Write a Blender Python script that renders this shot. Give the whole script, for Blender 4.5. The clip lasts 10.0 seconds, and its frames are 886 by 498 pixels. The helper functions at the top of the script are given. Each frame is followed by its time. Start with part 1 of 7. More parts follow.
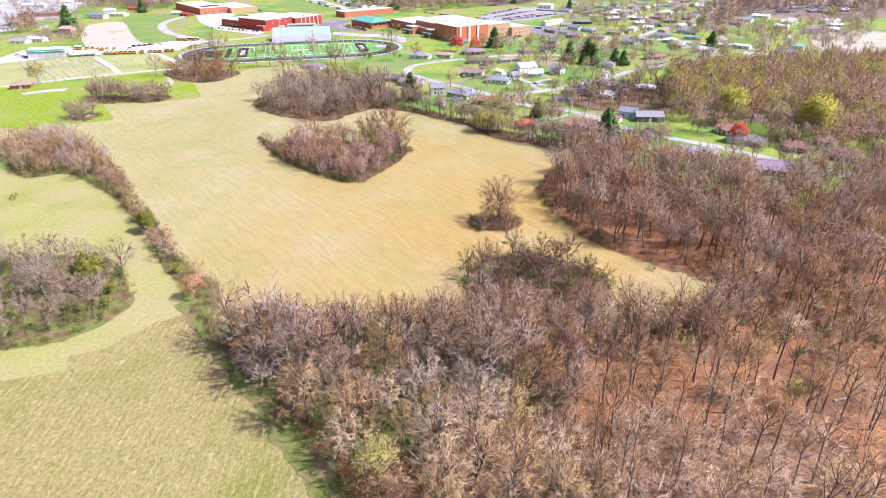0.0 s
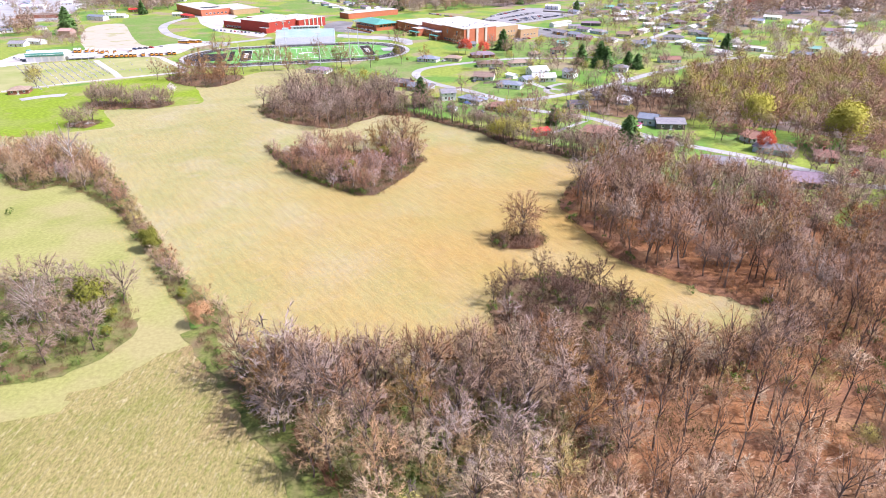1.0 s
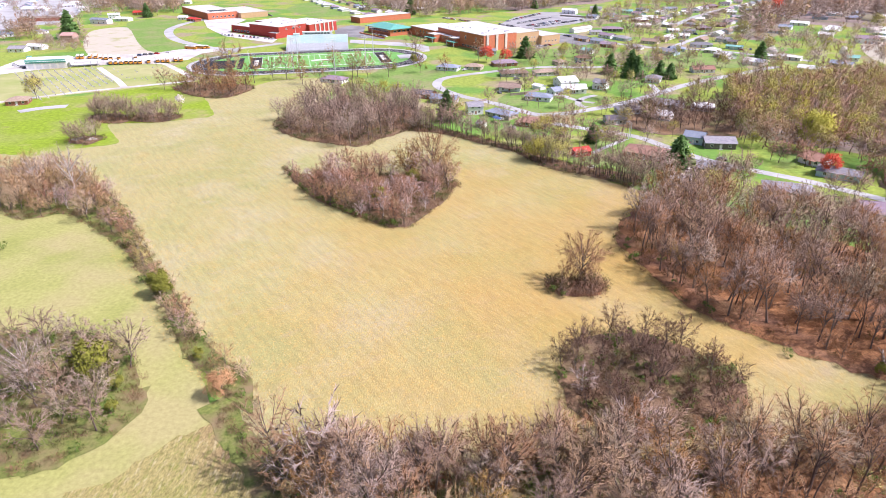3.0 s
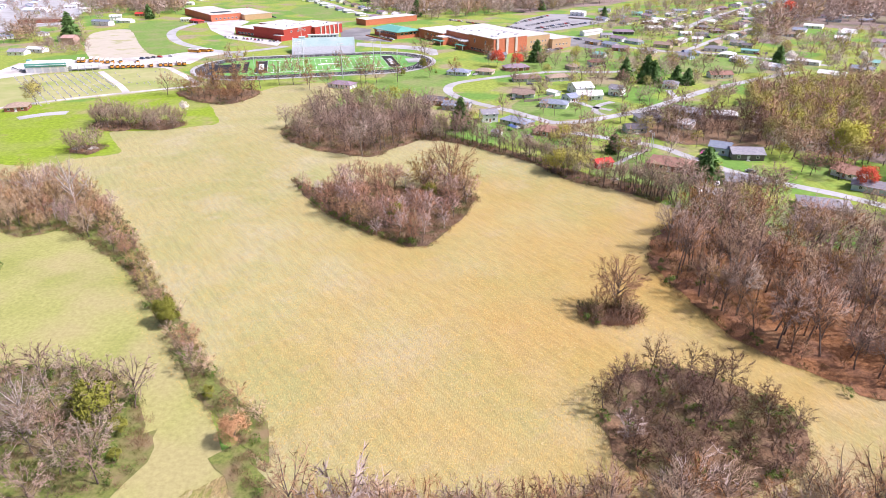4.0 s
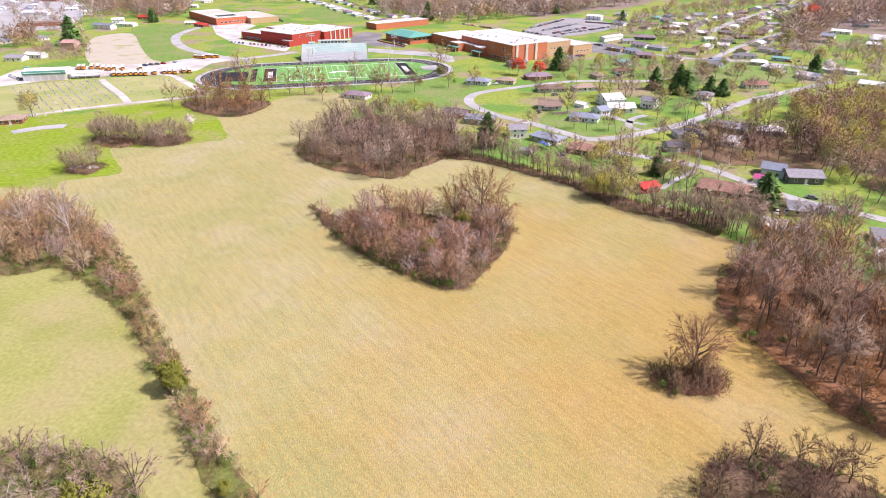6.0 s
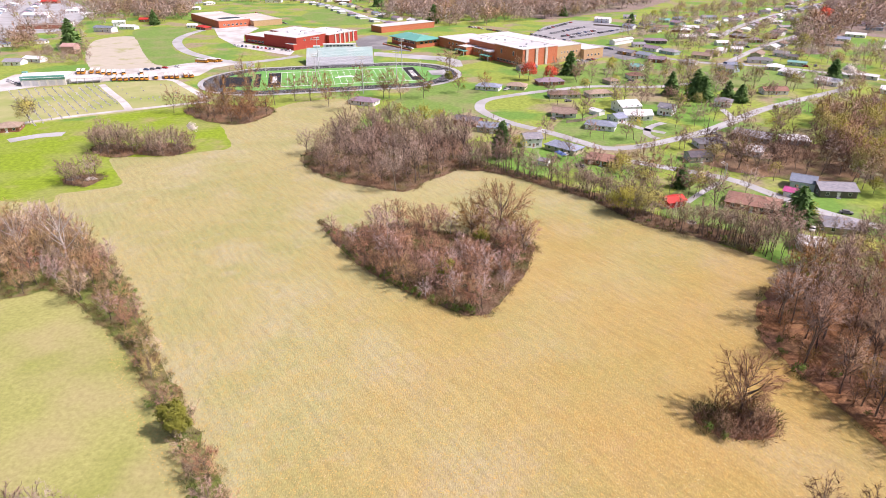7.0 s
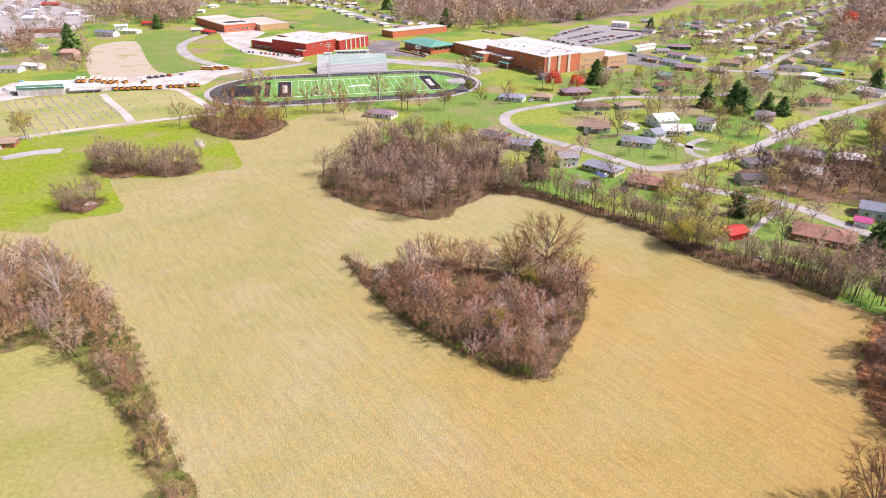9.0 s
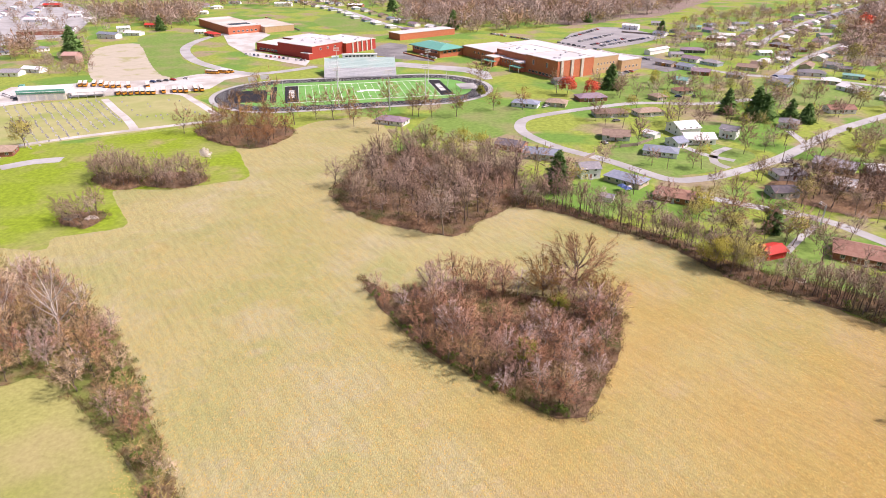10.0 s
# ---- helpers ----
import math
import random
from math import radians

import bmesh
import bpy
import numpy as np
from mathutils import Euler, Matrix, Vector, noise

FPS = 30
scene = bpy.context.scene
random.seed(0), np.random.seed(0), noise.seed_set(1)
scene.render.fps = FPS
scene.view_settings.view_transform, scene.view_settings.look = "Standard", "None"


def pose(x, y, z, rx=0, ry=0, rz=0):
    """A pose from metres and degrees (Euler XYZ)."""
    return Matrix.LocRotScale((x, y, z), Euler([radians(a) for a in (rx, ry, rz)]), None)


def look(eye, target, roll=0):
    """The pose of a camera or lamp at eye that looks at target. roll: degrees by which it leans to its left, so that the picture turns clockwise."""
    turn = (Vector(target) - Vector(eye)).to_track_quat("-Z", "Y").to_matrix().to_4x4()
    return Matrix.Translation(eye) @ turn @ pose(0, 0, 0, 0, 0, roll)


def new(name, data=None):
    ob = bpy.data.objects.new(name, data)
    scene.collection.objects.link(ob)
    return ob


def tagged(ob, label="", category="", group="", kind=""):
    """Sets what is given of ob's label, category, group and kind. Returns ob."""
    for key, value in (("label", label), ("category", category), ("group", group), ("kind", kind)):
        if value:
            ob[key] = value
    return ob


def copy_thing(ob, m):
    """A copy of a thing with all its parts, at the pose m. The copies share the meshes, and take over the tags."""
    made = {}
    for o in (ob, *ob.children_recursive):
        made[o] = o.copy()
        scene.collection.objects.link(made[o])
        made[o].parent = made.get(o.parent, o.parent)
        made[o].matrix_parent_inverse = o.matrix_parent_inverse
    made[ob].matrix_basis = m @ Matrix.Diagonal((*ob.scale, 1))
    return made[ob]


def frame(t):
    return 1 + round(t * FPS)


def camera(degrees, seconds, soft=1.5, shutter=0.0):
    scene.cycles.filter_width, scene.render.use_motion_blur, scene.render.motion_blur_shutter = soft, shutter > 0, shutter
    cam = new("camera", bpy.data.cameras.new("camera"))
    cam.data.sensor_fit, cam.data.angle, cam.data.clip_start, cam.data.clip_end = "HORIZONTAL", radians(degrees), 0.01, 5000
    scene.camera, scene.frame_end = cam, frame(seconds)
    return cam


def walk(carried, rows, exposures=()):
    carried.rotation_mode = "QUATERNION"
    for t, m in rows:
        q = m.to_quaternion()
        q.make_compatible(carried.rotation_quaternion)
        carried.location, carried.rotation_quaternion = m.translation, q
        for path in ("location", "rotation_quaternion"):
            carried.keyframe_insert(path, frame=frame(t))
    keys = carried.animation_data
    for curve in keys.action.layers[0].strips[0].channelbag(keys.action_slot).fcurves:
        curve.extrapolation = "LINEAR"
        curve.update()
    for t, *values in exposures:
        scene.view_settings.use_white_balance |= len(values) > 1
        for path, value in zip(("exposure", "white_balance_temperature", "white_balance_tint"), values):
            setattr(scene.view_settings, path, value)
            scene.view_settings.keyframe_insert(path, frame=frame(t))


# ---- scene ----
from mathutils.geometry import tessellate_polygon

cam = camera(71.0, 10.0, soft=0.7)
PATH = [
    (0, (0.027, 0.015, 91.001), (0.017, 1.794, 90.089), -0.4),
    (0.5, (-3.296, 6.802, 91.082), (-3.306, 8.581, 90.17), -0.4),
    (1, (-6.713, 13.506, 91.223), (-6.723, 15.286, 90.31), -0.45),
    (1.5, (-10.115, 20.277, 91.319), (-10.127, 22.057, 90.407), -0.4),
    (2, (-13.519, 27.085, 91.556), (-13.532, 28.865, 90.645), -0.35),
    (2.5, (-16.937, 33.939, 91.737), (-16.951, 35.72, 90.826), -0.3),
    (4, (-27.215, 54.113, 92.697), (-27.232, 55.893, 91.787), -0.2),
    (4.5, (-30.376, 60.844, 92.939), (-30.394, 62.624, 92.028), -0.13),
    (5, (-33.335, 67.422, 93.009), (-33.353, 69.203, 92.099), -0.1),
    (5.5, (-36.117, 73.932, 93.165), (-36.137, 75.713, 92.255), -0.1),
    (7, (-44.396, 93.611, 93.37), (-44.422, 95.394, 92.464), -0.1),
    (7.5, (-47.426, 100.144, 93.507), (-47.452, 101.927, 92.601), -0.1),
    (8, (-50.549, 106.752, 93.706), (-50.577, 108.536, 92.801), -0.1),
    (8.5, (-53.661, 113.212, 93.769), (-53.691, 114.996, 92.865), -0.08),
    (9, (-56.836, 119.68, 93.861), (-56.866, 121.464, 92.957), -0.05),
    (9.5, (-60.192, 126.05, 94.03), (-60.224, 127.833, 93.127), -0.0),
    (10, (-63.382, 132.486, 94.227), (-63.416, 134.27, 93.324), -0.0),
]
walk(cam, [(t, look(eye, target, roll)) for t, eye, target, roll in PATH], exposures=[(0.0, 0.33, 5950, 26.5), (5.5, 0.11, 6350, 28), (7.5, 0.01, 6650, 29), (10.0, -0.03, 6850, 30)])

# ---- daylight ----
SUN_AZ, SUN_EL = radians(98), radians(51)  # azimuth clockwise from +y
world = bpy.data.worlds.new("sky")
scene.world = world
world.use_nodes = True
wn = world.node_tree.nodes
sky = wn.new("ShaderNodeTexSky")
sky.sky_type, sky.sun_disc, sky.sun_elevation, sky.sun_rotation = "NISHITA", False, SUN_EL, SUN_AZ
sky.dust_density = 4.0
wn["Background"].inputs["Strength"].default_value = 0.105
world.node_tree.links.new(sky.outputs["Color"], wn["Background"].inputs["Color"])
sun = new("sun", bpy.data.lights.new("sun", "SUN"))
sun.data.energy, sun.data.angle, sun.data.color = 4.6, radians(0.9), (1.0, 0.96, 0.91)
sun.matrix_world = look((0, 0, 0), (-math.sin(SUN_AZ) * math.cos(SUN_EL), -math.cos(SUN_AZ) * math.cos(SUN_EL), -math.sin(SUN_EL)))

# ---- materials ----
MATS = {}


def mat(name, a, b=None, scale=1.0, rough=0.85, bump=0.0, c=None, scale2=0.05, mix2=(0.45, 0.65), metal=0.0, stretch=(1, 1, 1), turn=0.0,
        rand=0.0, tint=0.0, detail=5.0, spec=0.3, palette=None, plants=None,
        c2=None, scale3=0.02, mix3=(0.45, 0.65), grain=None, rows=None, spot=None, streak=None, layers=()):
    """A surface with grain (a to b) at one scale and patches of c at a wider one; rand: spread from object to object; tint: from plant to plant."""
    if name in MATS:
        return MATS[name]
    m = bpy.data.materials.new(name)
    m.use_nodes = True
    nt = m.node_tree
    n, ln = nt.nodes, nt.links
    bsdf = n["Principled BSDF"]
    bsdf.inputs["Roughness"].default_value, bsdf.inputs["Metallic"].default_value = rough, metal
    bsdf.inputs["Specular IOR Level"].default_value = spec
    tc, mp = n.new("ShaderNodeTexCoord"), n.new("ShaderNodeMapping")
    mp.inputs["Scale"].default_value, mp.inputs["Rotation"].default_value = stretch, (0, 0, turn)
    ln.new(tc.outputs["Object"], mp.inputs["Vector"])
    nz = n.new("ShaderNodeTexNoise")
    nz.inputs["Scale"].default_value, nz.inputs["Detail"].default_value, nz.inputs["Roughness"].default_value = scale, detail, 0.65
    ln.new(mp.outputs["Vector"], nz.inputs["Vector"])
    ramp = n.new("ShaderNodeValToRGB")
    ramp.color_ramp.elements[0].position, ramp.color_ramp.elements[1].position = 0.3, 0.7
    ramp.color_ramp.elements[0].color, ramp.color_ramp.elements[1].color = (*a, 1), (*(b or a), 1)
    ln.new(nz.outputs["Fac"], ramp.inputs["Fac"])
    out = ramp.outputs["Color"]
    if palette:
        info, pr = n.new("ShaderNodeObjectInfo"), n.new("ShaderNodeValToRGB")
        pr.color_ramp.interpolation = "CONSTANT"
        for i, col in enumerate(palette):
            e = pr.color_ramp.elements[i] if i < 2 else pr.color_ramp.elements.new(i / len(palette))
            e.position, e.color = i / len(palette), (*col, 1)
        ln.new(info.outputs["Random"], pr.inputs["Fac"])
        out = pr.outputs["Color"]
    if plants:
        at, pr, mx = n.new("ShaderNodeAttribute"), n.new("ShaderNodeValToRGB"), n.new("ShaderNodeMix")
        at.attribute_name = "tint"
        for i, col in enumerate(plants):
            e = pr.color_ramp.elements[i] if i < 2 else pr.color_ramp.elements.new(i / (len(plants) - 1))
            e.position, e.color = i / (len(plants) - 1), (*col, 1)
        ln.new(at.outputs["Fac"], pr.inputs["Fac"])
        mx.data_type, mx.blend_type = "RGBA", "MULTIPLY"
        mx.inputs["Factor"].default_value = 1.0
        ln.new(pr.outputs["Color"], mx.inputs["A"])
        ln.new(out, mx.inputs["B"])
        out = mx.outputs["Result"]
    if c:
        n2 = n.new("ShaderNodeTexNoise")
        n2.inputs["Scale"].default_value, n2.inputs["Detail"].default_value = scale2, 4.0
        ln.new(tc.outputs["Object"], n2.inputs["Vector"])
        mr = n.new("ShaderNodeMapRange")
        mr.inputs["From Min"].default_value, mr.inputs["From Max"].default_value = mix2
        ln.new(n2.outputs["Fac"], mr.inputs["Value"])
        mx = n.new("ShaderNodeMix")
        mx.data_type = "RGBA"
        ln.new(mr.outputs["Result"], mx.inputs["Factor"])
        ln.new(out, mx.inputs["A"])
        mx.inputs["B"].default_value = (*c, 1)
        out = mx.outputs["Result"]
    if c2:
        n3 = n.new("ShaderNodeTexNoise")
        n3.inputs["Scale"].default_value, n3.inputs["Detail"].default_value = scale3, 5.0
        mp3 = n.new("ShaderNodeMapping")
        mp3.inputs["Location"].default_value = (370, 115, 0)
        ln.new(tc.outputs["Object"], mp3.inputs["Vector"])
        ln.new(mp3.outputs["Vector"], n3.inputs["Vector"])
        mr = n.new("ShaderNodeMapRange")
        mr.inputs["From Min"].default_value, mr.inputs["From Max"].default_value = mix3
        ln.new(n3.outputs["Fac"], mr.inputs["Value"])
        mx = n.new("ShaderNodeMix")
        mx.data_type = "RGBA"
        ln.new(mr.outputs["Result"], mx.inputs["Factor"])
        ln.new(out, mx.inputs["A"])
        mx.inputs["B"].default_value = (*c2, 1)
        out = mx.outputs["Result"]
    for k, (col, size, long, turn4, low, high, share) in enumerate(layers):
        mp4, n5, mr, mx = n.new("ShaderNodeMapping"), n.new("ShaderNodeTexNoise"), n.new("ShaderNodeMapRange"), n.new("ShaderNodeMix")
        mp4.vector_type, mx.data_type = "TEXTURE", "RGBA"
        mp4.inputs["Location"].default_value, mp4.inputs["Rotation"].default_value, mp4.inputs["Scale"].default_value = (91 * k + 17, 53 * k, 0), (0, 0, turn4), (size * long, size, 1)
        ln.new(tc.outputs["Object"], mp4.inputs["Vector"])
        ln.new(mp4.outputs["Vector"], n5.inputs["Vector"])
        n5.inputs["Scale"].default_value, n5.inputs["Detail"].default_value, n5.inputs["Roughness"].default_value = 1.0, 4.0, 0.6
        mr.inputs["From Min"].default_value, mr.inputs["From Max"].default_value, mr.inputs["To Max"].default_value = low, high, share
        ln.new(n5.outputs["Fac"], mr.inputs["Value"])
        ln.new(mr.outputs["Result"], mx.inputs["Factor"])
        ln.new(out, mx.inputs["A"])
        mx.inputs["B"].default_value = (*col, 1)
        out = mx.outputs["Result"]
    if spot:
        sx, sy, r0, r1, col = spot
        vd, n4, ad, mr, mx = n.new("ShaderNodeVectorMath"), n.new("ShaderNodeTexNoise"), n.new("ShaderNodeMath"), n.new("ShaderNodeMapRange"), n.new("ShaderNodeMix")
        vd.operation, ad.operation, mx.data_type = "DISTANCE", "MULTIPLY_ADD", "RGBA"
        vd.inputs[1].default_value = (sx, sy, 0)
        ln.new(tc.outputs["Object"], vd.inputs[0])
        n4.inputs["Scale"].default_value, n4.inputs["Detail"].default_value = 0.03, 6.0
        ln.new(tc.outputs["Object"], n4.inputs["Vector"])
        ln.new(n4.outputs["Fac"], ad.inputs[0])
        ad.inputs[1].default_value = 190.0
        ln.new(vd.outputs["Value"], ad.inputs[2])
        mr.inputs["From Min"].default_value, mr.inputs["From Max"].default_value = r1 + 95, r0 + 95
        ln.new(ad.outputs[0], mr.inputs["Value"])
        mr.inputs["To Max"].default_value = 0.75
        ln.new(mr.outputs["Result"], mx.inputs["Factor"])
        ln.new(out, mx.inputs["A"])
        mx.inputs["B"].default_value = (*col, 1)
        out = mx.outputs["Result"]
    factors = []
    if grain:
        mr = n.new("ShaderNodeMapRange")
        mr.inputs["From Min"].default_value, mr.inputs["From Max"].default_value = 0.3, 0.68
        mr.inputs["To Min"].default_value, mr.inputs["To Max"].default_value = grain
        ln.new(nz.outputs["Fac"], mr.inputs["Value"])
        factors.append(mr.outputs["Result"])
    if rows:
        turn2, length, low, high = rows
        wv, mpw, mr = n.new("ShaderNodeTexWave"), n.new("ShaderNodeMapping"), n.new("ShaderNodeMapRange")
        mpw.inputs["Rotation"].default_value = (0, 0, turn2)
        ln.new(tc.outputs["Object"], mpw.inputs["Vector"])
        ln.new(mpw.outputs["Vector"], wv.inputs["Vector"])
        wv.inputs["Scale"].default_value = 0.314 / length
        wv.inputs["Distortion"].default_value, wv.inputs["Detail"].default_value, wv.inputs["Detail Scale"].default_value = 2.5, 3.0, 0.6
        mr.inputs["To Min"].default_value, mr.inputs["To Max"].default_value = low, high
        ln.new(wv.outputs["Fac"], mr.inputs["Value"])
        factors.append(mr.outputs["Result"])
    if streak:
        turn3, wide, long, low, high = streak
        mps, ns, mr = n.new("ShaderNodeMapping"), n.new("ShaderNodeTexNoise"), n.new("ShaderNodeMapRange")
        mps.vector_type = "TEXTURE"
        mps.inputs["Rotation"].default_value, mps.inputs["Scale"].default_value = (0, 0, turn3), (long, wide, 1)
        ln.new(tc.outputs["Object"], mps.inputs["Vector"])
        ln.new(mps.outputs["Vector"], ns.inputs["Vector"])
        ns.inputs["Scale"].default_value, ns.inputs["Detail"].default_value, ns.inputs["Roughness"].default_value = 1.0, 5.0, 0.7
        mr.inputs["From Min"].default_value, mr.inputs["From Max"].default_value = 0.35, 0.6
        mr.inputs["To Min"].default_value, mr.inputs["To Max"].default_value = low, high
        ln.new(ns.outputs["Fac"], mr.inputs["Value"])
        factors.append(mr.outputs["Result"])
    for fc in factors:
        mx = n.new("ShaderNodeMix")
        mx.data_type, mx.blend_type = "RGBA", "MULTIPLY"
        mx.inputs["Factor"].default_value = 1.0
        ln.new(out, mx.inputs["A"])
        ln.new(fc, mx.inputs["B"])
        out = mx.outputs["Result"]
    if rand or tint:
        hsv = n.new("ShaderNodeHueSaturation")
        ln.new(out, hsv.inputs["Color"])
        mr = n.new("ShaderNodeMapRange")
        if tint:
            at = n.new("ShaderNodeAttribute")
            at.attribute_name = "tint"
            ln.new(at.outputs["Fac"], mr.inputs["Value"])
            k = tint
        else:
            info = n.new("ShaderNodeObjectInfo")
            ln.new(info.outputs["Random"], mr.inputs["Value"])
            k = rand
        mr.inputs["To Min"].default_value, mr.inputs["To Max"].default_value = 1 - k, 1 + k
        ln.new(mr.outputs["Result"], hsv.inputs["Value"])
        m2 = n.new("ShaderNodeMapRange")
        m2.inputs["To Min"].default_value, m2.inputs["To Max"].default_value = 0.5 - 0.05 * k, 0.5 + 0.05 * k
        ln.new(mr.outputs["Result"], m2.inputs["Value"])
        m2.inputs["From Min"].default_value, m2.inputs["From Max"].default_value = 1 - k, 1 + k
        ln.new(m2.outputs["Result"], hsv.inputs["Hue"])
        out = hsv.outputs["Color"]
    ln.new(out, bsdf.inputs["Base Color"])
    if bump:
        bp = n.new("ShaderNodeBump")
        bp.inputs["Strength"].default_value, bp.inputs["Distance"].default_value = 1.0, bump
        ln.new(nz.outputs["Fac"], bp.inputs["Height"])
        ln.new(bp.outputs["Normal"], bsdf.inputs["Normal"])
    MATS[name] = m
    return m


# ---- building helpers ----
class Geo:
    """Vertices and faces gathered for one mesh."""

    def __init__(self):
        self.v, self.f = [], []

    def add(self, verts, faces):
        k = len(self.v)
        self.v += [tuple(p) for p in verts]
        self.f += [tuple(i + k for i in f) for f in faces]
        return self

    def box(self, cx, cy, cz, sx, sy, sz, turn=0.0, taper=1.0):
        """A box on its base centre (cx, cy, cz); taper: how far the top draws in."""
        c, s = math.cos(turn), math.sin(turn)
        vs = []
        for z, k in ((0, 1), (sz, taper)):
            for x, y in ((-1, -1), (1, -1), (1, 1), (-1, 1)):
                px, py = x * sx * k / 2, y * sy * k / 2
                vs.append((cx + px * c - py * s, cy + px * s + py * c, cz + z))
        return self.add(vs, [(3, 2, 1, 0), (4, 5, 6, 7), (0, 1, 5, 4), (1, 2, 6, 5), (2, 3, 7, 6), (3, 0, 4, 7)])

    def prism(self, pts, z0, z1):
        """Upright prism over a convex or simple outline, counter-clockwise."""
        n = len(pts)
        vs = [(x, y, z0) for x, y in pts] + [(x, y, z1) for x, y in pts]
        return self.add(vs, [tuple(range(n - 1, -1, -1)), tuple(range(n, 2 * n))] + [(i, (i + 1) % n, (i + 1) % n + n, i + n) for i in range(n)])

    def tube(self, a, b, ra, rb, sides=6):
        a, b = Vector(a), Vector(b)
        d = (b - a).normalized()
        u = d.orthogonal().normalized()
        w = d.cross(u)
        vs = []
        for p, r in ((a, ra), (b, rb)):
            for i in range(sides):
                t = 2 * math.pi * i / sides
                vs.append(p + (u * math.cos(t) + w * math.sin(t)) * r)
        return self.add(vs, [(i, (i + 1) % sides, (i + 1) % sides + sides, i + sides) for i in range(sides)] + [tuple(range(sides - 1, -1, -1)), tuple(range(sides, 2 * sides))])

    def mesh(self, name):
        me = bpy.data.meshes.new(name)
        me.from_pydata(self.v, [], self.f)
        me.update()
        return me


def part(name, geo, material, parent=None, label=""):
    me = geo.mesh(name) if isinstance(geo, Geo) else geo
    if not me.materials:
        me.materials.append(material)
    ob = new(name, me)
    ob.parent = parent
    return tagged(ob, label)


def thing(name, m, label, category, group="", kind=""):
    ob = new(name)
    ob.empty_display_size = 0.5
    ob.matrix_world = m
    return tagged(ob, label, category, group, kind)


def place(x, y, turn=0.0, z=0.0, scale=1.0):
    return Matrix.Translation((x, y, z)) @ Matrix.Rotation(turn, 4, "Z") @ Matrix.Scale(scale, 4)


def smooth(pts, closed=True, step=3.0):
    """A smooth line through the control points."""
    out, n = [], len(pts)
    P = [Vector((p[0], p[1])) for p in pts]
    for i in range(n if closed else n - 1):
        p0, p1, p2, p3 = (P[(i - 1) % n], P[i], P[(i + 1) % n], P[(i + 2) % n]) if closed else (P[max(i - 1, 0)], P[i], P[i + 1], P[min(i + 2, n - 1)])
        k = max(1, int((p2 - p1).length / step))
        for j in range(k):
            t = j / k
            out.append(0.5 * (2 * p1 + (p2 - p0) * t + (2 * p0 - 5 * p1 + 4 * p2 - p3) * t * t + (3 * p1 - p0 - 3 * p2 + p3) * t ** 3))
    if not closed:
        out.append(P[-1])
    return [(p.x, p.y) for p in out]


SHEETS = []


def sheet(name, outline, z, material, label, category, rough_edge=0.5, curved=True, step=3.0):
    """A piece of the ground's cover inside an outline; each lies a little above the one before."""
    SHEETS.append(name)
    z += 0.0025 * len(SHEETS)
    pts = smooth(outline, True, step) if curved else outline
    rng = random.Random(name + str(outline[0]))
    if rough_edge:
        pts = [(x + rng.uniform(-1, 1) * rough_edge, y + rng.uniform(-1, 1) * rough_edge) for x, y in pts]
    me = bpy.data.meshes.new(name)
    tris = []
    for t in tessellate_polygon([[Vector((x, y, 0)) for x, y in pts]]):
        (ax, ay), (bx, by), (cx, cy) = (pts[i] for i in t)
        tris.append(tuple(t) if (bx - ax) * (cy - ay) > (by - ay) * (cx - ax) else tuple(t)[::-1])
    me.from_pydata([(x, y, z) for x, y in pts], [], tris)
    me.update()
    me.materials.append(material)
    return tagged(new(name, me), label, category, kind="structure")


def ribbon(name, line, width, z, material, label, category="road", curved=True):
    pts = smooth(line, False, 4.0) if curved else line
    g = Geo()
    vs = []
    for i, p in enumerate(pts):
        a, b = pts[max(i - 1, 0)], pts[min(i + 1, len(pts) - 1)]
        d = Vector((b[0] - a[0], b[1] - a[1])).normalized()
        for s in (1, -1):
            vs.append((p[0] - d.y * s * width / 2, p[1] + d.x * s * width / 2, z))
    g.add(vs, [(2 * i, 2 * i + 1, 2 * i + 3, 2 * i + 2) for i in range(len(pts) - 1)])
    return tagged(part(name, g, material), label, category, kind="structure")


def inside(x, y, poly):
    hit, n = False, len(poly)
    for i in range(n):
        (x1, y1), (x2, y2) = poly[i], poly[i - 1]
        if (y1 > y) != (y2 > y) and x < (x2 - x1) * (y - y1) / (y2 - y1) + x1:
            hit = not hit
    return hit

# ---- plants: meshes ----
def np_mesh(name, V, T, mats, idx=None, tint=None, normals=None):
    me = bpy.data.meshes.new(name)
    n = len(T)
    me.vertices.add(len(V))
    me.vertices.foreach_set("co", np.asarray(V, np.float32).ravel())
    me.loops.add(3 * n)
    me.loops.foreach_set("vertex_index", np.asarray(T, np.int32).ravel())
    me.polygons.add(n)
    me.polygons.foreach_set("loop_start", np.arange(0, 3 * n, 3, dtype=np.int32))
    for m in mats:
        me.materials.append(m)
    if idx is not None:
        me.polygons.foreach_set("material_index", np.asarray(idx, np.int32))
    if tint is not None:
        at = me.attributes.new("tint", "FLOAT", "FACE")
        at.data.foreach_set("value", np.asarray(tint, np.float32))
    if normals is not None:
        at = me.attributes.new("custom_normal", "FLOAT_VECTOR", "POINT")
        at.data.foreach_set("vector", np.asarray(normals, np.float32).ravel())
    me.update(calc_edges=True)
    return me


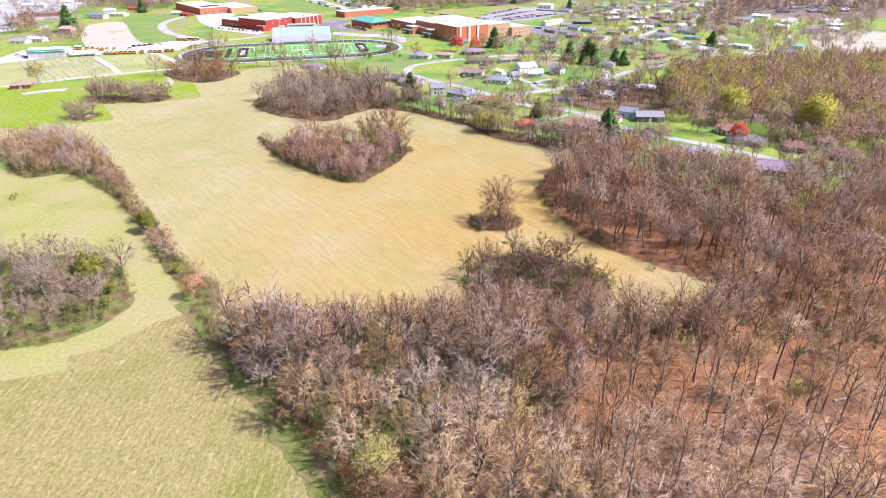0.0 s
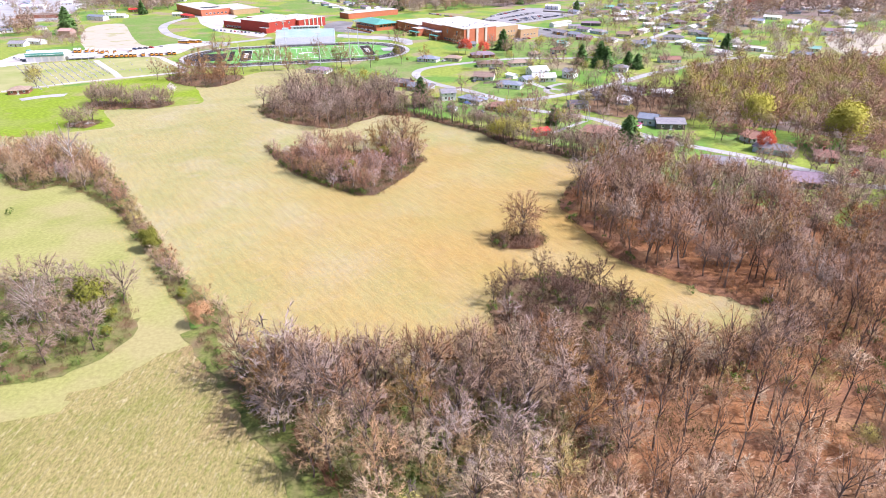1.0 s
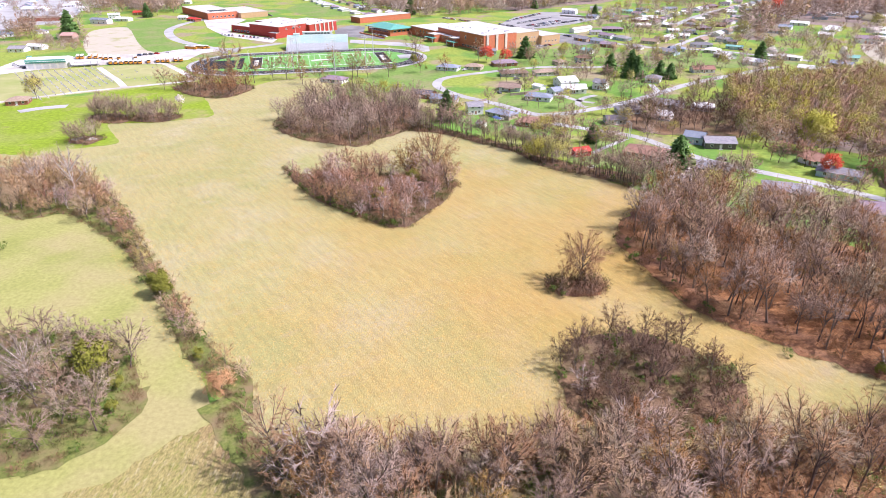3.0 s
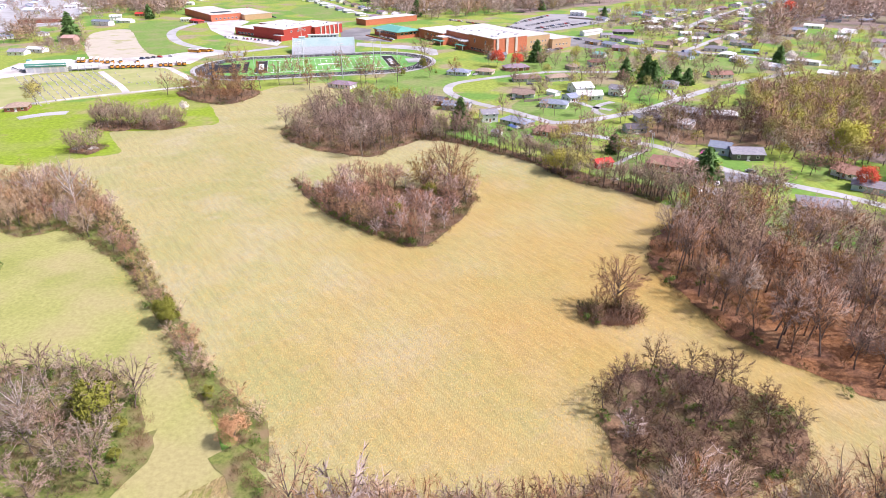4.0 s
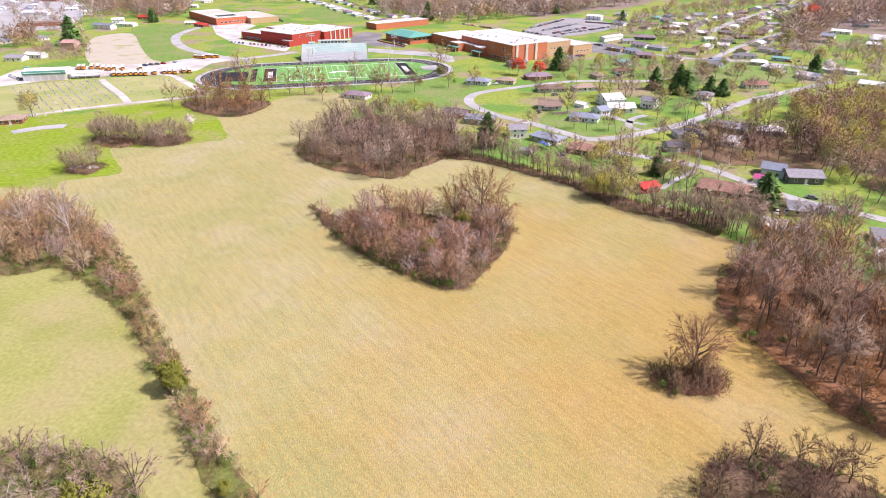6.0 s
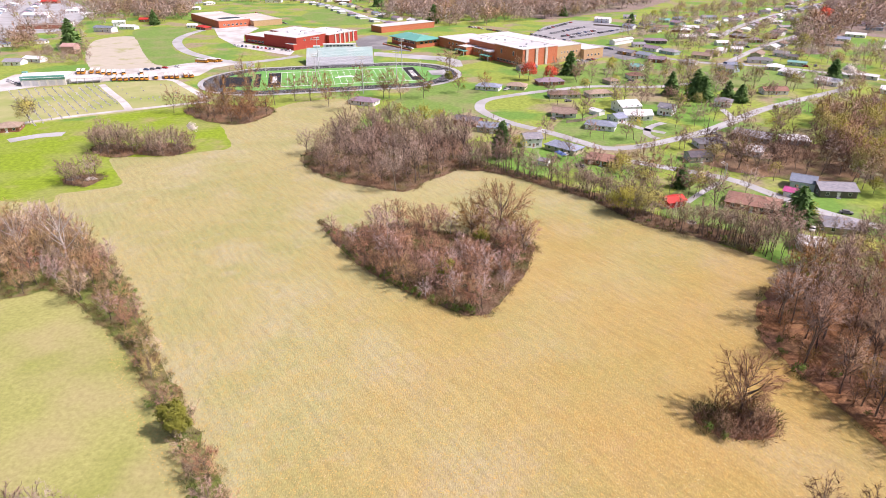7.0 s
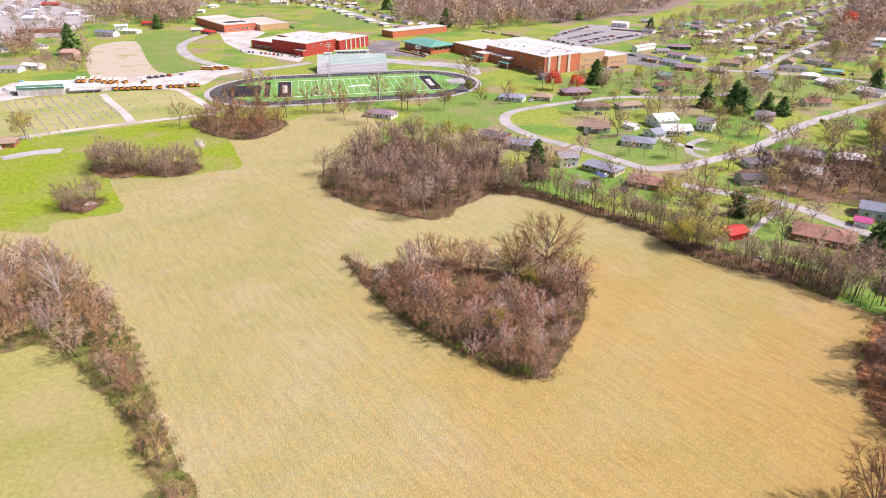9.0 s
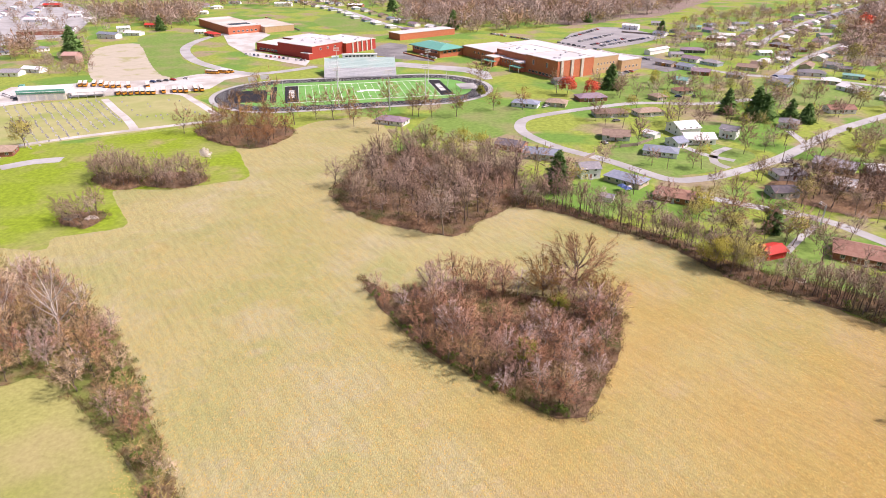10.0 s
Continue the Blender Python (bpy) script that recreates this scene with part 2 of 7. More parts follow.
def np_tube(pts, radii, sides=4):
    pts = np.asarray(pts, float)
    rings = []
    for i, p in enumerate(pts):
        d = pts[min(i + 1, len(pts) - 1)] - pts[max(i - 1, 0)]
        d /= np.linalg.norm(d) + 1e-9
        u = np.cross(d, (0.3, 0.9, 0.1))
        u /= np.linalg.norm(u) + 1e-9
        w = np.cross(d, u)
        a = np.arange(sides) * 2 * np.pi / sides
        rings.append(p + radii[i] * (np.cos(a)[:, None] * u + np.sin(a)[:, None] * w))
    T = []
    for k in range(len(pts) - 1):
        for i in range(sides):
            a, b = k * sides + i, k * sides + (i + 1) % sides
            T += [(a, b, a + sides), (b, b + sides, a + sides)]
    return np.concatenate(rings), np.array(T)


def unit(v):
    return v / (np.linalg.norm(v, axis=-1, keepdims=True) + 1e-9)


def blades(A, B, width, rng):
    """One slim triangle from each point of A to that of B."""
    d = unit(B - A)
    s = unit(np.cross(d, rng.normal(size=d.shape))) * np.reshape(width, (-1, 1)) / 2
    n = len(A)
    V = np.concatenate([A - s, A + s, B])
    i = np.arange(n)
    return V, np.stack([i, i + n, i + 2 * n], 1)


SOFT = {}


def soft(V, T, crown):
    """Faces and vertex normals of one plant's wood or crown; a crown's twigs follow its rounded form."""
    if id(V) in SOFT:
        return SOFT[id(V)][1:]
    fn = unit(np.cross(V[T[:, 1]] - V[T[:, 0]], V[T[:, 2]] - V[T[:, 0]]))
    N = np.zeros_like(V)
    if crown:
        lo, hi = V.min(0), V.max(0)
        C = np.array([(lo[0] + hi[0]) / 2, (lo[1] + hi[1]) / 2, lo[2] + 0.4 * (hi[2] - lo[2])])
        out = unit(unit((V - C) / ((hi - lo) / 2 + 1e-6)) * 0.8 + np.array([0, 0, 0.45]))
        tn = unit(out[T].mean(1))
        flip = (fn * tn).sum(1) < 0
        T = np.where(flip[:, None], T[:, [0, 2, 1]], T)
        tn = unit(tn * 0.75 + np.where(flip[:, None], -fn, fn) * 0.45)
        for c in range(3):
            N[T[:, c]] = tn
    else:
        for c in range(3):
            np.add.at(N, T[:, c], fn)
        N = unit(N)
    SOFT[id(V)] = (V, T, N)
    return T, N


def join(parts):
    V, T, k = [], [], 0
    for v, t in parts:
        V.append(v)
        T.append(t + k)
        k += len(v)
    return np.concatenate(V), np.concatenate(T)


def bare_tree(seed, H=14.0, limbs=12, subs=6, twigs=9, spread=0.3, twig=1.0, tw=0.05, first=0.32, lean=0.03, light=False, thick=1.0, low=1.8):
    """A leafless broad-leaved tree: a stem whose limbs arch out to a rounded crown edged with fine twigs. Returns (wood, crown)."""
    rng = np.random.default_rng(seed)
    wood, fine = [], []
    fork = first * H
    off = rng.normal(0, lean, 2) * H
    r0 = thick * H * 0.0115
    zs = np.array([-0.1, fork * 0.5, fork, fork + 0.22 * (H - fork), fork + 0.5 * (H - fork)])
    stem = np.array([(0, 0, zs[0]), (*(off * 0.35 + rng.normal(0, 0.008, 2) * H), zs[1]), (*(off * 0.8), zs[2]), (*(off * 1.1 + rng.normal(0, 0.02, 2) * H), zs[3]), (*(off * 1.3 + rng.normal(0, 0.03, 2) * H), zs[4])])
    wood.append(np_tube(stem, r0 * np.array([1.3, 0.95, 0.8, 0.45, 0.1]), 3 if light else 6))
    C, R, Hv = np.array([off[0] * 1.2, off[1] * 1.2, fork + 0.5 * (H - fork)]), spread * H, 0.5 * (H - fork)
    for i in range(limbs):
        az = i * 2.4 + rng.uniform(-0.45, 0.45)
        th = math.acos(1 - (1 - math.cos(low)) * (i + rng.uniform(0.05, 0.95)) / limbs)
        k = rng.uniform(0.62, 0.95)
        e = C + k * np.array([R * math.sin(th) * math.cos(az), R * math.sin(th) * math.sin(az), Hv * math.cos(th)])
        reach = math.hypot(e[0] - C[0], e[1] - C[1])
        zb = min(max(e[2] - reach * rng.uniform(0.8, 1.5) - 0.1 * H, fork * rng.uniform(0.75, 1.0)), fork + 0.3 * (H - fork))
        p = np.array([np.interp(zb, zs, stem[:, a]) for a in range(3)])
        L = np.linalg.norm(e - p)
        ctl = (p + e) / 2 + np.array([math.cos(az), math.sin(az), 0]) * 0.2 * reach + np.array([0, 0, 0.12 * L * (th - 0.9)]) + rng.normal(0, 0.06, 3) * L
        curve = lambda t: (1 - t) ** 2 * p + 2 * t * (1 - t) * ctl + t * t * e
        r = r0 * 0.5 * rng.uniform(0.7, 1.15)
        if light:
            fine.append(blades(np.array([p, curve(0.5)]), np.array([curve(0.55), e]), np.array([2.4 * r, 1.6 * r]), rng))
        else:
            wood.append(np_tube([p, curve(0.35), curve(0.7), e], [r, r * 0.7, r * 0.42, r * 0.1], 3))
        t = rng.uniform(0.22, 1.0, subs)[:, None]
        A = curve(t)
        tan = unit(2 * (1 - t) * (ctl - p) + 2 * t * (e - ctl))
        out = unit((A - C) * np.array([1, 1, R / Hv]))
        D = unit(tan * 0.55 + out * 0.45 + rng.normal(0, 0.42, (subs, 3)))
        l2 = (L * rng.uniform(0.2, 0.42, (subs, 1)) + 0.06 * R) * (1.25 - 0.55 * t)
        B = A + D * l2
        fine.append(blades(A, B, np.where(np.arange(subs) < subs // 2, np.maximum(tw * 1.9, 1.0 * r), tw * 1.7), rng))
        n = subs * twigs
        q = np.repeat(np.arange(subs), twigs)
        A2 = A[q] + (B[q] - A[q]) * rng.uniform(0.12, 1.0, n)[:, None]
        D2 = unit(D[q] * 0.5 + out[q] * 0.2 + rng.normal(0, 0.6, (n, 3)) + np.array([0, 0, 0.1]))
        fine.append(blades(A2, A2 + D2 * (twig * rng.uniform(0.5, 1.25, n))[:, None], np.full(n, tw), rng))
    return join(wood), join(fine)


def leafy_tree(seed, H=10.0, R=3.5, lobes=9, leaves=420, size=0.55, base=0.3):
    """A tree in young leaf or blossom: wood and many small leaf clumps in uneven lobes."""
    rng = np.random.default_rng(seed)
    wood, _ = bare_tree(seed, H * 0.9, limbs=9, subs=1, twigs=1, spread=0.3, first=0.25)
    d = unit(rng.normal(size=(lobes, 3)))
    d[:, 2] = np.where(d[:, 2] < -0.35, -d[:, 2], d[:, 2])
    zc = H * (base + (1 - base) * 0.4)
    C = np.array([0, 0, zc]) + d * np.array([R, R, (H - zc)]) * rng.uniform(0.5, 0.78, (lobes, 1))
    rad = R * rng.uniform(0.22, 0.4, lobes)
    q = rng.integers(0, lobes, leaves)
    P = C[q] + unit(rng.normal(size=(leaves, 3))) * (rad[q] * rng.uniform(0.35, 1.08, leaves))[:, None]
    s = size * rng.uniform(0.5, 1.3, (leaves, 1))
    a, b = unit(rng.normal(size=(leaves, 3))), unit(rng.normal(size=(leaves, 3)))
    V = np.concatenate([P - a * s * 0.5, P + a * s * 0.5, P + b * s * 0.8])
    i = np.arange(leaves)
    return wood, (V, np.stack([i, i + leaves, i + 2 * leaves], 1))


def conifer(seed, H=14.0, R=3.2, tiers=13, per=11, fans=5, blunt=1.0):
    """A conifer: a straight stem with whorls of drooping boughs, each a fan of needles."""
    rng = np.random.default_rng(seed)
    wood = np_tube([(0, 0, 0), (0, 0, H * 0.5), (0, 0, H)], [H * 0.014, H * 0.009, 0.02], 5)
    A, B, Wd = [], [], []
    for k in range(tiers):
        u = (k + 0.4) / tiers
        z = H * (0.06 + 0.92 * u)
        L0 = R * (1 - u) ** blunt + 0.25
        for j in range(per):
            az = 2 * math.pi * (j + rng.uniform(0, 1)) / per
            L = L0 * rng.uniform(0.65, 1.15)
            p = np.array([0, 0, z + rng.uniform(-0.3, 0.3)])
            e = p + np.array([math.cos(az) * L, math.sin(az) * L, -0.22 * L + rng.uniform(-0.2, 0.35)])
            for f in range(fans):
                t = (f + 0.3) / fans
                s = p + (e - p) * t * 0.8
                A.append(s)
                B.append(p + (e - p) * min(1, t + 0.35) + rng.normal(0, 0.16, 3) * L)
                Wd.append(0.9 * L / fans + 0.5)
    return wood, blades(np.array(A), np.array(B), np.array(Wd), rng)


def brush(seed, H=2.2, R=1.6, n=110, tw=0.07):
    """A thicket of upright shoots from the ground."""
    rng = np.random.default_rng(seed)
    a, r = rng.uniform(0, 6.28, n), R * np.sqrt(rng.uniform(0, 1, n))
    A = np.stack([np.cos(a) * r, np.sin(a) * r, rng.uniform(0, 0.55, n) * H], 1)
    D = unit(np.stack([np.cos(a) * 0.4, np.sin(a) * 0.4, np.ones(n)], 1) + rng.normal(0, 0.5, (n, 3)))
    B = A + D * (H * rng.uniform(0.25, 0.6, n) * (1.1 - 0.4 * r / R))[:, None]
    B[:, 2] = np.maximum(B[:, 2], 0.05)
    return blades(A, B, np.full(n, tw), rng)


BARK = mat("bark", (0.15, 0.115, 0.095), (0.27, 0.215, 0.18), 3.0, 0.95, tint=0.35)
PALE_BARK = mat("pale_bark", (0.5, 0.46, 0.42), (0.7, 0.65, 0.6), 2.0, 0.9)
TWIG = mat("twigs", (0.8, 0.78, 0.78), (1, 1, 1), 0.5, 0.95, plants=[(0.342, 0.169, 0.0761), (0.381, 0.225, 0.122), (0.436, 0.292, 0.174), (0.509, 0.365, 0.23), (0.43, 0.232, 0.113), (0.365, 0.18, 0.0734), (0.397, 0.265, 0.0826)])
# Dark brown palette; deep shade inside the clump is put into its colour.
DARK_SHADED_TWIG = mat("dark_shaded_twigs", (0.8, 0.78, 0.78), (1, 1, 1), 0.5, 0.95, plants=[(0.136, 0.0771, 0.0456), (0.173, 0.107, 0.0727), (0.212, 0.133, 0.0999), (0.186, 0.102, 0.0591), (0.149, 0.107, 0.0456), (0.236, 0.143, 0.109)])
OLIVE_TWIG = mat("olive_twigs", (0.8, 0.8, 0.8), (1, 1, 1), 0.5, 0.95, plants=[(0.4, 0.35, 0.17), (0.46, 0.42, 0.22), (0.36, 0.35, 0.14), (0.5, 0.42, 0.28)])
WOOD_TWIG = mat("wood_twigs", (0.8, 0.78, 0.78), (1, 1, 1), 0.5, 0.95, plants=[(0.524, 0.333, 0.163), (0.587, 0.423, 0.244), (0.629, 0.493, 0.326), (0.713, 0.594, 0.422), (0.587, 0.383, 0.204), (0.524, 0.341, 0.171), (0.555, 0.473, 0.179)])
WARM_TWIG = mat("warm_twigs", (0.8, 0.78, 0.78), (1, 1, 1), 0.3, 0.95, plants=[(0.423, 0.234, 0.14), (0.497, 0.309, 0.222), (0.46, 0.334, 0.148), (0.57, 0.392, 0.318), (0.46, 0.251, 0.148), (0.57, 0.435, 0.37), (0.534, 0.326, 0.244)])
COPSE_TWIG = mat("brown_copse_twigs", (0.8, 0.78, 0.78), (1, 1, 1), 0.3, 0.95, plants=[(0.389, 0.23, 0.142), (0.444, 0.285, 0.202), (0.417, 0.285, 0.142), (0.486, 0.342, 0.269), (0.431, 0.243, 0.148), (0.459, 0.31, 0.23)])
EAST_TWIG = mat("russet_twigs", (0.8, 0.78, 0.78), (1, 1, 1), 0.3, 0.95, plants=[(0.433, 0.24, 0.12), (0.494, 0.3, 0.16), (0.536, 0.37, 0.224), (0.453, 0.25, 0.12), (0.577, 0.42, 0.264)])
GARDEN_TWIG = mat("garden_tree_twigs", (0.8, 0.78, 0.78), (1, 1, 1), 0.3, 0.95, plants=[(0.354, 0.247, 0.185), (0.416, 0.309, 0.24), (0.489, 0.381, 0.31), (0.416, 0.273, 0.2), (0.395, 0.319, 0.2), (0.541, 0.443, 0.375)])
RUST_TWIG = mat("rust_twigs", (0.8, 0.78, 0.78), (1, 1, 1), 0.3, 0.95, plants=[(0.46, 0.24, 0.14), (0.52, 0.29, 0.18), (0.5, 0.33, 0.16)])
MAUVE_TWIG = mat("mauve_twigs", (0.8, 0.78, 0.78), (1, 1, 1), 0.3, 0.95, plants=[(0.56, 0.423, 0.365), (0.66, 0.526, 0.479), (0.6, 0.414, 0.365)])
FAR_TWIG = mat("distant_twigs", (0.8, 0.78, 0.78), (1, 1, 1), 0.3, 0.95, plants=[(0.416, 0.299, 0.227), (0.48, 0.37, 0.298), (0.544, 0.439, 0.376), (0.598, 0.518, 0.454), (0.49, 0.325, 0.218), (0.506, 0.396, 0.218)])
BUSH = mat("brush_twigs", (0.7, 0.7, 0.7), (1, 1, 1), 0.8, 0.95, plants=[(0.31, 0.172, 0.101), (0.37, 0.232, 0.143), (0.267, 0.189, 0.143), (0.413, 0.224, 0.134), (0.232, 0.172, 0.0588), (0.129, 0.138, 0.0378), (0.0774, 0.12, 0.0252)])
TAN_TWIG = mat("tan_beech_leaf", (0.56, 0.4, 0.28), (0.68, 0.52, 0.38), 0.8, 0.95)
BUDS = mat("budding_twigs", (0.8, 0.8, 0.8), (1, 1, 1), 0.8, 0.9, plants=[(0.36, 0.34, 0.07), (0.52, 0.47, 0.08), (0.42, 0.34, 0.15), (0.36, 0.38, 0.1), (0.5, 0.43, 0.14)])
SALLOW = mat("olive_bud_leaf", (0.44, 0.4, 0.11), (0.56, 0.5, 0.16), 0.8, 0.9)
WILLOW = mat("bright_bud_leaf", (0.46, 0.44, 0.07), (0.58, 0.54, 0.1), 0.8, 0.9)
RED_LEAF = mat("red_leaf", (0.66, 0.09, 0.05), (0.75, 0.18, 0.09), 1.5, 0.8)
ORANGE_LEAF = mat("dead_oak_leaf", (0.48, 0.27, 0.13), (0.62, 0.37, 0.19), 1.2, 0.9)
BLOSSOM = mat("blossom", (0.7, 0.62, 0.58), (0.85, 0.8, 0.75), 1.5, 0.9)
CEDAR = mat("cedar_needles", (0.17, 0.19, 0.028), (0.31, 0.31, 0.05), 1.0, 0.9)
PINE = mat("pine_needles", (0.1, 0.2, 0.06), (0.2, 0.35, 0.1), 1.2, 0.9)
GREY_TWIG = mat("grey_twigs", (0.4, 0.32, 0.28), (0.54, 0.44, 0.39), 0.8, 0.95)

BIG = [bare_tree(s, 20.0, 15, 8, 9, 0.28, twig=1.4, tw=0.095, first=0.36, thick=1.1) for s in range(11, 18)]
TALL = [bare_tree(s, 21.0, 10, 6, 9, 0.22, twig=1.3, tw=0.06, first=0.48, lean=0.02, thick=0.85) for s in range(141, 147)]
MID = [bare_tree(s, 14.0, 13, 7, 9, 0.36, twig=1.2, tw=0.092, first=0.22, thick=1.1) for s in range(21, 28)]
SMALL = [bare_tree(s, 9.0, 11, 6, 8, 0.44, twig=1.05, tw=0.1, first=0.1, thick=1.0) for s in range(31, 36)]
LONE = [bare_tree(49, 18.0, 24, 11, 20, 0.42, twig=1.2, tw=0.075, first=0.2, thick=1.5)]
OAK = [bare_tree(s, 18.0, 26, 13, 16, 0.6, twig=1.3, tw=0.085, first=0.14, thick=1.6, low=1.7) for s in range(46, 49)]
SLIM = [bare_tree(s, 11.0, 9, 5, 9, 0.2, twig=0.9, tw=0.06, first=0.42, thick=0.9) for s in range(131, 137)]
YARD = [bare_tree(s, 14.0, 14, 7, 8, 0.38, twig=1.25, tw=0.1, first=0.22, thick=0.9) for s in range(71, 76)]
FAR = [bare_tree(s, 17.0, 10, 5, 6, 0.42, twig=2.2, tw=0.42, first=0.15, light=True, thick=1.0) for s in range(41, 46)]
BRUSH = [brush(s) for s in range(51, 55)]
LEAFY = [leafy_tree(s, 10, 3.6, 16, 1100, 0.48) for s in range(61, 64)]
BUDDING = [(w, join([f, l])) for (w, f), (_, l) in zip(YARD[:3], [leafy_tree(s, 14, 5.0, 20, 900, 0.46, 0.25) for s in range(64, 67)])]
COPSE = [bare_tree(s, 15.0, 12, 6, 6, 0.4, twig=1.6, tw=0.175, first=0.24, light=True, thick=1.1) for s in range(101, 106)]
STREET_TREE = [bare_tree(s, 14.0, 12, 6, 7, 0.38, twig=1.5, tw=0.17, first=0.22, light=True, thick=1.0) for s in range(121, 127)]
BUD_FAR = [(w, l) for (w, f), (_, l) in zip(COPSE[:3], [leafy_tree(s, 14, 5.2, 28, 800, 0.46, 0.25) for s in range(106, 109)])]
GREEN_LEAF = mat("green_shrub_leaf", (0.1, 0.17, 0.03), (0.18, 0.26, 0.05), 1.2, 0.9)
SHRUB = [leafy_tree(s, 3.2, 1.9, 9, 260, 0.36, 0.05) for s in (111, 112, 113)]

TREE_MESH = {}


def tree_thing(kind, x, y, scale=1.0, turn=None, label="", group=""):
    """One tree of a kind at its own place: stem and crown."""
    src = KINDS[kind]
    rng = random.Random(int(x * 7919 + y * 104729))
    k = rng.randrange(len(src["geo"]))
    key = (kind, k)
    t = rng.uniform(0, 6.28) if turn is None else turn
    m = place(x, y, t, 0, scale * rng.uniform(0.88, 1.12))
    if key not in TREE_MESH:
        wood, crown = src["geo"][k]
        ct, cn = soft(*crown, True)
        TREE_MESH[key] = (np_mesh("trunk", *wood, [src["bark"]], tint=np.full(len(wood[1]), 0.5)), np_mesh("crown", crown[0], ct, [src["leaf"]], tint=np.full(len(ct), (0.17 + 0.37 * k) % 1), normals=cn))
    ob = thing("tree", m, label or src["label"], "tree", group)
    part("trunk", TREE_MESH[key][0], None, ob)
    part("crown", TREE_MESH[key][1], None, ob)
    return ob


KINDS = {
    "oak": dict(geo=OAK, bark=BARK, leaf=TWIG, label="wide-spreading leafless oak with heavy limbs"),
    "warm": dict(geo=MID, bark=BARK, leaf=WARM_TWIG, label="leafless tree with a pinkish-tan twiggy crown"),
    "rust": dict(geo=MID, bark=BARK, leaf=RUST_TWIG, label="leafless tree with a rust-brown twiggy crown"),
    "mauve": dict(geo=MID, bark=PALE_BARK, leaf=MAUVE_TWIG, label="leafless tree with pale mauve-grey twigs"),
    "lone": dict(geo=LONE, bark=BARK, leaf=TWIG, label="round-crowned leafless oak"),
    "mid": dict(geo=MID, bark=BARK, leaf=TWIG, label="leafless tree with a brown twiggy crown"),
    "yard": dict(geo=YARD, bark=BARK, leaf=TWIG, label="leafless garden tree with a brown spreading crown"),
    "grey": dict(geo=SMALL, bark=PALE_BARK, leaf=GREY_TWIG, label="small pale grey leafless tree with several stems"),
    "pale": dict(geo=[bare_tree(s, 20.0, 15, 8, 9, 0.34, twig=1.2, tw=0.05, first=0.28, thick=1.3) for s in (57, 58)], bark=PALE_BARK, leaf=GREY_TWIG, label="leafless sycamore with pale white bark"),
    "bud": dict(geo=BUDDING, bark=BARK, leaf=BUDS, label="tree in yellow-green bud"),
    "willow": dict(geo=[leafy_tree(s, 12, 5.6, 44, 5200, 0.5, 0.1) for s in (91, 92)], bark=BARK, leaf=WILLOW, label="round tree in dense bright yellow-green bud"),
    "sallow": dict(geo=[(join([w, f]), l) for (w, f), (_, l) in zip(YARD[3:], [leafy_tree(s, 13, 6.0, 46, 3600, 0.36, 0.12) for s in (95, 96)])], bark=BARK, leaf=SALLOW, label="rounded tree in pale olive-yellow bud"),
    "red": dict(geo=[leafy_tree(s, 11, 5.0, 30, 2600, 0.55, 0.1) for s in (93, 94)], bark=BARK, leaf=RED_LEAF, label="tree with bright red spring leaves"),
    "shrub": dict(geo=SHRUB, bark=BARK, leaf=GREEN_LEAF, label="dark green evergreen shrub at the edge of a thicket"),
    "orange": dict(geo=[leafy_tree(67, 9, 4.4, 26, 2600, 0.42, 0.06)], bark=BARK, leaf=ORANGE_LEAF, label="oak holding its dry orange-brown leaves"),
    "blossom": dict(geo=LEAFY, bark=BARK, leaf=BLOSSOM, label="ornamental tree in white blossom"),
    "cedar": dict(geo=[leafy_tree(s, 6.5, 2.6, 18, 2600, 0.3, 0.02) for s in (71, 72)], bark=BARK, leaf=CEDAR, label="dark olive-green cedar with a dense crown"),
    "pine": dict(geo=[conifer(81, 14, 6.0, 15, 18, 6, 0.6), conifer(82, 14, 5.2, 15, 18, 6, 0.65)], bark=BARK, leaf=PINE, label="tall dark green conifer"),
    "spruce": dict(geo=[conifer(83, 14, 6.4, 15, 20, 6, 0.55)], bark=BARK, leaf=PINE, label="broad dark green spruce"),
}


def scatter(poly, spacing, seed, keep=1.0):
    rng = np.random.default_rng(seed)
    P = np.array(poly)
    (x0, y0), (x1, y1) = P.min(0), P.max(0)
    out = []
    for i, gx in enumerate(np.arange(x0, x1, spacing)):
        for gy in np.arange(y0, y1, spacing):
            x, y = gx + rng.uniform(-0.45, 0.45) * spacing, gy + rng.uniform(-0.45, 0.45) * spacing + (i % 2) * spacing / 2
            if inside(x, y, poly) and rng.uniform() < keep:
                out.append((x, y))
    return out


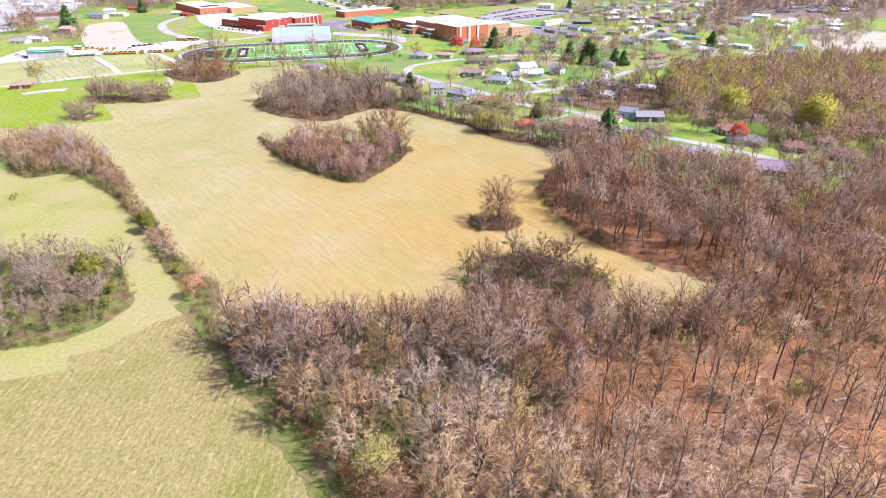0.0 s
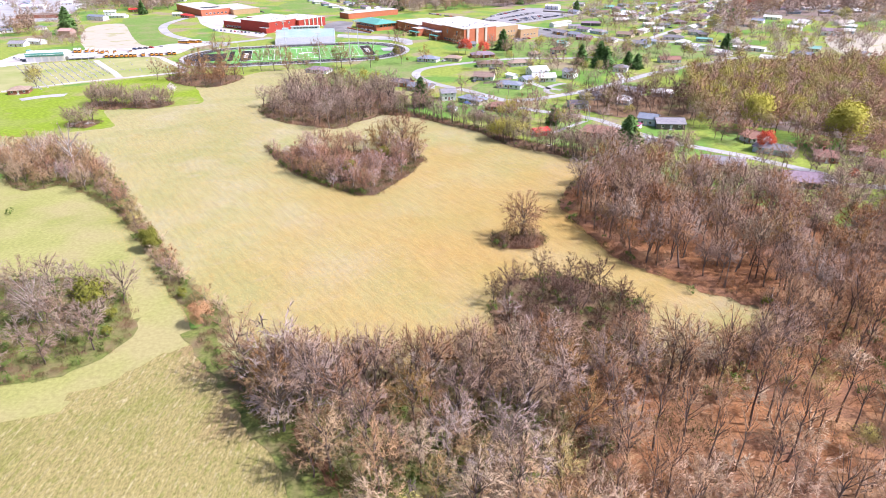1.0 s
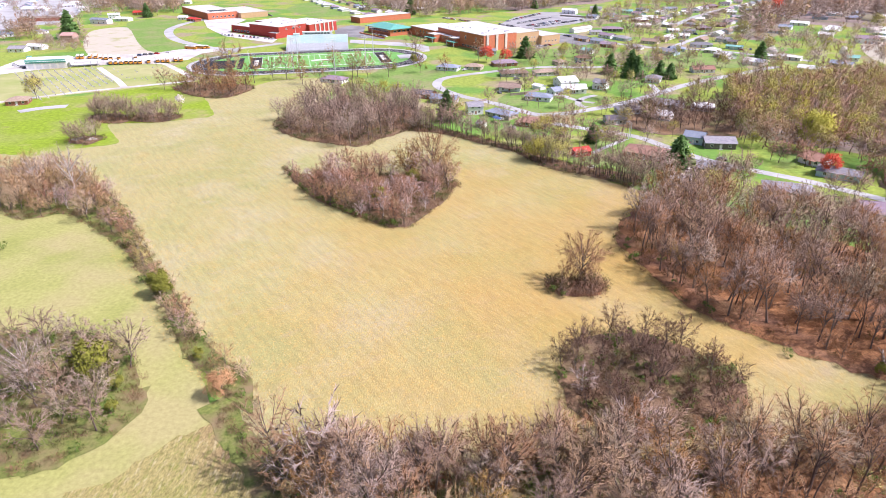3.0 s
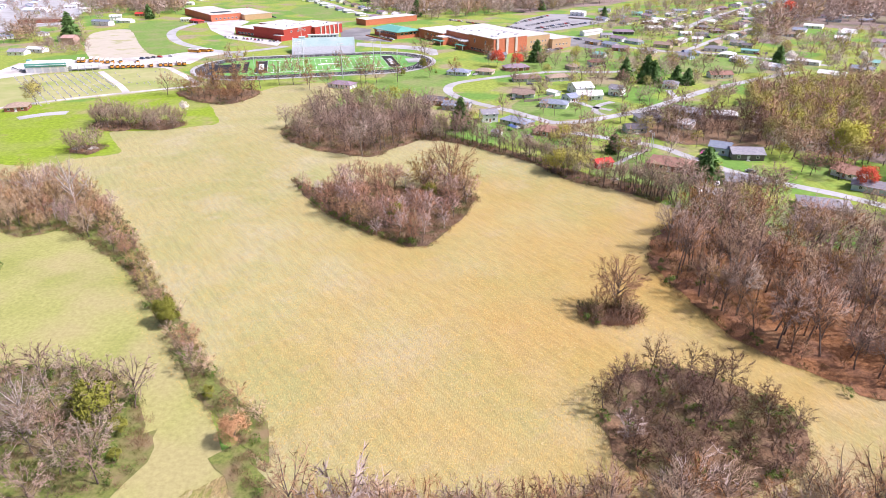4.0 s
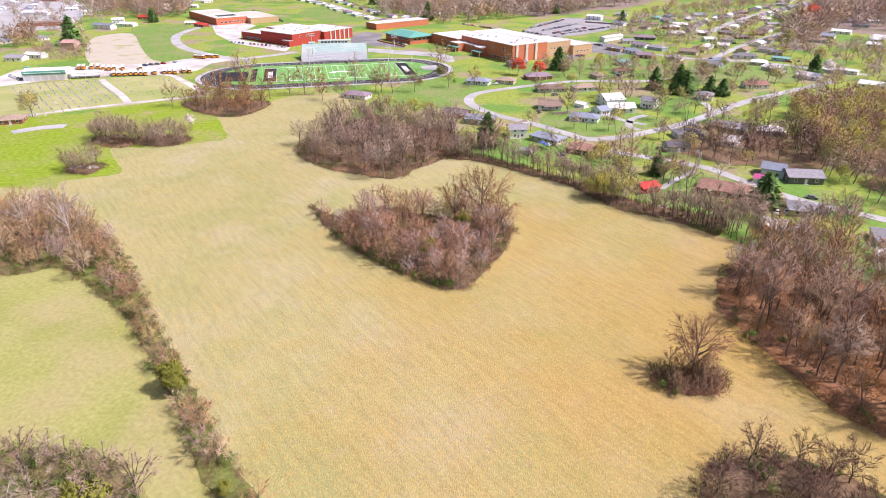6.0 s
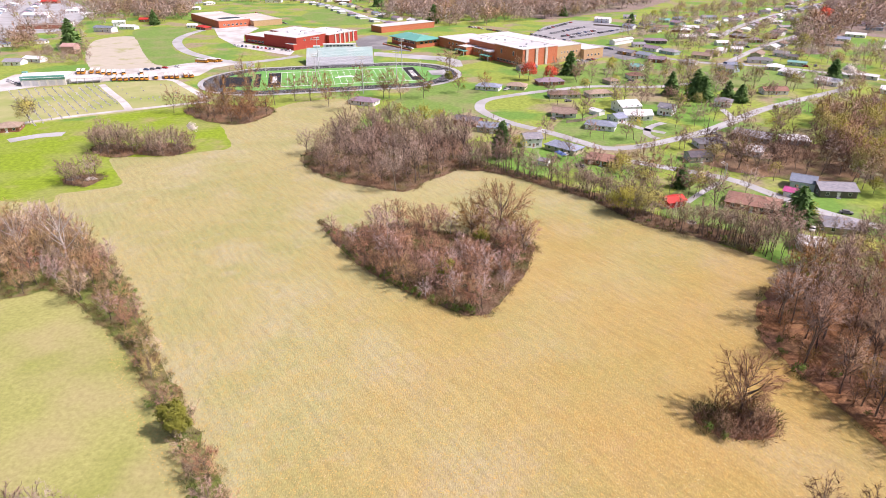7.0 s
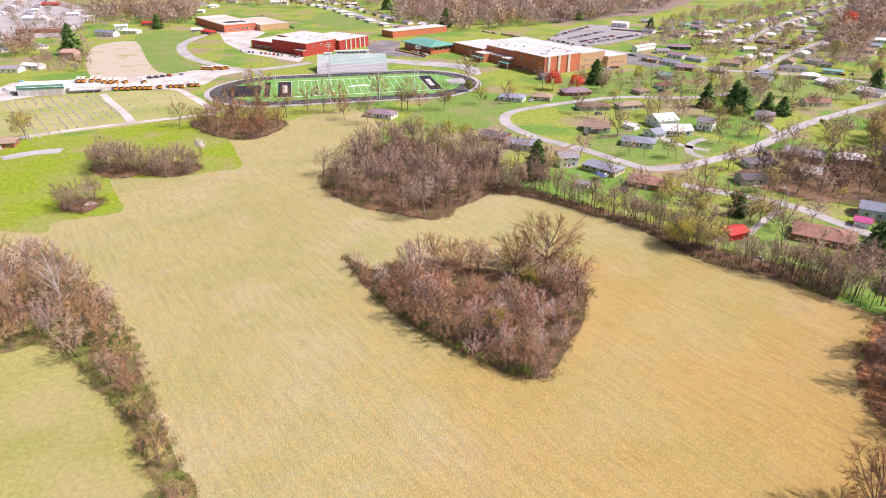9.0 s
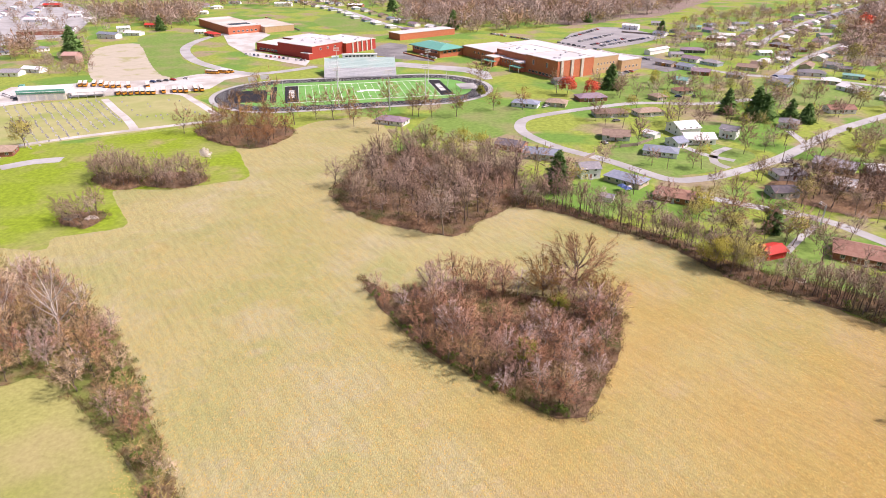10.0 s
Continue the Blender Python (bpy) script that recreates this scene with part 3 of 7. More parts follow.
def wood_stuff(name, label, places, sources, leaf, seed, scale=(0.8, 1.15), bark=None, category="woodland"):
    """Many plants joined into one object of uncountable stuff."""
    rng = np.random.default_rng(seed)
    Vs, Ts, Is, tints, Ns, k = [], [], [], [], [], 0
    for x, y in places:
        src = sources[rng.integers(len(sources))]
        a, s = rng.uniform(0, 6.28), rng.uniform(*scale)
        turn = np.array([[math.cos(a), math.sin(a), 0], [-math.sin(a), math.cos(a), 0], [0, 0, 1]])
        tn = rng.uniform(0, 1)
        both = [src] if isinstance(src[0], np.ndarray) and src[0].ndim == 2 and src[1].dtype.kind == "i" else list(src)
        for j, (V, T) in enumerate(both):
            T, N = soft(V, T, j == len(both) - 1)
            Vs.append(V @ turn * s + np.array([x, y, 0]))
            Ns.append(N @ turn)
            Ts.append(T + k)
            k += len(V)
            Is.append(np.full(len(T), j if len(both) > 1 else 1))
            tints.append(np.full(len(T), tn))
    me = np_mesh(name, np.concatenate(Vs), np.concatenate(Ts), [bark or BARK, leaf], np.concatenate(Is), np.concatenate(tints), np.concatenate(Ns))
    return tagged(new(name, me), label, category, kind="stuff")

# ---- ground ----
GRASS = mat("town_grass", (0.26, 0.35, 0.055), (0.33, 0.41, 0.075), 0.4, 0.95, 0.1, c=(0.36, 0.3, 0.19), scale2=0.03, mix2=(0.5, 0.62), c2=(0.16, 0.32, 0.055), scale3=0.02, mix3=(0.5, 0.58), grain=(0.75, 1.08))
HAY = mat("hay_field_grass", (0.445, 0.42, 0.19), (0.49, 0.455, 0.215), 3.6, 0.95, 0.08, c=(0.4, 0.41, 0.17), scale2=0.022, mix2=(0.45, 0.6), c2=(0.49, 0.455, 0.26), scale3=0.035, mix3=(0.5, 0.66),
          spot=(28, 208, -25, 125, (0.54, 0.305, 0.06)), stretch=(1, 0.4, 1), turn=0.42, detail=9, grain=(0.62, 1.07), streak=(-0.94, 1.4, 9.0, 0.86, 1.05),
          layers=[((0.57, 0.43, 0.16), 1.1, 2.6, 1.35, 0.5, 0.68, 0.6), ((0.38, 0.39, 0.16), 2.2, 2.0, 1.2, 0.54, 0.7, 0.6), ((0.53, 0.46, 0.33), 5.0, 1.6, 0.4, 0.55, 0.75, 0.5), ((0.56, 0.4, 0.14), 9.0, 1.8, 2.0, 0.56, 0.72, 0.35)])
PALE_LITTER = mat("pale_leaf_litter", (0.5, 0.31, 0.16), (0.57, 0.38, 0.21), 2.2, 0.95, 0.1, c=(0.4, 0.25, 0.16), scale2=0.06, detail=9, grain=(0.5, 1.08))
MEADOW = mat("meadow_grass", (0.36, 0.375, 0.12), (0.41, 0.41, 0.145), 0.9, 0.95, 0.06, c=(0.29, 0.33, 0.08), scale2=0.03, mix2=(0.45, 0.65), c2=(0.42, 0.385, 0.17), scale3=0.04, detail=9, grain=(0.78, 1.05))
STUBBLE = mat("stubble_field", (0.37, 0.325, 0.115), (0.43, 0.37, 0.15), 2.4, 0.95, 0.1, c=(0.27, 0.29, 0.07), scale2=0.045, mix2=(0.5, 0.66), c2=(0.4, 0.28, 0.14), scale3=0.03, mix3=(0.54, 0.7), stretch=(1.0, 0.5, 1), turn=-0.2, detail=9, grain=(0.55, 1.08), rows=(-0.05, 1.5, 0.92, 1.03),
              layers=[((0.25, 0.28, 0.06), 1.2, 2.0, 1.5, 0.5, 0.66, 0.7), ((0.55, 0.48, 0.26), 0.9, 3.0, 1.5, 0.54, 0.7, 0.8)])
LAWN = mat("bright_lawn", (0.22, 0.335, 0.02), (0.29, 0.41, 0.03), 0.5, 0.95, 0.05, c=(0.31, 0.36, 0.09), scale2=0.03, mix2=(0.45, 0.65), c2=(0.38, 0.34, 0.15), scale3=0.05, mix3=(0.58, 0.72), grain=(0.75, 1.05))
YARD_LAWN = mat("garden_lawn", (0.16, 0.29, 0.055), (0.22, 0.35, 0.08), 0.4, 0.95, 0.05, c=(0.27, 0.31, 0.12), scale2=0.04, mix2=(0.46, 0.66), grain=(0.78, 1.06))
LITTER = mat("leaf_litter", (0.42, 0.195, 0.08), (0.5, 0.25, 0.11), 2.2, 0.95, 0.1, c=(0.44, 0.29, 0.16), scale2=0.05, mix2=(0.5, 0.75), c2=(0.31, 0.165, 0.1), scale3=0.09, mix3=(0.45, 0.65), detail=9, grain=(0.42, 1.1))
THICKET = mat("thicket_floor", (0.22, 0.15, 0.09), (0.28, 0.19, 0.12), 1.6, 0.95, 0.12, c=(0.15, 0.16, 0.05), scale2=0.08, mix2=(0.5, 0.66), c2=(0.33, 0.2, 0.11), scale3=0.06, detail=9, grain=(0.45, 1.1))
WEEDS = mat("green_weeds", (0.1, 0.14, 0.03), (0.24, 0.27, 0.07), 1.2, 0.95, 0.1, c=(0.25, 0.19, 0.1), scale2=0.15, detail=9)
CEM_GRASS = mat("cemetery_grass", (0.36, 0.37, 0.16), (0.46, 0.45, 0.22), 0.1, 0.95, c=(0.3, 0.36, 0.11), scale2=0.03)
CONCRETE = mat("pale_concrete", (0.42, 0.43, 0.44), (0.52, 0.53, 0.54), 0.3, 0.85, c=(0.37, 0.37, 0.37), scale2=0.05)
ASPHALT = mat("worn_asphalt", (0.16, 0.16, 0.17), (0.24, 0.24, 0.25), 0.3, 0.85, c=(0.3, 0.3, 0.3), scale2=0.05)
GRAVEL = mat("gravel", (0.56, 0.56, 0.55), (0.68, 0.68, 0.67), 0.6, 0.95, c=(0.46, 0.44, 0.41), scale2=0.06)
DIRT = mat("bare_dirt_field", (0.46, 0.43, 0.34), (0.55, 0.51, 0.42), 0.3, 0.95, c=(0.38, 0.38, 0.2), scale2=0.06, mix2=(0.54, 0.66), stretch=(0.4, 1, 1))

g = Geo()
N, X0, X1, Y0, Y1 = 40, -3000.0, 3000.0, -1500.0, 4000.0
g.add([(X0 + (X1 - X0) * i / N, Y0 + (Y1 - Y0) * j / N, 0.0) for j in range(N + 1) for i in range(N + 1)],
      [(j * (N + 1) + i, j * (N + 1) + i + 1, (j + 1) * (N + 1) + i + 1, (j + 1) * (N + 1) + i) for j in range(N) for i in range(N)])
tagged(part("ground", g, GRASS), "green and brown spring grass of the town's ground", "ground", kind="structure")

sheet("hay_field", [(-420, 300)] + [(-179.8, 276.4), (-140.2, 238.9), (-129.4, 227), (-110, 202.5), (-97.9, 185.6), (-81, 163.5), (-68.8, 149.9)] + [(-60, 120), (-20, 110), (30, 105), (80, 120), (100, 140), (75, 165)]
      + [(46.3, 192.5), (39.3, 211.3), (38.1, 228.5), (43.5, 245.6), (60.6, 263.7)] + [(53, 274.2), (36, 291.5), (23.2, 300.7), (12.2, 320.6), (-3.4, 334.6), (-22.9, 352.6), (-39.6, 360.2), (-52.6, 370.8), (-76.1, 376.8), (-94.9, 397.5), (-96, 435.6), (-97.9, 455.6), (-113.9, 486.4), (-141.4, 476.1), (-151.9, 460), (-174.7, 448.9), (-195.1, 464.7), (-216.9, 395.2), (-221.8, 324.9)] + [(-440, 400)],
      0.03, HAY, "mown hay field of dry yellow-green grass", "field")
sheet("meadow", [(-400, 240)] + [(-191.5, 258), (-171, 260.8), (-151.1, 244.1), (-137.8, 234), (-126.3, 220.3), (-115.2, 206.2), (-98.7, 185.6), (-89.8, 171.2), (-80.8, 161), (-72.7, 145.8)] + [(-67, 138.9), (-79.8, 122.8), (-95.4, 102)] + [(-220, 100), (-400, 120)], 0.045, MEADOW,
      "pale green meadow beside the hedgerow", "field")
sheet("stubble_field", [(-70.3, 141.7), (-68.5, 143.1), (-49.8, 119.3), (-34.5, 100), (-18.5, 79.4)] + [(-5, 60), (-60, 30), (-200, 30), (-260, 80)] + [(-102.7, 113.3), (-91, 120.6), (-80.2, 129.9)], 0.06, STUBBLE, "stubble field with pale straw rows and green weeds", "field", 1.6)
sheet("lawn", [(-380, 360)] + [(-216, 316.2), (-201.8, 324.8), (-182.8, 334.1), (-191.3, 349.4), (-203.1, 369.2), (-181.5, 371.5), (-165, 378.4), (-153.2, 384.1), (-154.6, 392.7), (-162.1, 408), (-172.3, 427.6), (-195.1, 464.7), (-234.1, 447.8), (-263.7, 431.5)] + [(-380, 430)], 0.06, LAWN, "bright green mown lawn below the cemetery", "lawn")
sheet("cemetery_lawn", [(-353.7, 502.8), (-317.3, 517.7), (-291.3, 533.4), (-241.1, 542.4), (-210.3, 508.3), (-202.3, 476.1), (-233.6, 453.1), (-265.9, 435.2), (-295.4, 411.3)], 0.06, CEM_GRASS, "pale spring grass of the cemetery", "lawn", curved=False)
sheet("dirt_field", [(-393.7, 718.7), (-361.3, 745.6), (-272.4, 590.6), (-323.9, 583.7)], 0.05, DIRT, "bare tan practice field", "field")
sheet("far_field", [(354.8, 628), (421.4, 646.6), (431.4, 604), (387.8, 540.7), (315.9, 527.9)], 0.05, DIRT, "bare tan field beyond the houses", "field")
sheet("yard_paving", [(-543.9, 759.6), (-824.2, 1152.4), (-797.6, 1251.1), (-595.5, 1073.7), (-476.5, 841.2), (-484, 771.7)], 0.05, CONCRETE, "pale paved yard among low buildings", "pavement", 0.6)
sheet("park_lawn", [(-236.4, 930.6), (-214.4, 1030), (-173.1, 948.8), (-131.2, 870.9), (-178.1, 842.5)], 0.05, YARD_LAWN, "green lawn behind the school", "lawn")
sheet("street_lawn", [(166.1, 598.9), (229.3, 563.1), (205, 523.3), (166.7, 515.5), (136.5, 532.3), (145.5, 579.3)], 0.05, YARD_LAWN, "green open lawn beside the street", "lawn")
sheet("house_lawn", [(10.8, 424), (36.4, 453), (80.7, 425.3), (57.7, 400.4), (29.6, 391.1), (17, 399.7)], 0.05, YARD_LAWN, "green lawn round the white houses", "lawn")
sheet("stadium_lawn", [(-78.1, 490.8), (-65.1, 525.5), (-37, 518.7), (-21.4, 498.3), (-33.1, 456.9), (-58.9, 441.1), (-85.5, 450.6)], 0.05, YARD_LAWN, "green lawn beside the running track", "lawn")
sheet("yard_lawn", [(44, 327), (58, 338), (72, 330), (60, 318), (64, 306), (74, 290), (64, 278), (50, 288), (44, 300), (34, 306)], 0.05, YARD_LAWN, "green garden lawn round the red shed", "lawn")
sheet("school_lawn", [(14.2, 576.8), (58.5, 596.9), (97.9, 618.4), (116.5, 598), (70.8, 528.1), (27.8, 527.2)], 0.05, YARD_LAWN, "green lawn beside the school", "lawn")
sheet("church_lawn", [(-389.1, 800.5), (-344.1, 821.9), (-323.2, 782.3), (-313.3, 714), (-286.3, 658.2), (-248, 616.2), (-280.8, 600.6), (-346.7, 713.4)], 0.05, YARD_LAWN, "green grass bank beside the curved drive", "lawn")

# ---- streets and paving ----
STREET = "pale sunlit concrete street"
ribbon("road", [(230.3, 523.8), (188.3, 495.9), (142, 463.4), (109, 433), (85.9, 412.7), (61.3, 396.8), (45.9, 388.6), (30.5, 386.2), (19.1, 398.2), (7.1, 412.9), (-11.4, 430.7), (-24.6, 451.8), (-27.5, 469), (-21.1, 485.7), (2.4, 501.4), (24.9, 512.7), (51.7, 523.3), (93.7, 522.6), (127, 535.2)], 6.2, 0.12, CONCRETE, STREET)
ribbon("road", [(35.8, 368.1), (50.4, 359), (73, 344.7), (82.9, 329.2), (94.3, 309.9), (106.7, 297.6), (119, 287.9), (128.7, 279.9)] + [(149.1, 258.7), (166.6, 242.5)] + [(330, 240)], 5.4, 0.12, CONCRETE, STREET)
ribbon("road", [(79.4, 706.4), (103.2, 684.2), (127.2, 641.5), (152.1, 615.2), (180.4, 603.2), (208.4, 593.8), (234.7, 572), (265.6, 544)], 7.0, 0.12, CONCRETE, STREET)
ribbon("road", [(168.2, 599), (205.8, 647.8), (234.9, 684), (286.9, 741.3), (333.7, 787.3)], 6.0, 0.13, CONCRETE, STREET)
ribbon("road", [(218.3, 740), (272.6, 825.3), (348.8, 920.1), (429.3, 1008.9), (546.7, 1135.4), (717.8, 1313)], 7.0, 0.12, CONCRETE, STREET)
ribbon("road", [(-174.5, 640.5), (-196.5, 619.4), (-220, 610.2), (-248.3, 629.7), (-281.2, 663.5), (-306.8, 708), (-318, 746.4), (-317.4, 790), (-308, 822.6)], 9.0, 0.13, CONCRETE, "pale curved school drive")
ribbon("road", [(-355.6, 505.5), (-338.8, 523.3), (-318, 531.4), (-288.9, 539.9), (-249.2, 543.9), (-227.9, 522.4), (-201.8, 488.5)], 4.5, 0.11, GRAVEL, "pale gravel cemetery drive")
ribbon("road", [(-294.8, 418.1), (-268.1, 439.1), (-237.1, 457.3), (-196.8, 478.7)], 4.5, 0.12, GRAVEL, "pale gravel cemetery drive")
ribbon("road", [(-288.1, 527.3), (-267.5, 500.3), (-250.4, 478.8), (-235, 456.2)], 4.5, 0.13, GRAVEL, "pale gravel cemetery drive")
ribbon("road", [(-594.5, 886.7), (-701.1, 1111.6), (-828.8, 1368.3)], 14.0, 0.12, CONCRETE, STREET)
ribbon("road", [(-357, 1259.5), (-274.5, 1136.6), (-206.7, 1030.2), (-148.1, 910.7), (-91.4, 835.3)], 8.0, 0.12, CONCRETE, STREET)
ribbon("road", [(-142.4, 921.4), (-110.9, 967.6), (-67.9, 980.6), (2.1, 946.4)], 6.0, 0.11, CONCRETE, STREET)
ribbon("drive", [(72.6, 432.3), (62.3, 423.2), (57.3, 409.8), (60.8, 402)], 4.0, 0.11, CONCRETE, "pale horseshoe driveway", "driveway")
ribbon("drive", [(51.6, 431.9), (57.3, 420.5), (67.5, 412.4)], 4.0, 0.11, CONCRETE, "pale driveway", "driveway")
ribbon("drive", [(116.2, 462.9), (114.6, 444.4), (112.7, 434.9)], 4.0, 0.11, CONCRETE, "pale driveway", "driveway")
ribbon("drive", [(47, 318), (56, 328), (68, 340)], 2.6, 0.11, CONCRETE, "pale driveway beside the red shed", "driveway")
ribbon("drive", [(-268.8, 395.7), (-258.7, 404.5), (-247.4, 408)], 8.0, 0.11, CONCRETE, "pale concrete driveway", "driveway")
LOT = mat("grey_car_park", (0.33, 0.33, 0.34), (0.42, 0.42, 0.43), 0.3, 0.85, c=(0.3, 0.3, 0.31), scale2=0.05)
sheet("bus_lot", [(-365.6, 519.7), (-370.2, 560.4), (-323.2, 576), (-272.4, 590.6), (-257.8, 607.4), (-227.7, 621), (-214.5, 606.1), (-229.7, 587.4), (-231.5, 557.8), (-253, 543.8), (-315.2, 533), (-350.9, 498.7)], 0.08, GRAVEL, "pale gravel bus yard", "pavement", curved=False)
sheet("car_park", [(-308.2, 814.2), (-288.2, 858.5), (-257.6, 815.2), (-258.7, 761.4), (-243.6, 709.2), (-184.3, 665.3), (-184.1, 642.8), (-242.7, 685.9), (-280.1, 747.1)], 0.09, GRAVEL, "pale paved school car park", "pavement", curved=False)
sheet("car_park", [(34.5, 760), (59.6, 829.6), (100.9, 885), (130.8, 875.9), (154.6, 806.9), (113.8, 761.5), (80.5, 734.1), (42.7, 727)], 0.09, LOT, "grey car park behind the school", "pavement", curved=False)
sheet("car_park", [(64.1, 670.1), (106.3, 695.4), (121.1, 636.8), (99.2, 622.8), (86.8, 640.8), (55.3, 600.9)], 0.09, ASPHALT, "dark asphalt car park beside the school", "pavement", curved=False)
sheet("car_park", [(-140.2, 733.1), (-127.3, 764), (-109.8, 750.3), (-106.4, 702.9), (-85.4, 680.6), (-80, 662.2), (-114.2, 677.3), (-133, 693.6)], 0.09, ASPHALT, "dark asphalt drive between the school buildings", "pavement", curved=False)
sheet("plaza", [(-112.9, 661.5), (-52.4, 638.1), (-37.1, 620.2), (-35.8, 595.1), (-41.7, 591), (-46.6, 607.2), (-57, 619.8), (-111.1, 641.7)], 0.085, CONCRETE, "pale paved court by the stadium", "pavement", curved=False)

# Brown litter greyed and paled: distance haze is put into the colour.
HAZED_LITTER = mat("hazed_wood_floor", (0.3, 0.23, 0.2), (0.37, 0.3, 0.27), 0.3, 0.95, c=(0.28, 0.27, 0.15), scale2=0.02, grain=(0.7, 1.05))

# ---- woods: outlines ----
NEAR_WOOD = [(-68.5, 143.1), (-49.8, 119.3), (-34.5, 100), (-18.5, 79.4)] + [(-8, 58), (62, 58), (86, 80), (110, 120), (122, 150), (86, 150), (70, 138), (45, 130), (20, 130), (0, 130), (-25, 126), (-50, 127)]
RIGHT_WOOD = [(60.6, 263.7), (45.1, 247.5), (36.5, 228.5), (37.8, 211.3), (44.4, 191.4), (49.1, 180.7)] + [(81.8, 153)] + [(122, 150), (150, 190), (190, 245), (215, 290)] + [(144.2, 207), (109.4, 223.1), (84.7, 241.9), (66.6, 258.1)]
CLUMP = [(6.7, 160.6), (5.6, 149.9), (8.4, 142.1), (22.5, 135.2), (41.8, 142.3), (47.5, 155.2)] + [(40, 165.1), (28.5, 172.7), (14.9, 171.5)]
ISLAND = [(-91.5, 297.8), (-80.8, 276.6), (-69.2, 260.5), (-53, 246.2), (-38.9, 236.3), (-33.7, 238), (-28.7, 247), (-19.6, 266.3)] + [(-18.2, 283.2)] + [(-47.3, 289.6), (-63.8, 296.1), (-80.2, 289.7)]
NORTH = [(-112.8, 366.6), (-97.8, 344.2), (-80.2, 334.6), (-62, 328.8), (-53.6, 341.5), (-41, 356.2), (-35.2, 371.1), (-38.9, 398.6), (-59.2, 410), (-81.4, 429.4), (-96.5, 413.4), (-109, 389.9)]
FENCE = [(-41, 356.2), (-23.4, 349.4), (-3.9, 332.7), (11.6, 318.9), (22.5, 299), (35.2, 289.9), (45.1, 283.9), (53.4, 274.7), (60.1, 285.7), (50.7, 294.4), (40, 300), (27.2, 310.8), (14.2, 327.1), (-1.9, 341), (-22.1, 358.2), (-34.4, 368.1)]
HEDGE = [(-62.5, 141.9), (-68.8, 147.8), (-80.4, 159.9), (-91.6, 173.9), (-100.8, 188.7), (-117.9, 210.1), (-125.4, 220.3), (-138.6, 231.6), (-160.3, 249.4), (-174.2, 244.2), (-191.5, 258), (-207.9, 283.4), (-191.7, 297.7), (-155.3, 269.8), (-129.8, 236.4), (-114.1, 214), (-102.4, 198.8), (-91.1, 182.5), (-79, 166), (-66.1, 154.2)]
LEFT_CLUMP = [(-124.8, 134), (-145.6, 164.3), (-134.5, 171.4), (-117.7, 173.2), (-101.6, 167.5), (-89, 147.6), (-90.6, 136.4), (-98.3, 128.8), (-110.4, 125.3)]
LAWN_CLUMPS = [[(-217.9, 379.4), (-204.6, 370.5), (-195.3, 373.2), (-199.3, 384.6), (-208.5, 390.9), (-219.8, 390.7)], [(-194.8, 375.8), (-179.1, 371.6), (-169.8, 378.3), (-171.8, 387.3), (-185, 392.1), (-197.3, 386.8)], [(-201.9, 453.7), (-177.7, 431.2), (-159.7, 427.9), (-149.7, 444.3), (-150.4, 460), (-168.1, 468.6), (-196.3, 468.1)], [(-207.8, 337), (-195.9, 332.4), (-192.8, 342.4), (-197.6, 347.6), (-209, 344.7)]]


def weed_band(line, width, label):
    pts = smooth(line, False, 2.0)
    left, right = [], []
    for i, p in enumerate(pts):
        a, b = pts[max(i - 1, 0)], pts[min(i + 1, len(pts) - 1)]
        d = Vector((b[0] - a[0], b[1] - a[1])).normalized()
        left.append((p[0] - d.y * width / 2, p[1] + d.x * width / 2))
        right.append((p[0] + d.y * width / 2, p[1] - d.x * width / 2))
    sheet("weed_strip", left + right[::-1], 0.1, WEEDS, label, "ground", 0.9, curved=False)


weed_band([(-71.9, 146), (-65.9, 138.9), (-50.5, 119.3), (-34.9, 99.1), (-19.4, 78.8), (-8, 60)], 6.5, "green weedy edge along the wood")
weed_band([(-120.3, 127.5), (-110.8, 126), (-103.3, 127.6), (-97.4, 129.8), (-91.5, 135.1), (-88.6, 143.2), (-90.3, 150.7)], 4.5, "green weedy rim of the thicket")
sheet("wood_floor", NEAR_WOOD, 0.08, LITTER, "orange-brown leaf litter under the bare wood", "ground", 1.2)
sheet("wood_floor", [(2, 70), (70, 70), (76, 88), (50, 93), (20, 90), (2, 84)], 0.085, PALE_LITTER, "pale tan leaf litter under the bare wood", "ground", 1.5)
sheet("wood_floor", RIGHT_WOOD, 0.085, LITTER, "orange-brown leaf litter under the bare wood", "ground", 1.2)
sheet("thicket_floor", ISLAND, 0.09, THICKET, "brown leaf litter and brush of an island thicket", "ground", 0.8)
for o in (CLUMP, NORTH, FENCE, *LAWN_CLUMPS):
    sheet("thicket_floor", o, 0.09, THICKET, "brown brushy ground of a thicket", "ground", 0.8)

sheet("thicket_floor", HEDGE, 0.09, WEEDS, "weedy green and brown ground of the hedgerow", "ground", 0.8)
sheet("thicket_floor", LEFT_CLUMP, 0.09, WEEDS, "weedy green and brown ground of a thicket", "ground", 0.8)
sheet("thicket_floor", [(-62, 136), (-40, 112), (-22, 92), (-10, 88), (8, 96), (14, 112), (10, 124), (-20, 124), (-46, 126)], 0.09, WEEDS, "fresh green weeds under the bare wood", "ground", 2.0)

# ---- woods ----
vary = random.Random(3)
WOOD_EDGE = smooth([(60.6, 263.7), (45.1, 247.5), (36.5, 228.5), (37.8, 211.3), (44.4, 191.4), (49.1, 180.7), (81.8, 153)], False, 2.0)
def clear(p):
    return math.hypot(p[0] + 12.7, p[1] - 81) > 8.5 and math.hypot(p[0] + 69, p[1] - 145) > 13


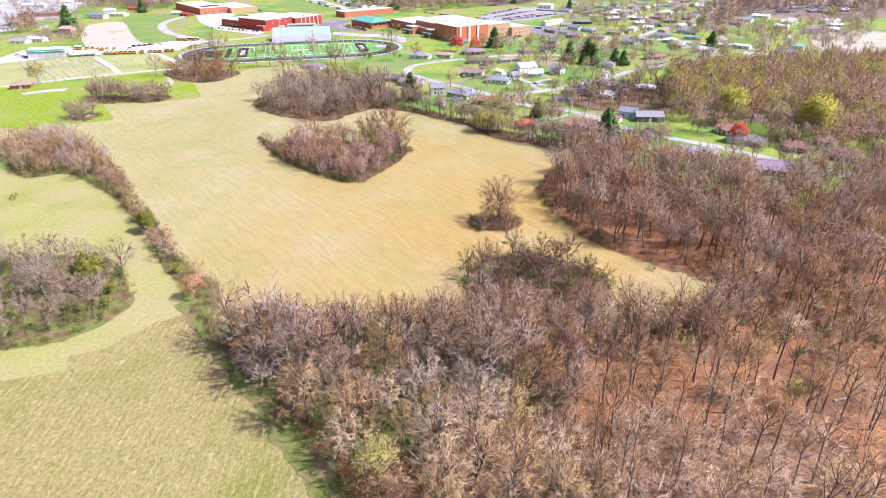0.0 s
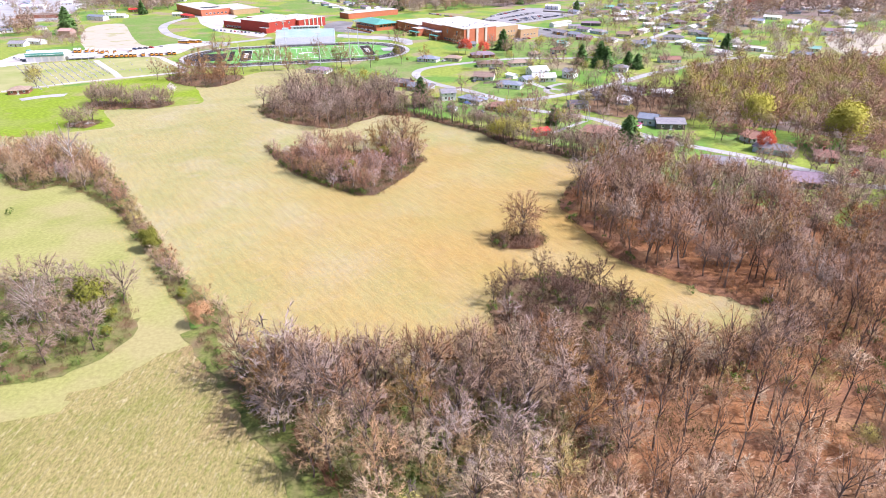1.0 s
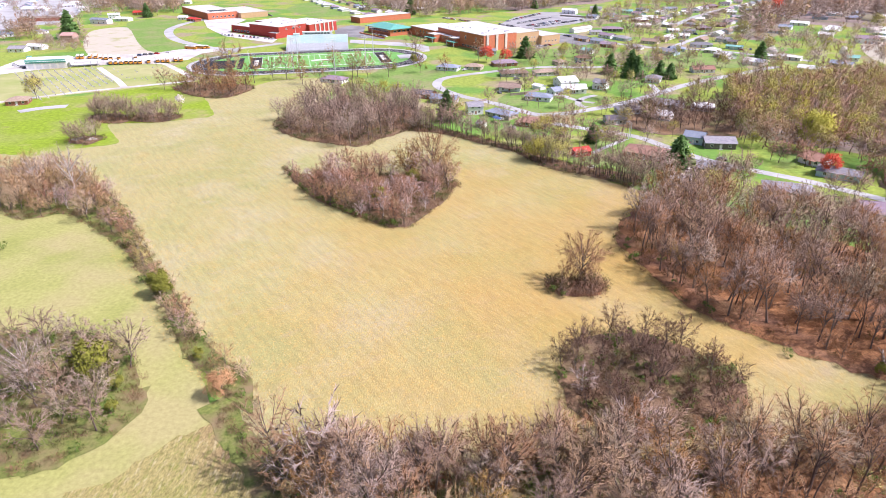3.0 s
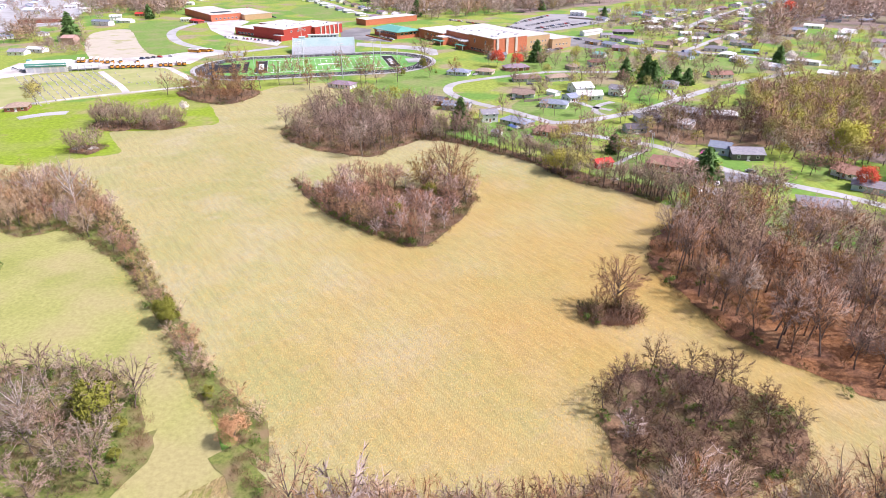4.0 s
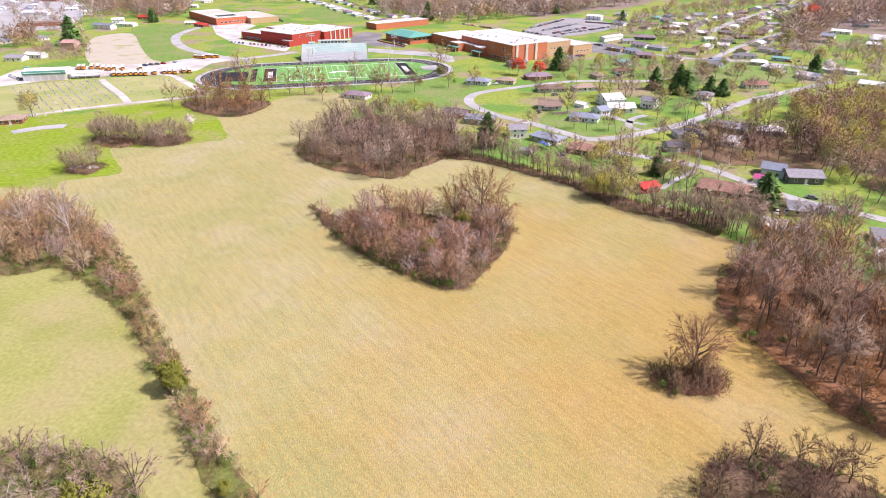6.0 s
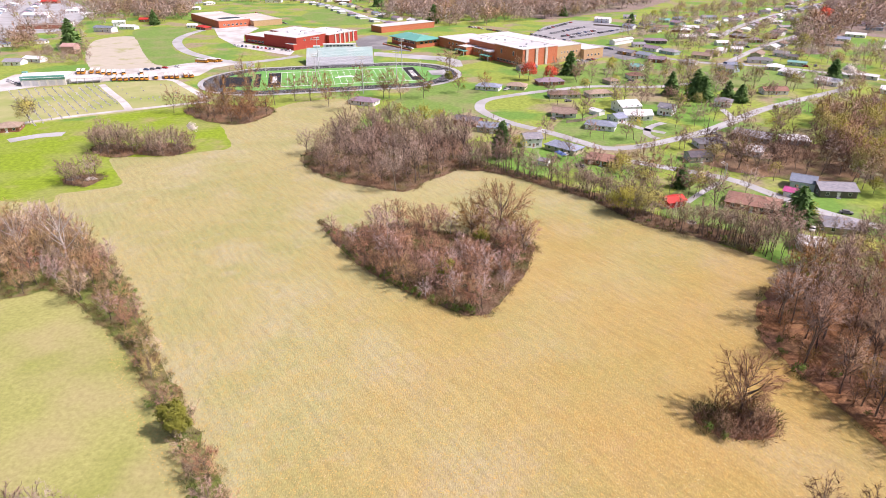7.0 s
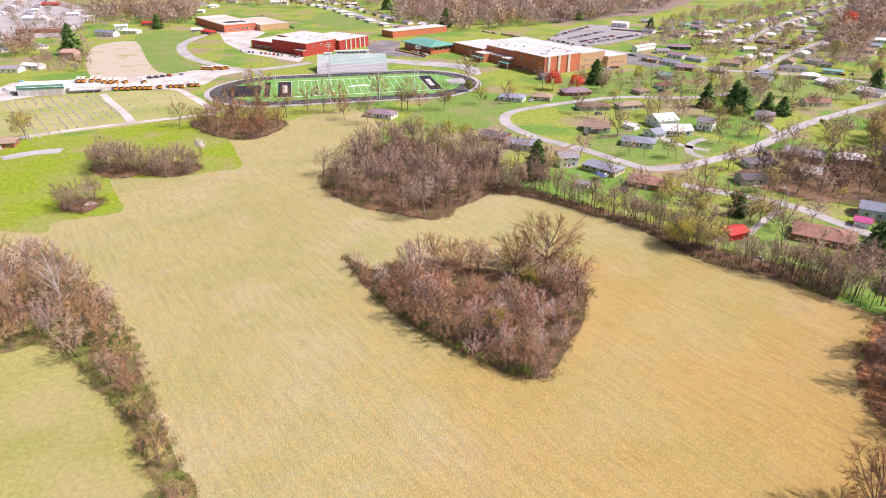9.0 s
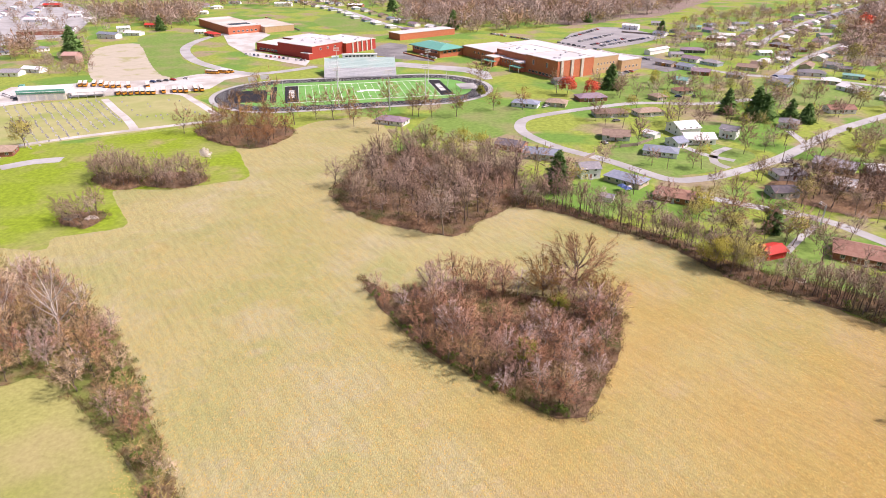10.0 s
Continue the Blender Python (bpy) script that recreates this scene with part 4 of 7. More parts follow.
near = [p for k, p in enumerate(scatter(smooth(NEAR_WOOD), 6.8, 1)) if clear(p) and (p[0] < 30 or p[1] > 120 or k % 5 < 4)]
for k, (name, leaf, src, pts) in enumerate([("pale tan", WOOD_TWIG, BIG + MID, [p for p in near if p[1] <= 98 and p[0] < 22]), ("mauve-brown", TWIG, BIG + BIG + MID, [p for p in near if p[1] > 98 and p[0] < 30][::2]), ("grey-brown", GARDEN_TWIG, BIG + BIG + MID, [p for p in near if p[1] > 98 and p[0] < 30][1::2]), ("thin-crowned", EAST_TWIG, TALL + TALL + BIG[:2], [p for p in near if p[1] > 98 and p[0] >= 30]), ("sparse russet", EAST_TWIG, TALL, [p for p in near if p[1] <= 98 and p[0] >= 22])]):
    wood_stuff("woodland", f"dense leafless wood of tall {name} trees", pts, src, leaf, 2 + 100 * k, (0.72, 1.02))
wood_stuff("underwood", "brown and green underwood below the bare trees", [p for p in scatter(smooth(NEAR_WOOD), 3.4, 3, 0.8) if p[0] < 45 or p[1] > 125], BRUSH, BUSH, 4, (0.7, 1.9), category="brush")
wood_stuff("young_trees", "thin young leafless trees in the wood", [p for p in scatter(smooth(NEAR_WOOD), 6.4, 8, 0.7) if clear(p) and p[0] < 34 or p[1] > 120 or (p[0] * 7.3 + p[1] * 3.1) % 3 < 1.4], SMALL, WOOD_TWIG, 9, (0.6, 1.15))
hillside = [p for p in scatter(smooth(RIGHT_WOOD), 5.5, 5) if min(math.hypot(p[0] - a, p[1] - b) for a, b in WOOD_EDGE) > 3.6]
for k, leaf in enumerate((TWIG, GARDEN_TWIG)):
    wood_stuff("woodland", f"leafless wood of {('brown', 'mauve-grey')[k]} crowns on leaf litter beside the hay field", hillside[k::2], BIG * 2 + TALL[:3] + MID[:2], leaf, 6 + 400 * k, (0.66, 0.98))
wood_stuff("woodland", "leafless trees at the back of the wood by the gardens", [(x + vary.uniform(-4, 4), y + vary.uniform(-1, 8)) for x, y in smooth([(66, 262), (86, 247), (110, 229), (145, 213), (190, 250)], False, 5.0)], BIG + MID, COPSE_TWIG, 7, (0.6, 0.95))
wood_stuff("underwood", "brown brush on the wood's floor", scatter(smooth(RIGHT_WOOD), 6.0, 7, 0.6), BRUSH, BUSH, 10, (0.6, 1.3), category="brush")
CORE = [(139.8, 389.3), (161.3, 426.6), (202.9, 443.9), (321.7, 464.6), (225.9, 312.5), (188.4, 306.2), (165.8, 318.9), (142.7, 336.1), (131.4, 348.4)]
sheet("wood_floor", CORE, 0.1, HAZED_LITTER, "brown leaf litter under a distant wood", "ground", 2.0)
FAR_WOODS = [[(135.1, 397.1), (161.8, 439.4), (208.5, 457.6), (332.4, 481.7), (213.7, 293.3), (177, 284.9), (155.8, 297.1), (134.6, 314.3), (121.8, 328.5)], [(-95.8, 950.2), (4.8, 982), (71, 899.4), (143.1, 954.8), (244, 1052.8), (428.1, 1460.4), (-137.3, 1449.6)], [(364.2, 784.9), (498.9, 745.9), (676.7, 1028.1), (477.1, 1042.3)],
             [(326.6, 794.6), (395.8, 836), (294, 669.3), (262.2, 668.7)]]
for i, o in enumerate(FAR_WOODS):
    if i:
        sheet("wood_floor", o, 0.1, HAZED_LITTER, "brown leaf litter under a distant wood", "ground", 2.0)
    wood_stuff("distant_woodland", "distant leafless wood of mauve-brown crowns", scatter(o, 10.0 if i == 0 else 19.0, 20 + i), COPSE if i == 0 else FAR, FAR_TWIG if i else COPSE_TWIG, 30 + i, (0.75, 1.2) if i == 0 else (0.9, 1.7))
wood_stuff("budding_woodland", "wood of trees in yellow-green bud behind the houses", [p for p in scatter(FAR_WOODS[0], 10.0, 25) if p[0] < 235 or p[1] > 400], BUD_FAR, BUDS, 26, (0.8, 1.25))
wood_stuff("young_woodland", "low young trees and scrub at the feet of a distant wood", scatter(FAR_WOODS[0], 15.0, 27), COPSE, OLIVE_TWIG, 28, (0.35, 0.6))
LEFT_NEAR = [p for p in scatter(smooth(NEAR_WOOD), 6.4, 190, 0.8) if p[0] < 24 and p[1] > 66 and clear(p)]
wood_stuff("olive_young_trees", "young trees with olive-green budding twigs in the wood", LEFT_NEAR, SMALL, OLIVE_TWIG, 191, (0.5, 1.0))
HOLLOW = (-47.5, 279.5)
for x, y in scatter(smooth(ISLAND), 4.8, 40):
    d = math.hypot((x - HOLLOW[0]) / 1.5, y - HOLLOW[1])
    if d < 6 or math.hypot(x + 27.5, y - 294) < 5:
        continue
    k = 0.5 if x < -74 else 0.62 if d < 10 else 0.82
    tree_thing(vary.choice(["warm", "warm", "rust", "mauve"]), x, y, k * vary.uniform(0.6, 1.15), group="trees of the thickets")
for x, y, h in [(-58, 297, 9.5), (-54, 296.5, 8.5), (-49, 294.5, 10.5), (-63, 296, 7)]:
    tree_thing("mid", x, y, h / 14, label="slim leafless tree at the back of the thicket", group="trees of the thickets")
hedge_low, hedge_tall = [], []
for x, y in scatter(smooth(HEDGE), 3.9, 41):
    if vary.random() < 0.12 or min(math.hypot(x - a, y - b) for a, b in ((-101.3, 191), (-80.6, 162.3), (-70.6, 149))) < (6.5 if y < 152 else 4.0):
        continue
    wide = y > 236 or x < -135
    if vary.random() < 0.3:
        tree_thing(vary.choice(["warm", "rust", "mauve"]), x, y, vary.uniform(0.5, 0.85) if wide else vary.uniform(0.42, 0.66), group="trees of the thickets")
    else:
        (hedge_tall if wide else hedge_low).append((x, y))
wood_stuff("thicket_trees", "leafless pinkish-tan trees of the hedgerow's wide end", hedge_tall, MID + SMALL, WOOD_TWIG, 42, (0.5, 0.95))
wood_stuff("thicket_trees", "small leafless pinkish-tan trees of the hedgerow", hedge_low, SMALL + SMALL + MID[:2], WOOD_TWIG, 43, (0.45, 0.78))
# The clump (i == 1) carries its inner shade in the twig colour.
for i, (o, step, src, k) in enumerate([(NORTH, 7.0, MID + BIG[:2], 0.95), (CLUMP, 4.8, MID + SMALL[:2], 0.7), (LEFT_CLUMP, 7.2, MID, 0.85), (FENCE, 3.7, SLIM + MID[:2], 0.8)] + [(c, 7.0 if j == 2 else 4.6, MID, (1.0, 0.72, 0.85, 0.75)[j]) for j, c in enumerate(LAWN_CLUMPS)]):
    wood_stuff("thicket_trees", "leafless trees of a thicket", scatter(smooth(o), step, 140 + i), src, GARDEN_TWIG if i in (0, 2, 3, 4, 5, 7) else DARK_SHADED_TWIG if i == 1 else TWIG, 150 + i, (0.7 * k, 1.15 * k))
RING = [(17 + (8.3 + 1.2 * math.sin(3 * a)) * math.cos(a), 195.5 + (5.6 + 0.9 * math.cos(2 * a)) * math.sin(a)) for a in np.arange(0, 6.28, 0.35)]
for i, (o, step, sc) in enumerate([(ISLAND, 2.4, 1.1), (NORTH, 3.0, 1.0), (CLUMP, 3.2, 0.8), (HEDGE, 2.6, 0.85), (LEFT_CLUMP, 3.2, 0.95), (FENCE, 2.3, 0.75), (RING, 1.5, 1.65)] + [(c, 5.0 if j == 2 else 3.2, 0.85) for j, c in enumerate(LAWN_CLUMPS)]):
    wood_stuff("brush", "brown and olive brush of a thicket", scatter(smooth(o), step, 60 + i), BRUSH, BUSH, 70 + i, (0.6 * sc, 1.2 * sc), category="brush")
sheet("thicket_floor", RING, 0.09, LITTER, "orange-brown leaf litter round the lone oak", "ground", 0.5, step=0.8)
for x, y in scatter(RING, 4.6, 99):
    tree_thing("mid", x, y, 0.48, label="small leafless tree in the ring of brush")
tree_thing("lone", 18.0, 198.0, 1.0, label="lone leafless oak in a ring of brush")
for x, y, h in [(-27.5, 294, 21), (-22.5, 283, 12), (-37, 289, 14)]:
    tree_thing("oak", x, y, h / 18, label="wide leafless oak at the rim of the thicket")
for x, y, h in [(-181, 266.4, 18.8), (-164.1, 264.3, 24.5)] + [(-164.5, 274.4, 14.8)] + [(-113.8, 150.8, 17.9)]:
    tree_thing("pale", x, y, h / 22)
for x, y, h in [(-44.8, 126.1, 19.3), (-39, 119.2, 18.8), (-38.3, 128.4, 14.8), (15.8, 130.5, 18.1), (9.6, 149.9, 9), (-41.7, 112, 16.2), (-34.1, 115, 15.6), (-31.8, 123.7, 13), (-49.8, 123.8, 14.6), (-24.1, 128.3, 11.7), (-3.8, 107, 13.6), (6.2, 106.9, 15.1), (20.1, 118.9, 12.7), (-0.1, 93.3, 14.3), (7.8, 91.8, 14.2)]:
    tree_thing("grey", x, y, h / 10)
for x, y, h in [(-100.2, 153.2, 11.4), (-102, 191.6, 7.6)] + [(-100.7, 190.4, 6.6), (-80.6, 162.3, 3.4), (79.4, 155.8, 3.7)] + [(-45.7, 254.1, 7.5), (-34.7, 278, 7.3), (-95, 150.5, 4.6), (-92.5, 143.5, 3.4), (-105.5, 157, 7.5)]:
    tree_thing("cedar", x, y, h / 5.4)
for x, y, h in [(-70.6, 149, 9.6)]:
    tree_thing("orange", x, y, h / 10.5)
for x, y, h in [(26.4, 304.4, 14), (22.5, 308.5, 11.5), (31, 307, 10), (23, 340, 11), (33, 331, 10), (79.5, 263, 13), (-275.9, 425.7, 17), (-12.7, 81.5, 15), (73.6, 102.9, 8.0)]:
    tree_thing("sallow", x, y, h / 14)

# rim of low shoots that spills over the edges of the thickets
for i, o in enumerate([ISLAND, NORTH, CLUMP, HEDGE, LEFT_CLUMP, FENCE, *LAWN_CLUMPS, RIGHT_WOOD, NEAR_WOOD]):
    rim = [(x + vary.uniform(-1.1, 1.1), y + vary.uniform(-1.1, 1.1)) for x, y in smooth(o, True, 1.7)]
    wood_stuff("rim_brush", "low brown and green shoots along the edge of a thicket", rim, BRUSH, BUSH, 170 + i, (0.35, 0.95), category="brush")
wood_stuff("young_beeches", "young beeches with pale tan twigs", scatter([(0, 68), (70, 68), (78, 92), (45, 98), (0, 90)], 5.5, 180, 0.8), SMALL, TAN_TWIG, 181, (0.7, 1.3))
wood_stuff("green_shrubs", "fresh green shrubs under the bare trees", [p for p in scatter(smooth(NEAR_WOOD), 5.2, 182, 0.75) if p[0] < 25 or p[1] > 120] + scatter(smooth(CLUMP), 4.6, 183, 0.8) + scatter(smooth(LEFT_CLUMP), 4.8, 184, 0.8) + scatter(smooth(HEDGE), 6.5, 186, 0.6), SHRUB, GREEN_LEAF, 185, (0.5, 1.1), category="shrubs")
for x, y in [(-85.9, 286.6), (-75.3, 269.1), (-63.5, 257.5), (-54.3, 247), (-49.9, 243.9), (-25, 266.9), (-37.2, 246.9), (-47.9, 269.6), (-39.8, 238.3), (-43.9, 240), (-19.1, 278.3)] + [(37.4, 220.1), (38, 212.6), (46, 211.3), (45.6, 197.9), (49.9, 184.4), (21.5, 199), (9.4, 193.2), (12.2, 190.6)] + [(39, 224.4)] + [(-135.9, 246.8), (-166, 221)] + [(-120.6, 214.1), (-110.2, 198.9), (61.8, 163.3), (80, 156.7), (50.6, 182.2)]:
    tree_thing("shrub", x, y, vary.uniform(0.6, 1.05), group="evergreen shrubs")
for x, y, h in [(-72.8, 424.1, 14.8), (-59, 422.6, 13.9), (-50.5, 415.9, 14.5), (-64.4, 404.3, 15.1), (-81.4, 429.4, 10.5)]:
    tree_thing("bud", x, y, h / 14)
BARK_LOG = mat("weathered_log", (0.42, 0.38, 0.33), (0.56, 0.51, 0.45), 2.0, 0.9)
for x, y in [(-205.9, 340.1), (-204.3, 342.4), (-198.9, 340.8), (-197, 341.4)]:
    pile = thing("log_pile", place(x, y, vary.uniform(0, 3)), "small pile of pale weathered logs in the thicket", "logs", "log piles")
    for k in range(5):
        part("log", Geo().tube((-1.6, -0.8 + 0.42 * k, 0.3 + 0.3 * (k % 2)), (1.6, -0.7 + 0.42 * k, 0.35 + 0.35 * (k % 2)), 0.24, 0.2, 7), BARK_LOG, pile)
for x, y, t in [(*(86.8, 105), 0.2), (*(84.5, 162.3), 1.0), (*(74.9, 96.2), 2.0)]:
    part_log = thing("fallen_trunk", place(x, y, t), "pale fallen trunk on the leaf litter", "log", "fallen trunks")
    part("stem", Geo().tube((-3.5, 0, 0.35), (3.5, 0.4, 0.5), 0.28, 0.14, 7), BARK_LOG, part_log)
    part("branch", Geo().tube((1.0, 0.2, 0.45), (2.6, 1.6, 1.3), 0.1, 0.04, 5), BARK_LOG, part_log)

# ---- hay stubble ----
STRAW = mat("straw_tufts", (0.84, 0.84, 0.84), (1, 1, 1), 0.8, 0.95, plants=[(0.51, 0.431, 0.18), (0.592, 0.392, 0.115), (0.612, 0.451, 0.156), (0.449, 0.412, 0.139), (0.571, 0.412, 0.139), (0.592, 0.49, 0.246)])
rng = np.random.default_rng(77)
FIELD = [(-122.5, 382.6), (-96.8, 336.7), (-91.5, 297.8), (-80.8, 276.6), (-69.2, 260.5), (-53, 246.2), (-38.9, 236.3), (-29.4, 247), (-17.8, 267.6), (-14.1, 304.3), (-47.3, 342.6), (-21.8, 345.7), (10.9, 316.4), (34.5, 288.3), (50.2, 271.5)] + [(48, 225), (42, 165), (40, 138), (-30, 138), (-75, 150), (-118, 200), (-150, 250), (-165, 300)]
n = 260000
along, across = rng.uniform(-190, 190, n), np.round(rng.uniform(-80, 80, n)) * 2.1 + rng.normal(0, 0.7, n)
ca, sa = math.cos(radians(-54)), math.sin(radians(-54))
X, Y = -50 + along * ca - across * sa, 235 + along * sa + across * ca
ok = np.zeros(n, bool)
for (x1, y1), (x2, y2) in zip(FIELD, FIELD[-1:] + FIELD[:-1]):
    if y1 != y2:
        ok ^= ((y1 > Y) != (y2 > Y)) & (X < (x2 - x1) * (Y - y1) / (y2 - y1) + x1)
A = np.stack([X[ok], Y[ok], np.full(ok.sum(), 0.055)], 1)
m = len(A)
ang = rng.normal(radians(-54), 0.7, m) + np.where(rng.random(m) < 0.5, 0, math.pi)
d = np.stack([np.cos(ang), np.sin(ang), rng.uniform(0.0, 0.1, m)], 1)
side = np.stack([-np.sin(ang), np.cos(ang), np.zeros(m)], 1) * rng.uniform(0.06, 0.17, (m, 1))
V = np.concatenate([A - side, A + side, A + d * rng.uniform(0.25, 0.75, (m, 1))])
T = np.stack([np.arange(m), np.arange(m) + m, np.arange(m) + 2 * m], 1)
T = T[:, [1, 0, 2]]
tagged(new("hay_tufts", np_mesh("hay_tufts", V, T, [STRAW], tint=np.clip(0.5 + rng.normal(0, 0.28, len(T)), 0, 1))), "dry straw tufts left in rows on the mown field", "grass", kind="stuff")

wood_stuff("thicket_trees", "lower leafless trees along the wood's edge", [(x + vary.uniform(3, 7.5), y + vary.uniform(-1, 1.5)) for x, y in WOOD_EDGE[::3]], SMALL, TWIG, 260, (0.45, 0.9))
wood_stuff("thicket_trees", "leafless trees along the wood's edge by the hay field", [(x + vary.uniform(-1, 1), y + vary.uniform(-2.5, 0.5)) for x, y in smooth([(-52, 126), (-25, 127), (0, 129), (45, 129), (70, 137), (86, 149)], False, 2.9)], MID + MID + SMALL, TWIG, 261, (0.6, 1.08))
wood_stuff("thicket_trees", "second row of leafless trees behind the wood's edge", [(x + vary.uniform(-2, 2), y + vary.uniform(-7, -2.5)) for x, y in smooth([(-48, 126), (-25, 127), (0, 129), (45, 129), (70, 137), (86, 149)], False, 3.8)], MID + BIG[:2], GARDEN_TWIG, 267, (0.7, 1.0))
wood_stuff("green_shrubs", "fresh green shrubs along the wood's edge", [(x + vary.uniform(-1.5, 1.5), y + vary.uniform(-5, 0)) for x, y in smooth([(-50, 126), (-25, 127), (0, 129), (30, 129)], False, 2.6)], SHRUB, GREEN_LEAF, 268, (0.4, 0.9), category="shrubs")
wood_stuff("thicket_trees", "tall slim leafless trees crowded along the fence line", scatter(smooth([(38, 289), (45, 284), (53, 275), (62, 266), (68, 272), (61, 284), (50, 293)]), 2.8, 270, 0.9) + scatter(smooth([(-38, 360), (-22, 351), (-2, 334), (12, 320), (22, 303), (27, 309), (16, 327), (0, 342), (-20, 360), (-33, 368)]), 3.6, 271, 0.9), SLIM, GARDEN_TWIG, 272, (0.8, 1.25))
wood_stuff("evergreen_shrubs", "dark green shrubs along the fence line", scatter(smooth(FENCE), 5.0, 262, 0.6), SHRUB, GREEN_LEAF, 263, (0.4, 0.8), category="shrubs")
wood_stuff("evergreen_shrubs", "dark green shrubs on the rim of the thicket", [(x + vary.uniform(-1, 1), y + vary.uniform(-0.5, 1.5)) for x, y in smooth([(-80.8, 276.6), (-69.2, 260.5), (-53, 246.2), (-38.8, 236.7)], False, 2.6)], SHRUB, GREEN_LEAF, 264, (0.3, 0.8), category="shrubs")
wood_stuff("thicket_trees", "olive budding trees in the fence line", scatter(smooth(FENCE), 9.0, 265, 0.7), SLIM, OLIVE_TWIG, 266, (0.8, 1.2))

# ---- school ----
BRICK_RED = mat("red_brick", (0.42, 0.06, 0.045), (0.52, 0.09, 0.065), 0.8, 0.9, c=(0.46, 0.075, 0.055), scale2=0.1)
BRICK_ORANGE = mat("orange_brick", (0.55, 0.17, 0.09), (0.66, 0.23, 0.13), 0.8, 0.9, c=(0.6, 0.2, 0.1), scale2=0.1)
BRICK_TAN = mat("tan_brick", (0.55, 0.36, 0.2), (0.64, 0.44, 0.27), 0.8, 0.9)
ROOF_WHITE = mat("white_membrane_roof", (0.66, 0.68, 0.71), (0.76, 0.78, 0.81), 0.08, 0.7, c=(0.6, 0.6, 0.6), scale2=0.03)
TEAL = mat("teal_metal", (0.12, 0.4, 0.33), (0.17, 0.47, 0.4), 0.3, 0.5)
PALE_TEAL = mat("pale_teal_roof", (0.52, 0.68, 0.67), (0.6, 0.74, 0.72), 0.2, 0.6, c=(0.66, 0.74, 0.73), scale2=0.1)
WHITE = mat("white_paint", (0.72, 0.72, 0.7), (0.8, 0.8, 0.78), 0.5, 0.6)
GLASS = mat("dark_window_glass", (0.03, 0.04, 0.05), (0.05, 0.06, 0.07), 1.0, 0.1, spec=0.6)
STEEL = mat("galvanised_steel", (0.58, 0.6, 0.63), (0.7, 0.72, 0.75), 0.5, 0.5, metal=0.2)
STONE = mat("pale_stone", (0.6, 0.55, 0.5), (0.7, 0.66, 0.6), 0.6, 0.9)


def quad(a, u0, u1, v0, v1, ua, va):
    """Rectangle corners in a building's own directions ua, va from corner a, counter-clockwise."""
    pts = [(a[0] + ua[0] * u + va[0] * v, a[1] + ua[1] * u + va[1] * v) for u, v in ((u0, v0), (u1, v0), (u1, v1), (u0, v1))]
    area = sum(pts[i - 1][0] * pts[i][1] - pts[i][0] * pts[i - 1][1] for i in range(4))
    return pts if area > 0 else pts[::-1]


def wing(parent, o, outline, h, wall, roof, name="wing", z=0.0, rim=0.35):
    """A flat-roofed part of a building: wall, roof and a raised coping round it."""
    loc = [(x - o[0], y - o[1]) for x, y in outline]
    cx, cy = sum(p[0] for p in loc) / len(loc), sum(p[1] for p in loc) / len(loc)
    body = part("wall", Geo().prism(loc, z, h), wall, parent)
    part("roof", Geo().prism([(cx + (x - cx) * 0.985, cy + (y - cy) * 0.985) for x, y in loc], h + 0.005, h + 0.12), roof, body)
    g = Geo()
    n = len(loc)
    for i in range(n):
        (x0, y0), (x1, y1) = loc[i], loc[(i + 1) % n]
        L = math.hypot(x1 - x0, y1 - y0)
        g.box((x0 + x1) / 2, (y0 + y1) / 2, h - 0.1, L + 0.3, 0.4, rim + 0.1, math.atan2(y1 - y0, x1 - x0))
    part("coping", g, STONE if wall is not WHITE else WHITE, body)
    return body


def wall_windows(parent, o, a, b, n, z, w, h, span=(0.05, 0.95), glass=True, name="window", material=None):
    """n windows along the wall from a to b, their sills at z: frame and pane."""
    ang = math.atan2(b[1] - a[1], b[0] - a[0])
    fm = pm = None
    for i in range(n):
        t = span[0] + (span[1] - span[0]) * (i + 0.5) / n
        x, y = a[0] + (b[0] - a[0]) * t - o[0], a[1] + (b[1] - a[1]) * t - o[1]
        if fm is None:
            fm = Geo().box(0, 0, 0, w + 0.25, 0.16, 0.12).box(0, 0, h + 0.1, w + 0.25, 0.16, 0.12).box(-w / 2 - 0.06, 0, 0.12, 0.12, 0.16, h).box(w / 2 + 0.06, 0, 0.12, 0.12, 0.16, h).box(0, 0, 0.12, 0.08, 0.12, h).mesh("window")
            fm.materials.append(material or WHITE)
            pm = Geo().box(0, 0, 0.12, w, 0.1, h).mesh("pane")
            pm.materials.append(GLASS)
        f = new(name, fm)
        f.parent = parent
        f.matrix_local = place(x, y, ang, z)
        p = new("pane", pm)
        p.parent = f


def roof_units(parent, o, outline, h, n, seed):
    rng = random.Random(seed)
    for i in range(n):
        a, b = rng.uniform(0.15, 0.85), rng.uniform(0.15, 0.85)
        p = [outline[k] for k in range(4)]
        x = (p[0][0] * (1 - a) + p[1][0] * a) * (1 - b) + (p[3][0] * (1 - a) + p[2][0] * a) * b - o[0]
        y = (p[0][1] * (1 - a) + p[1][1] * a) * (1 - b) + (p[3][1] * (1 - a) + p[2][1] * a) * b - o[1]
        s = rng.uniform(1.2, 2.6)
        part("roof_unit", Geo().box(x, y, h + 0.12, s, s * 0.8, 0.9, rng.uniform(0, 1)).box(x, y, h + 1.02, s * 0.6, s * 0.6, 0.15), STEEL, parent)


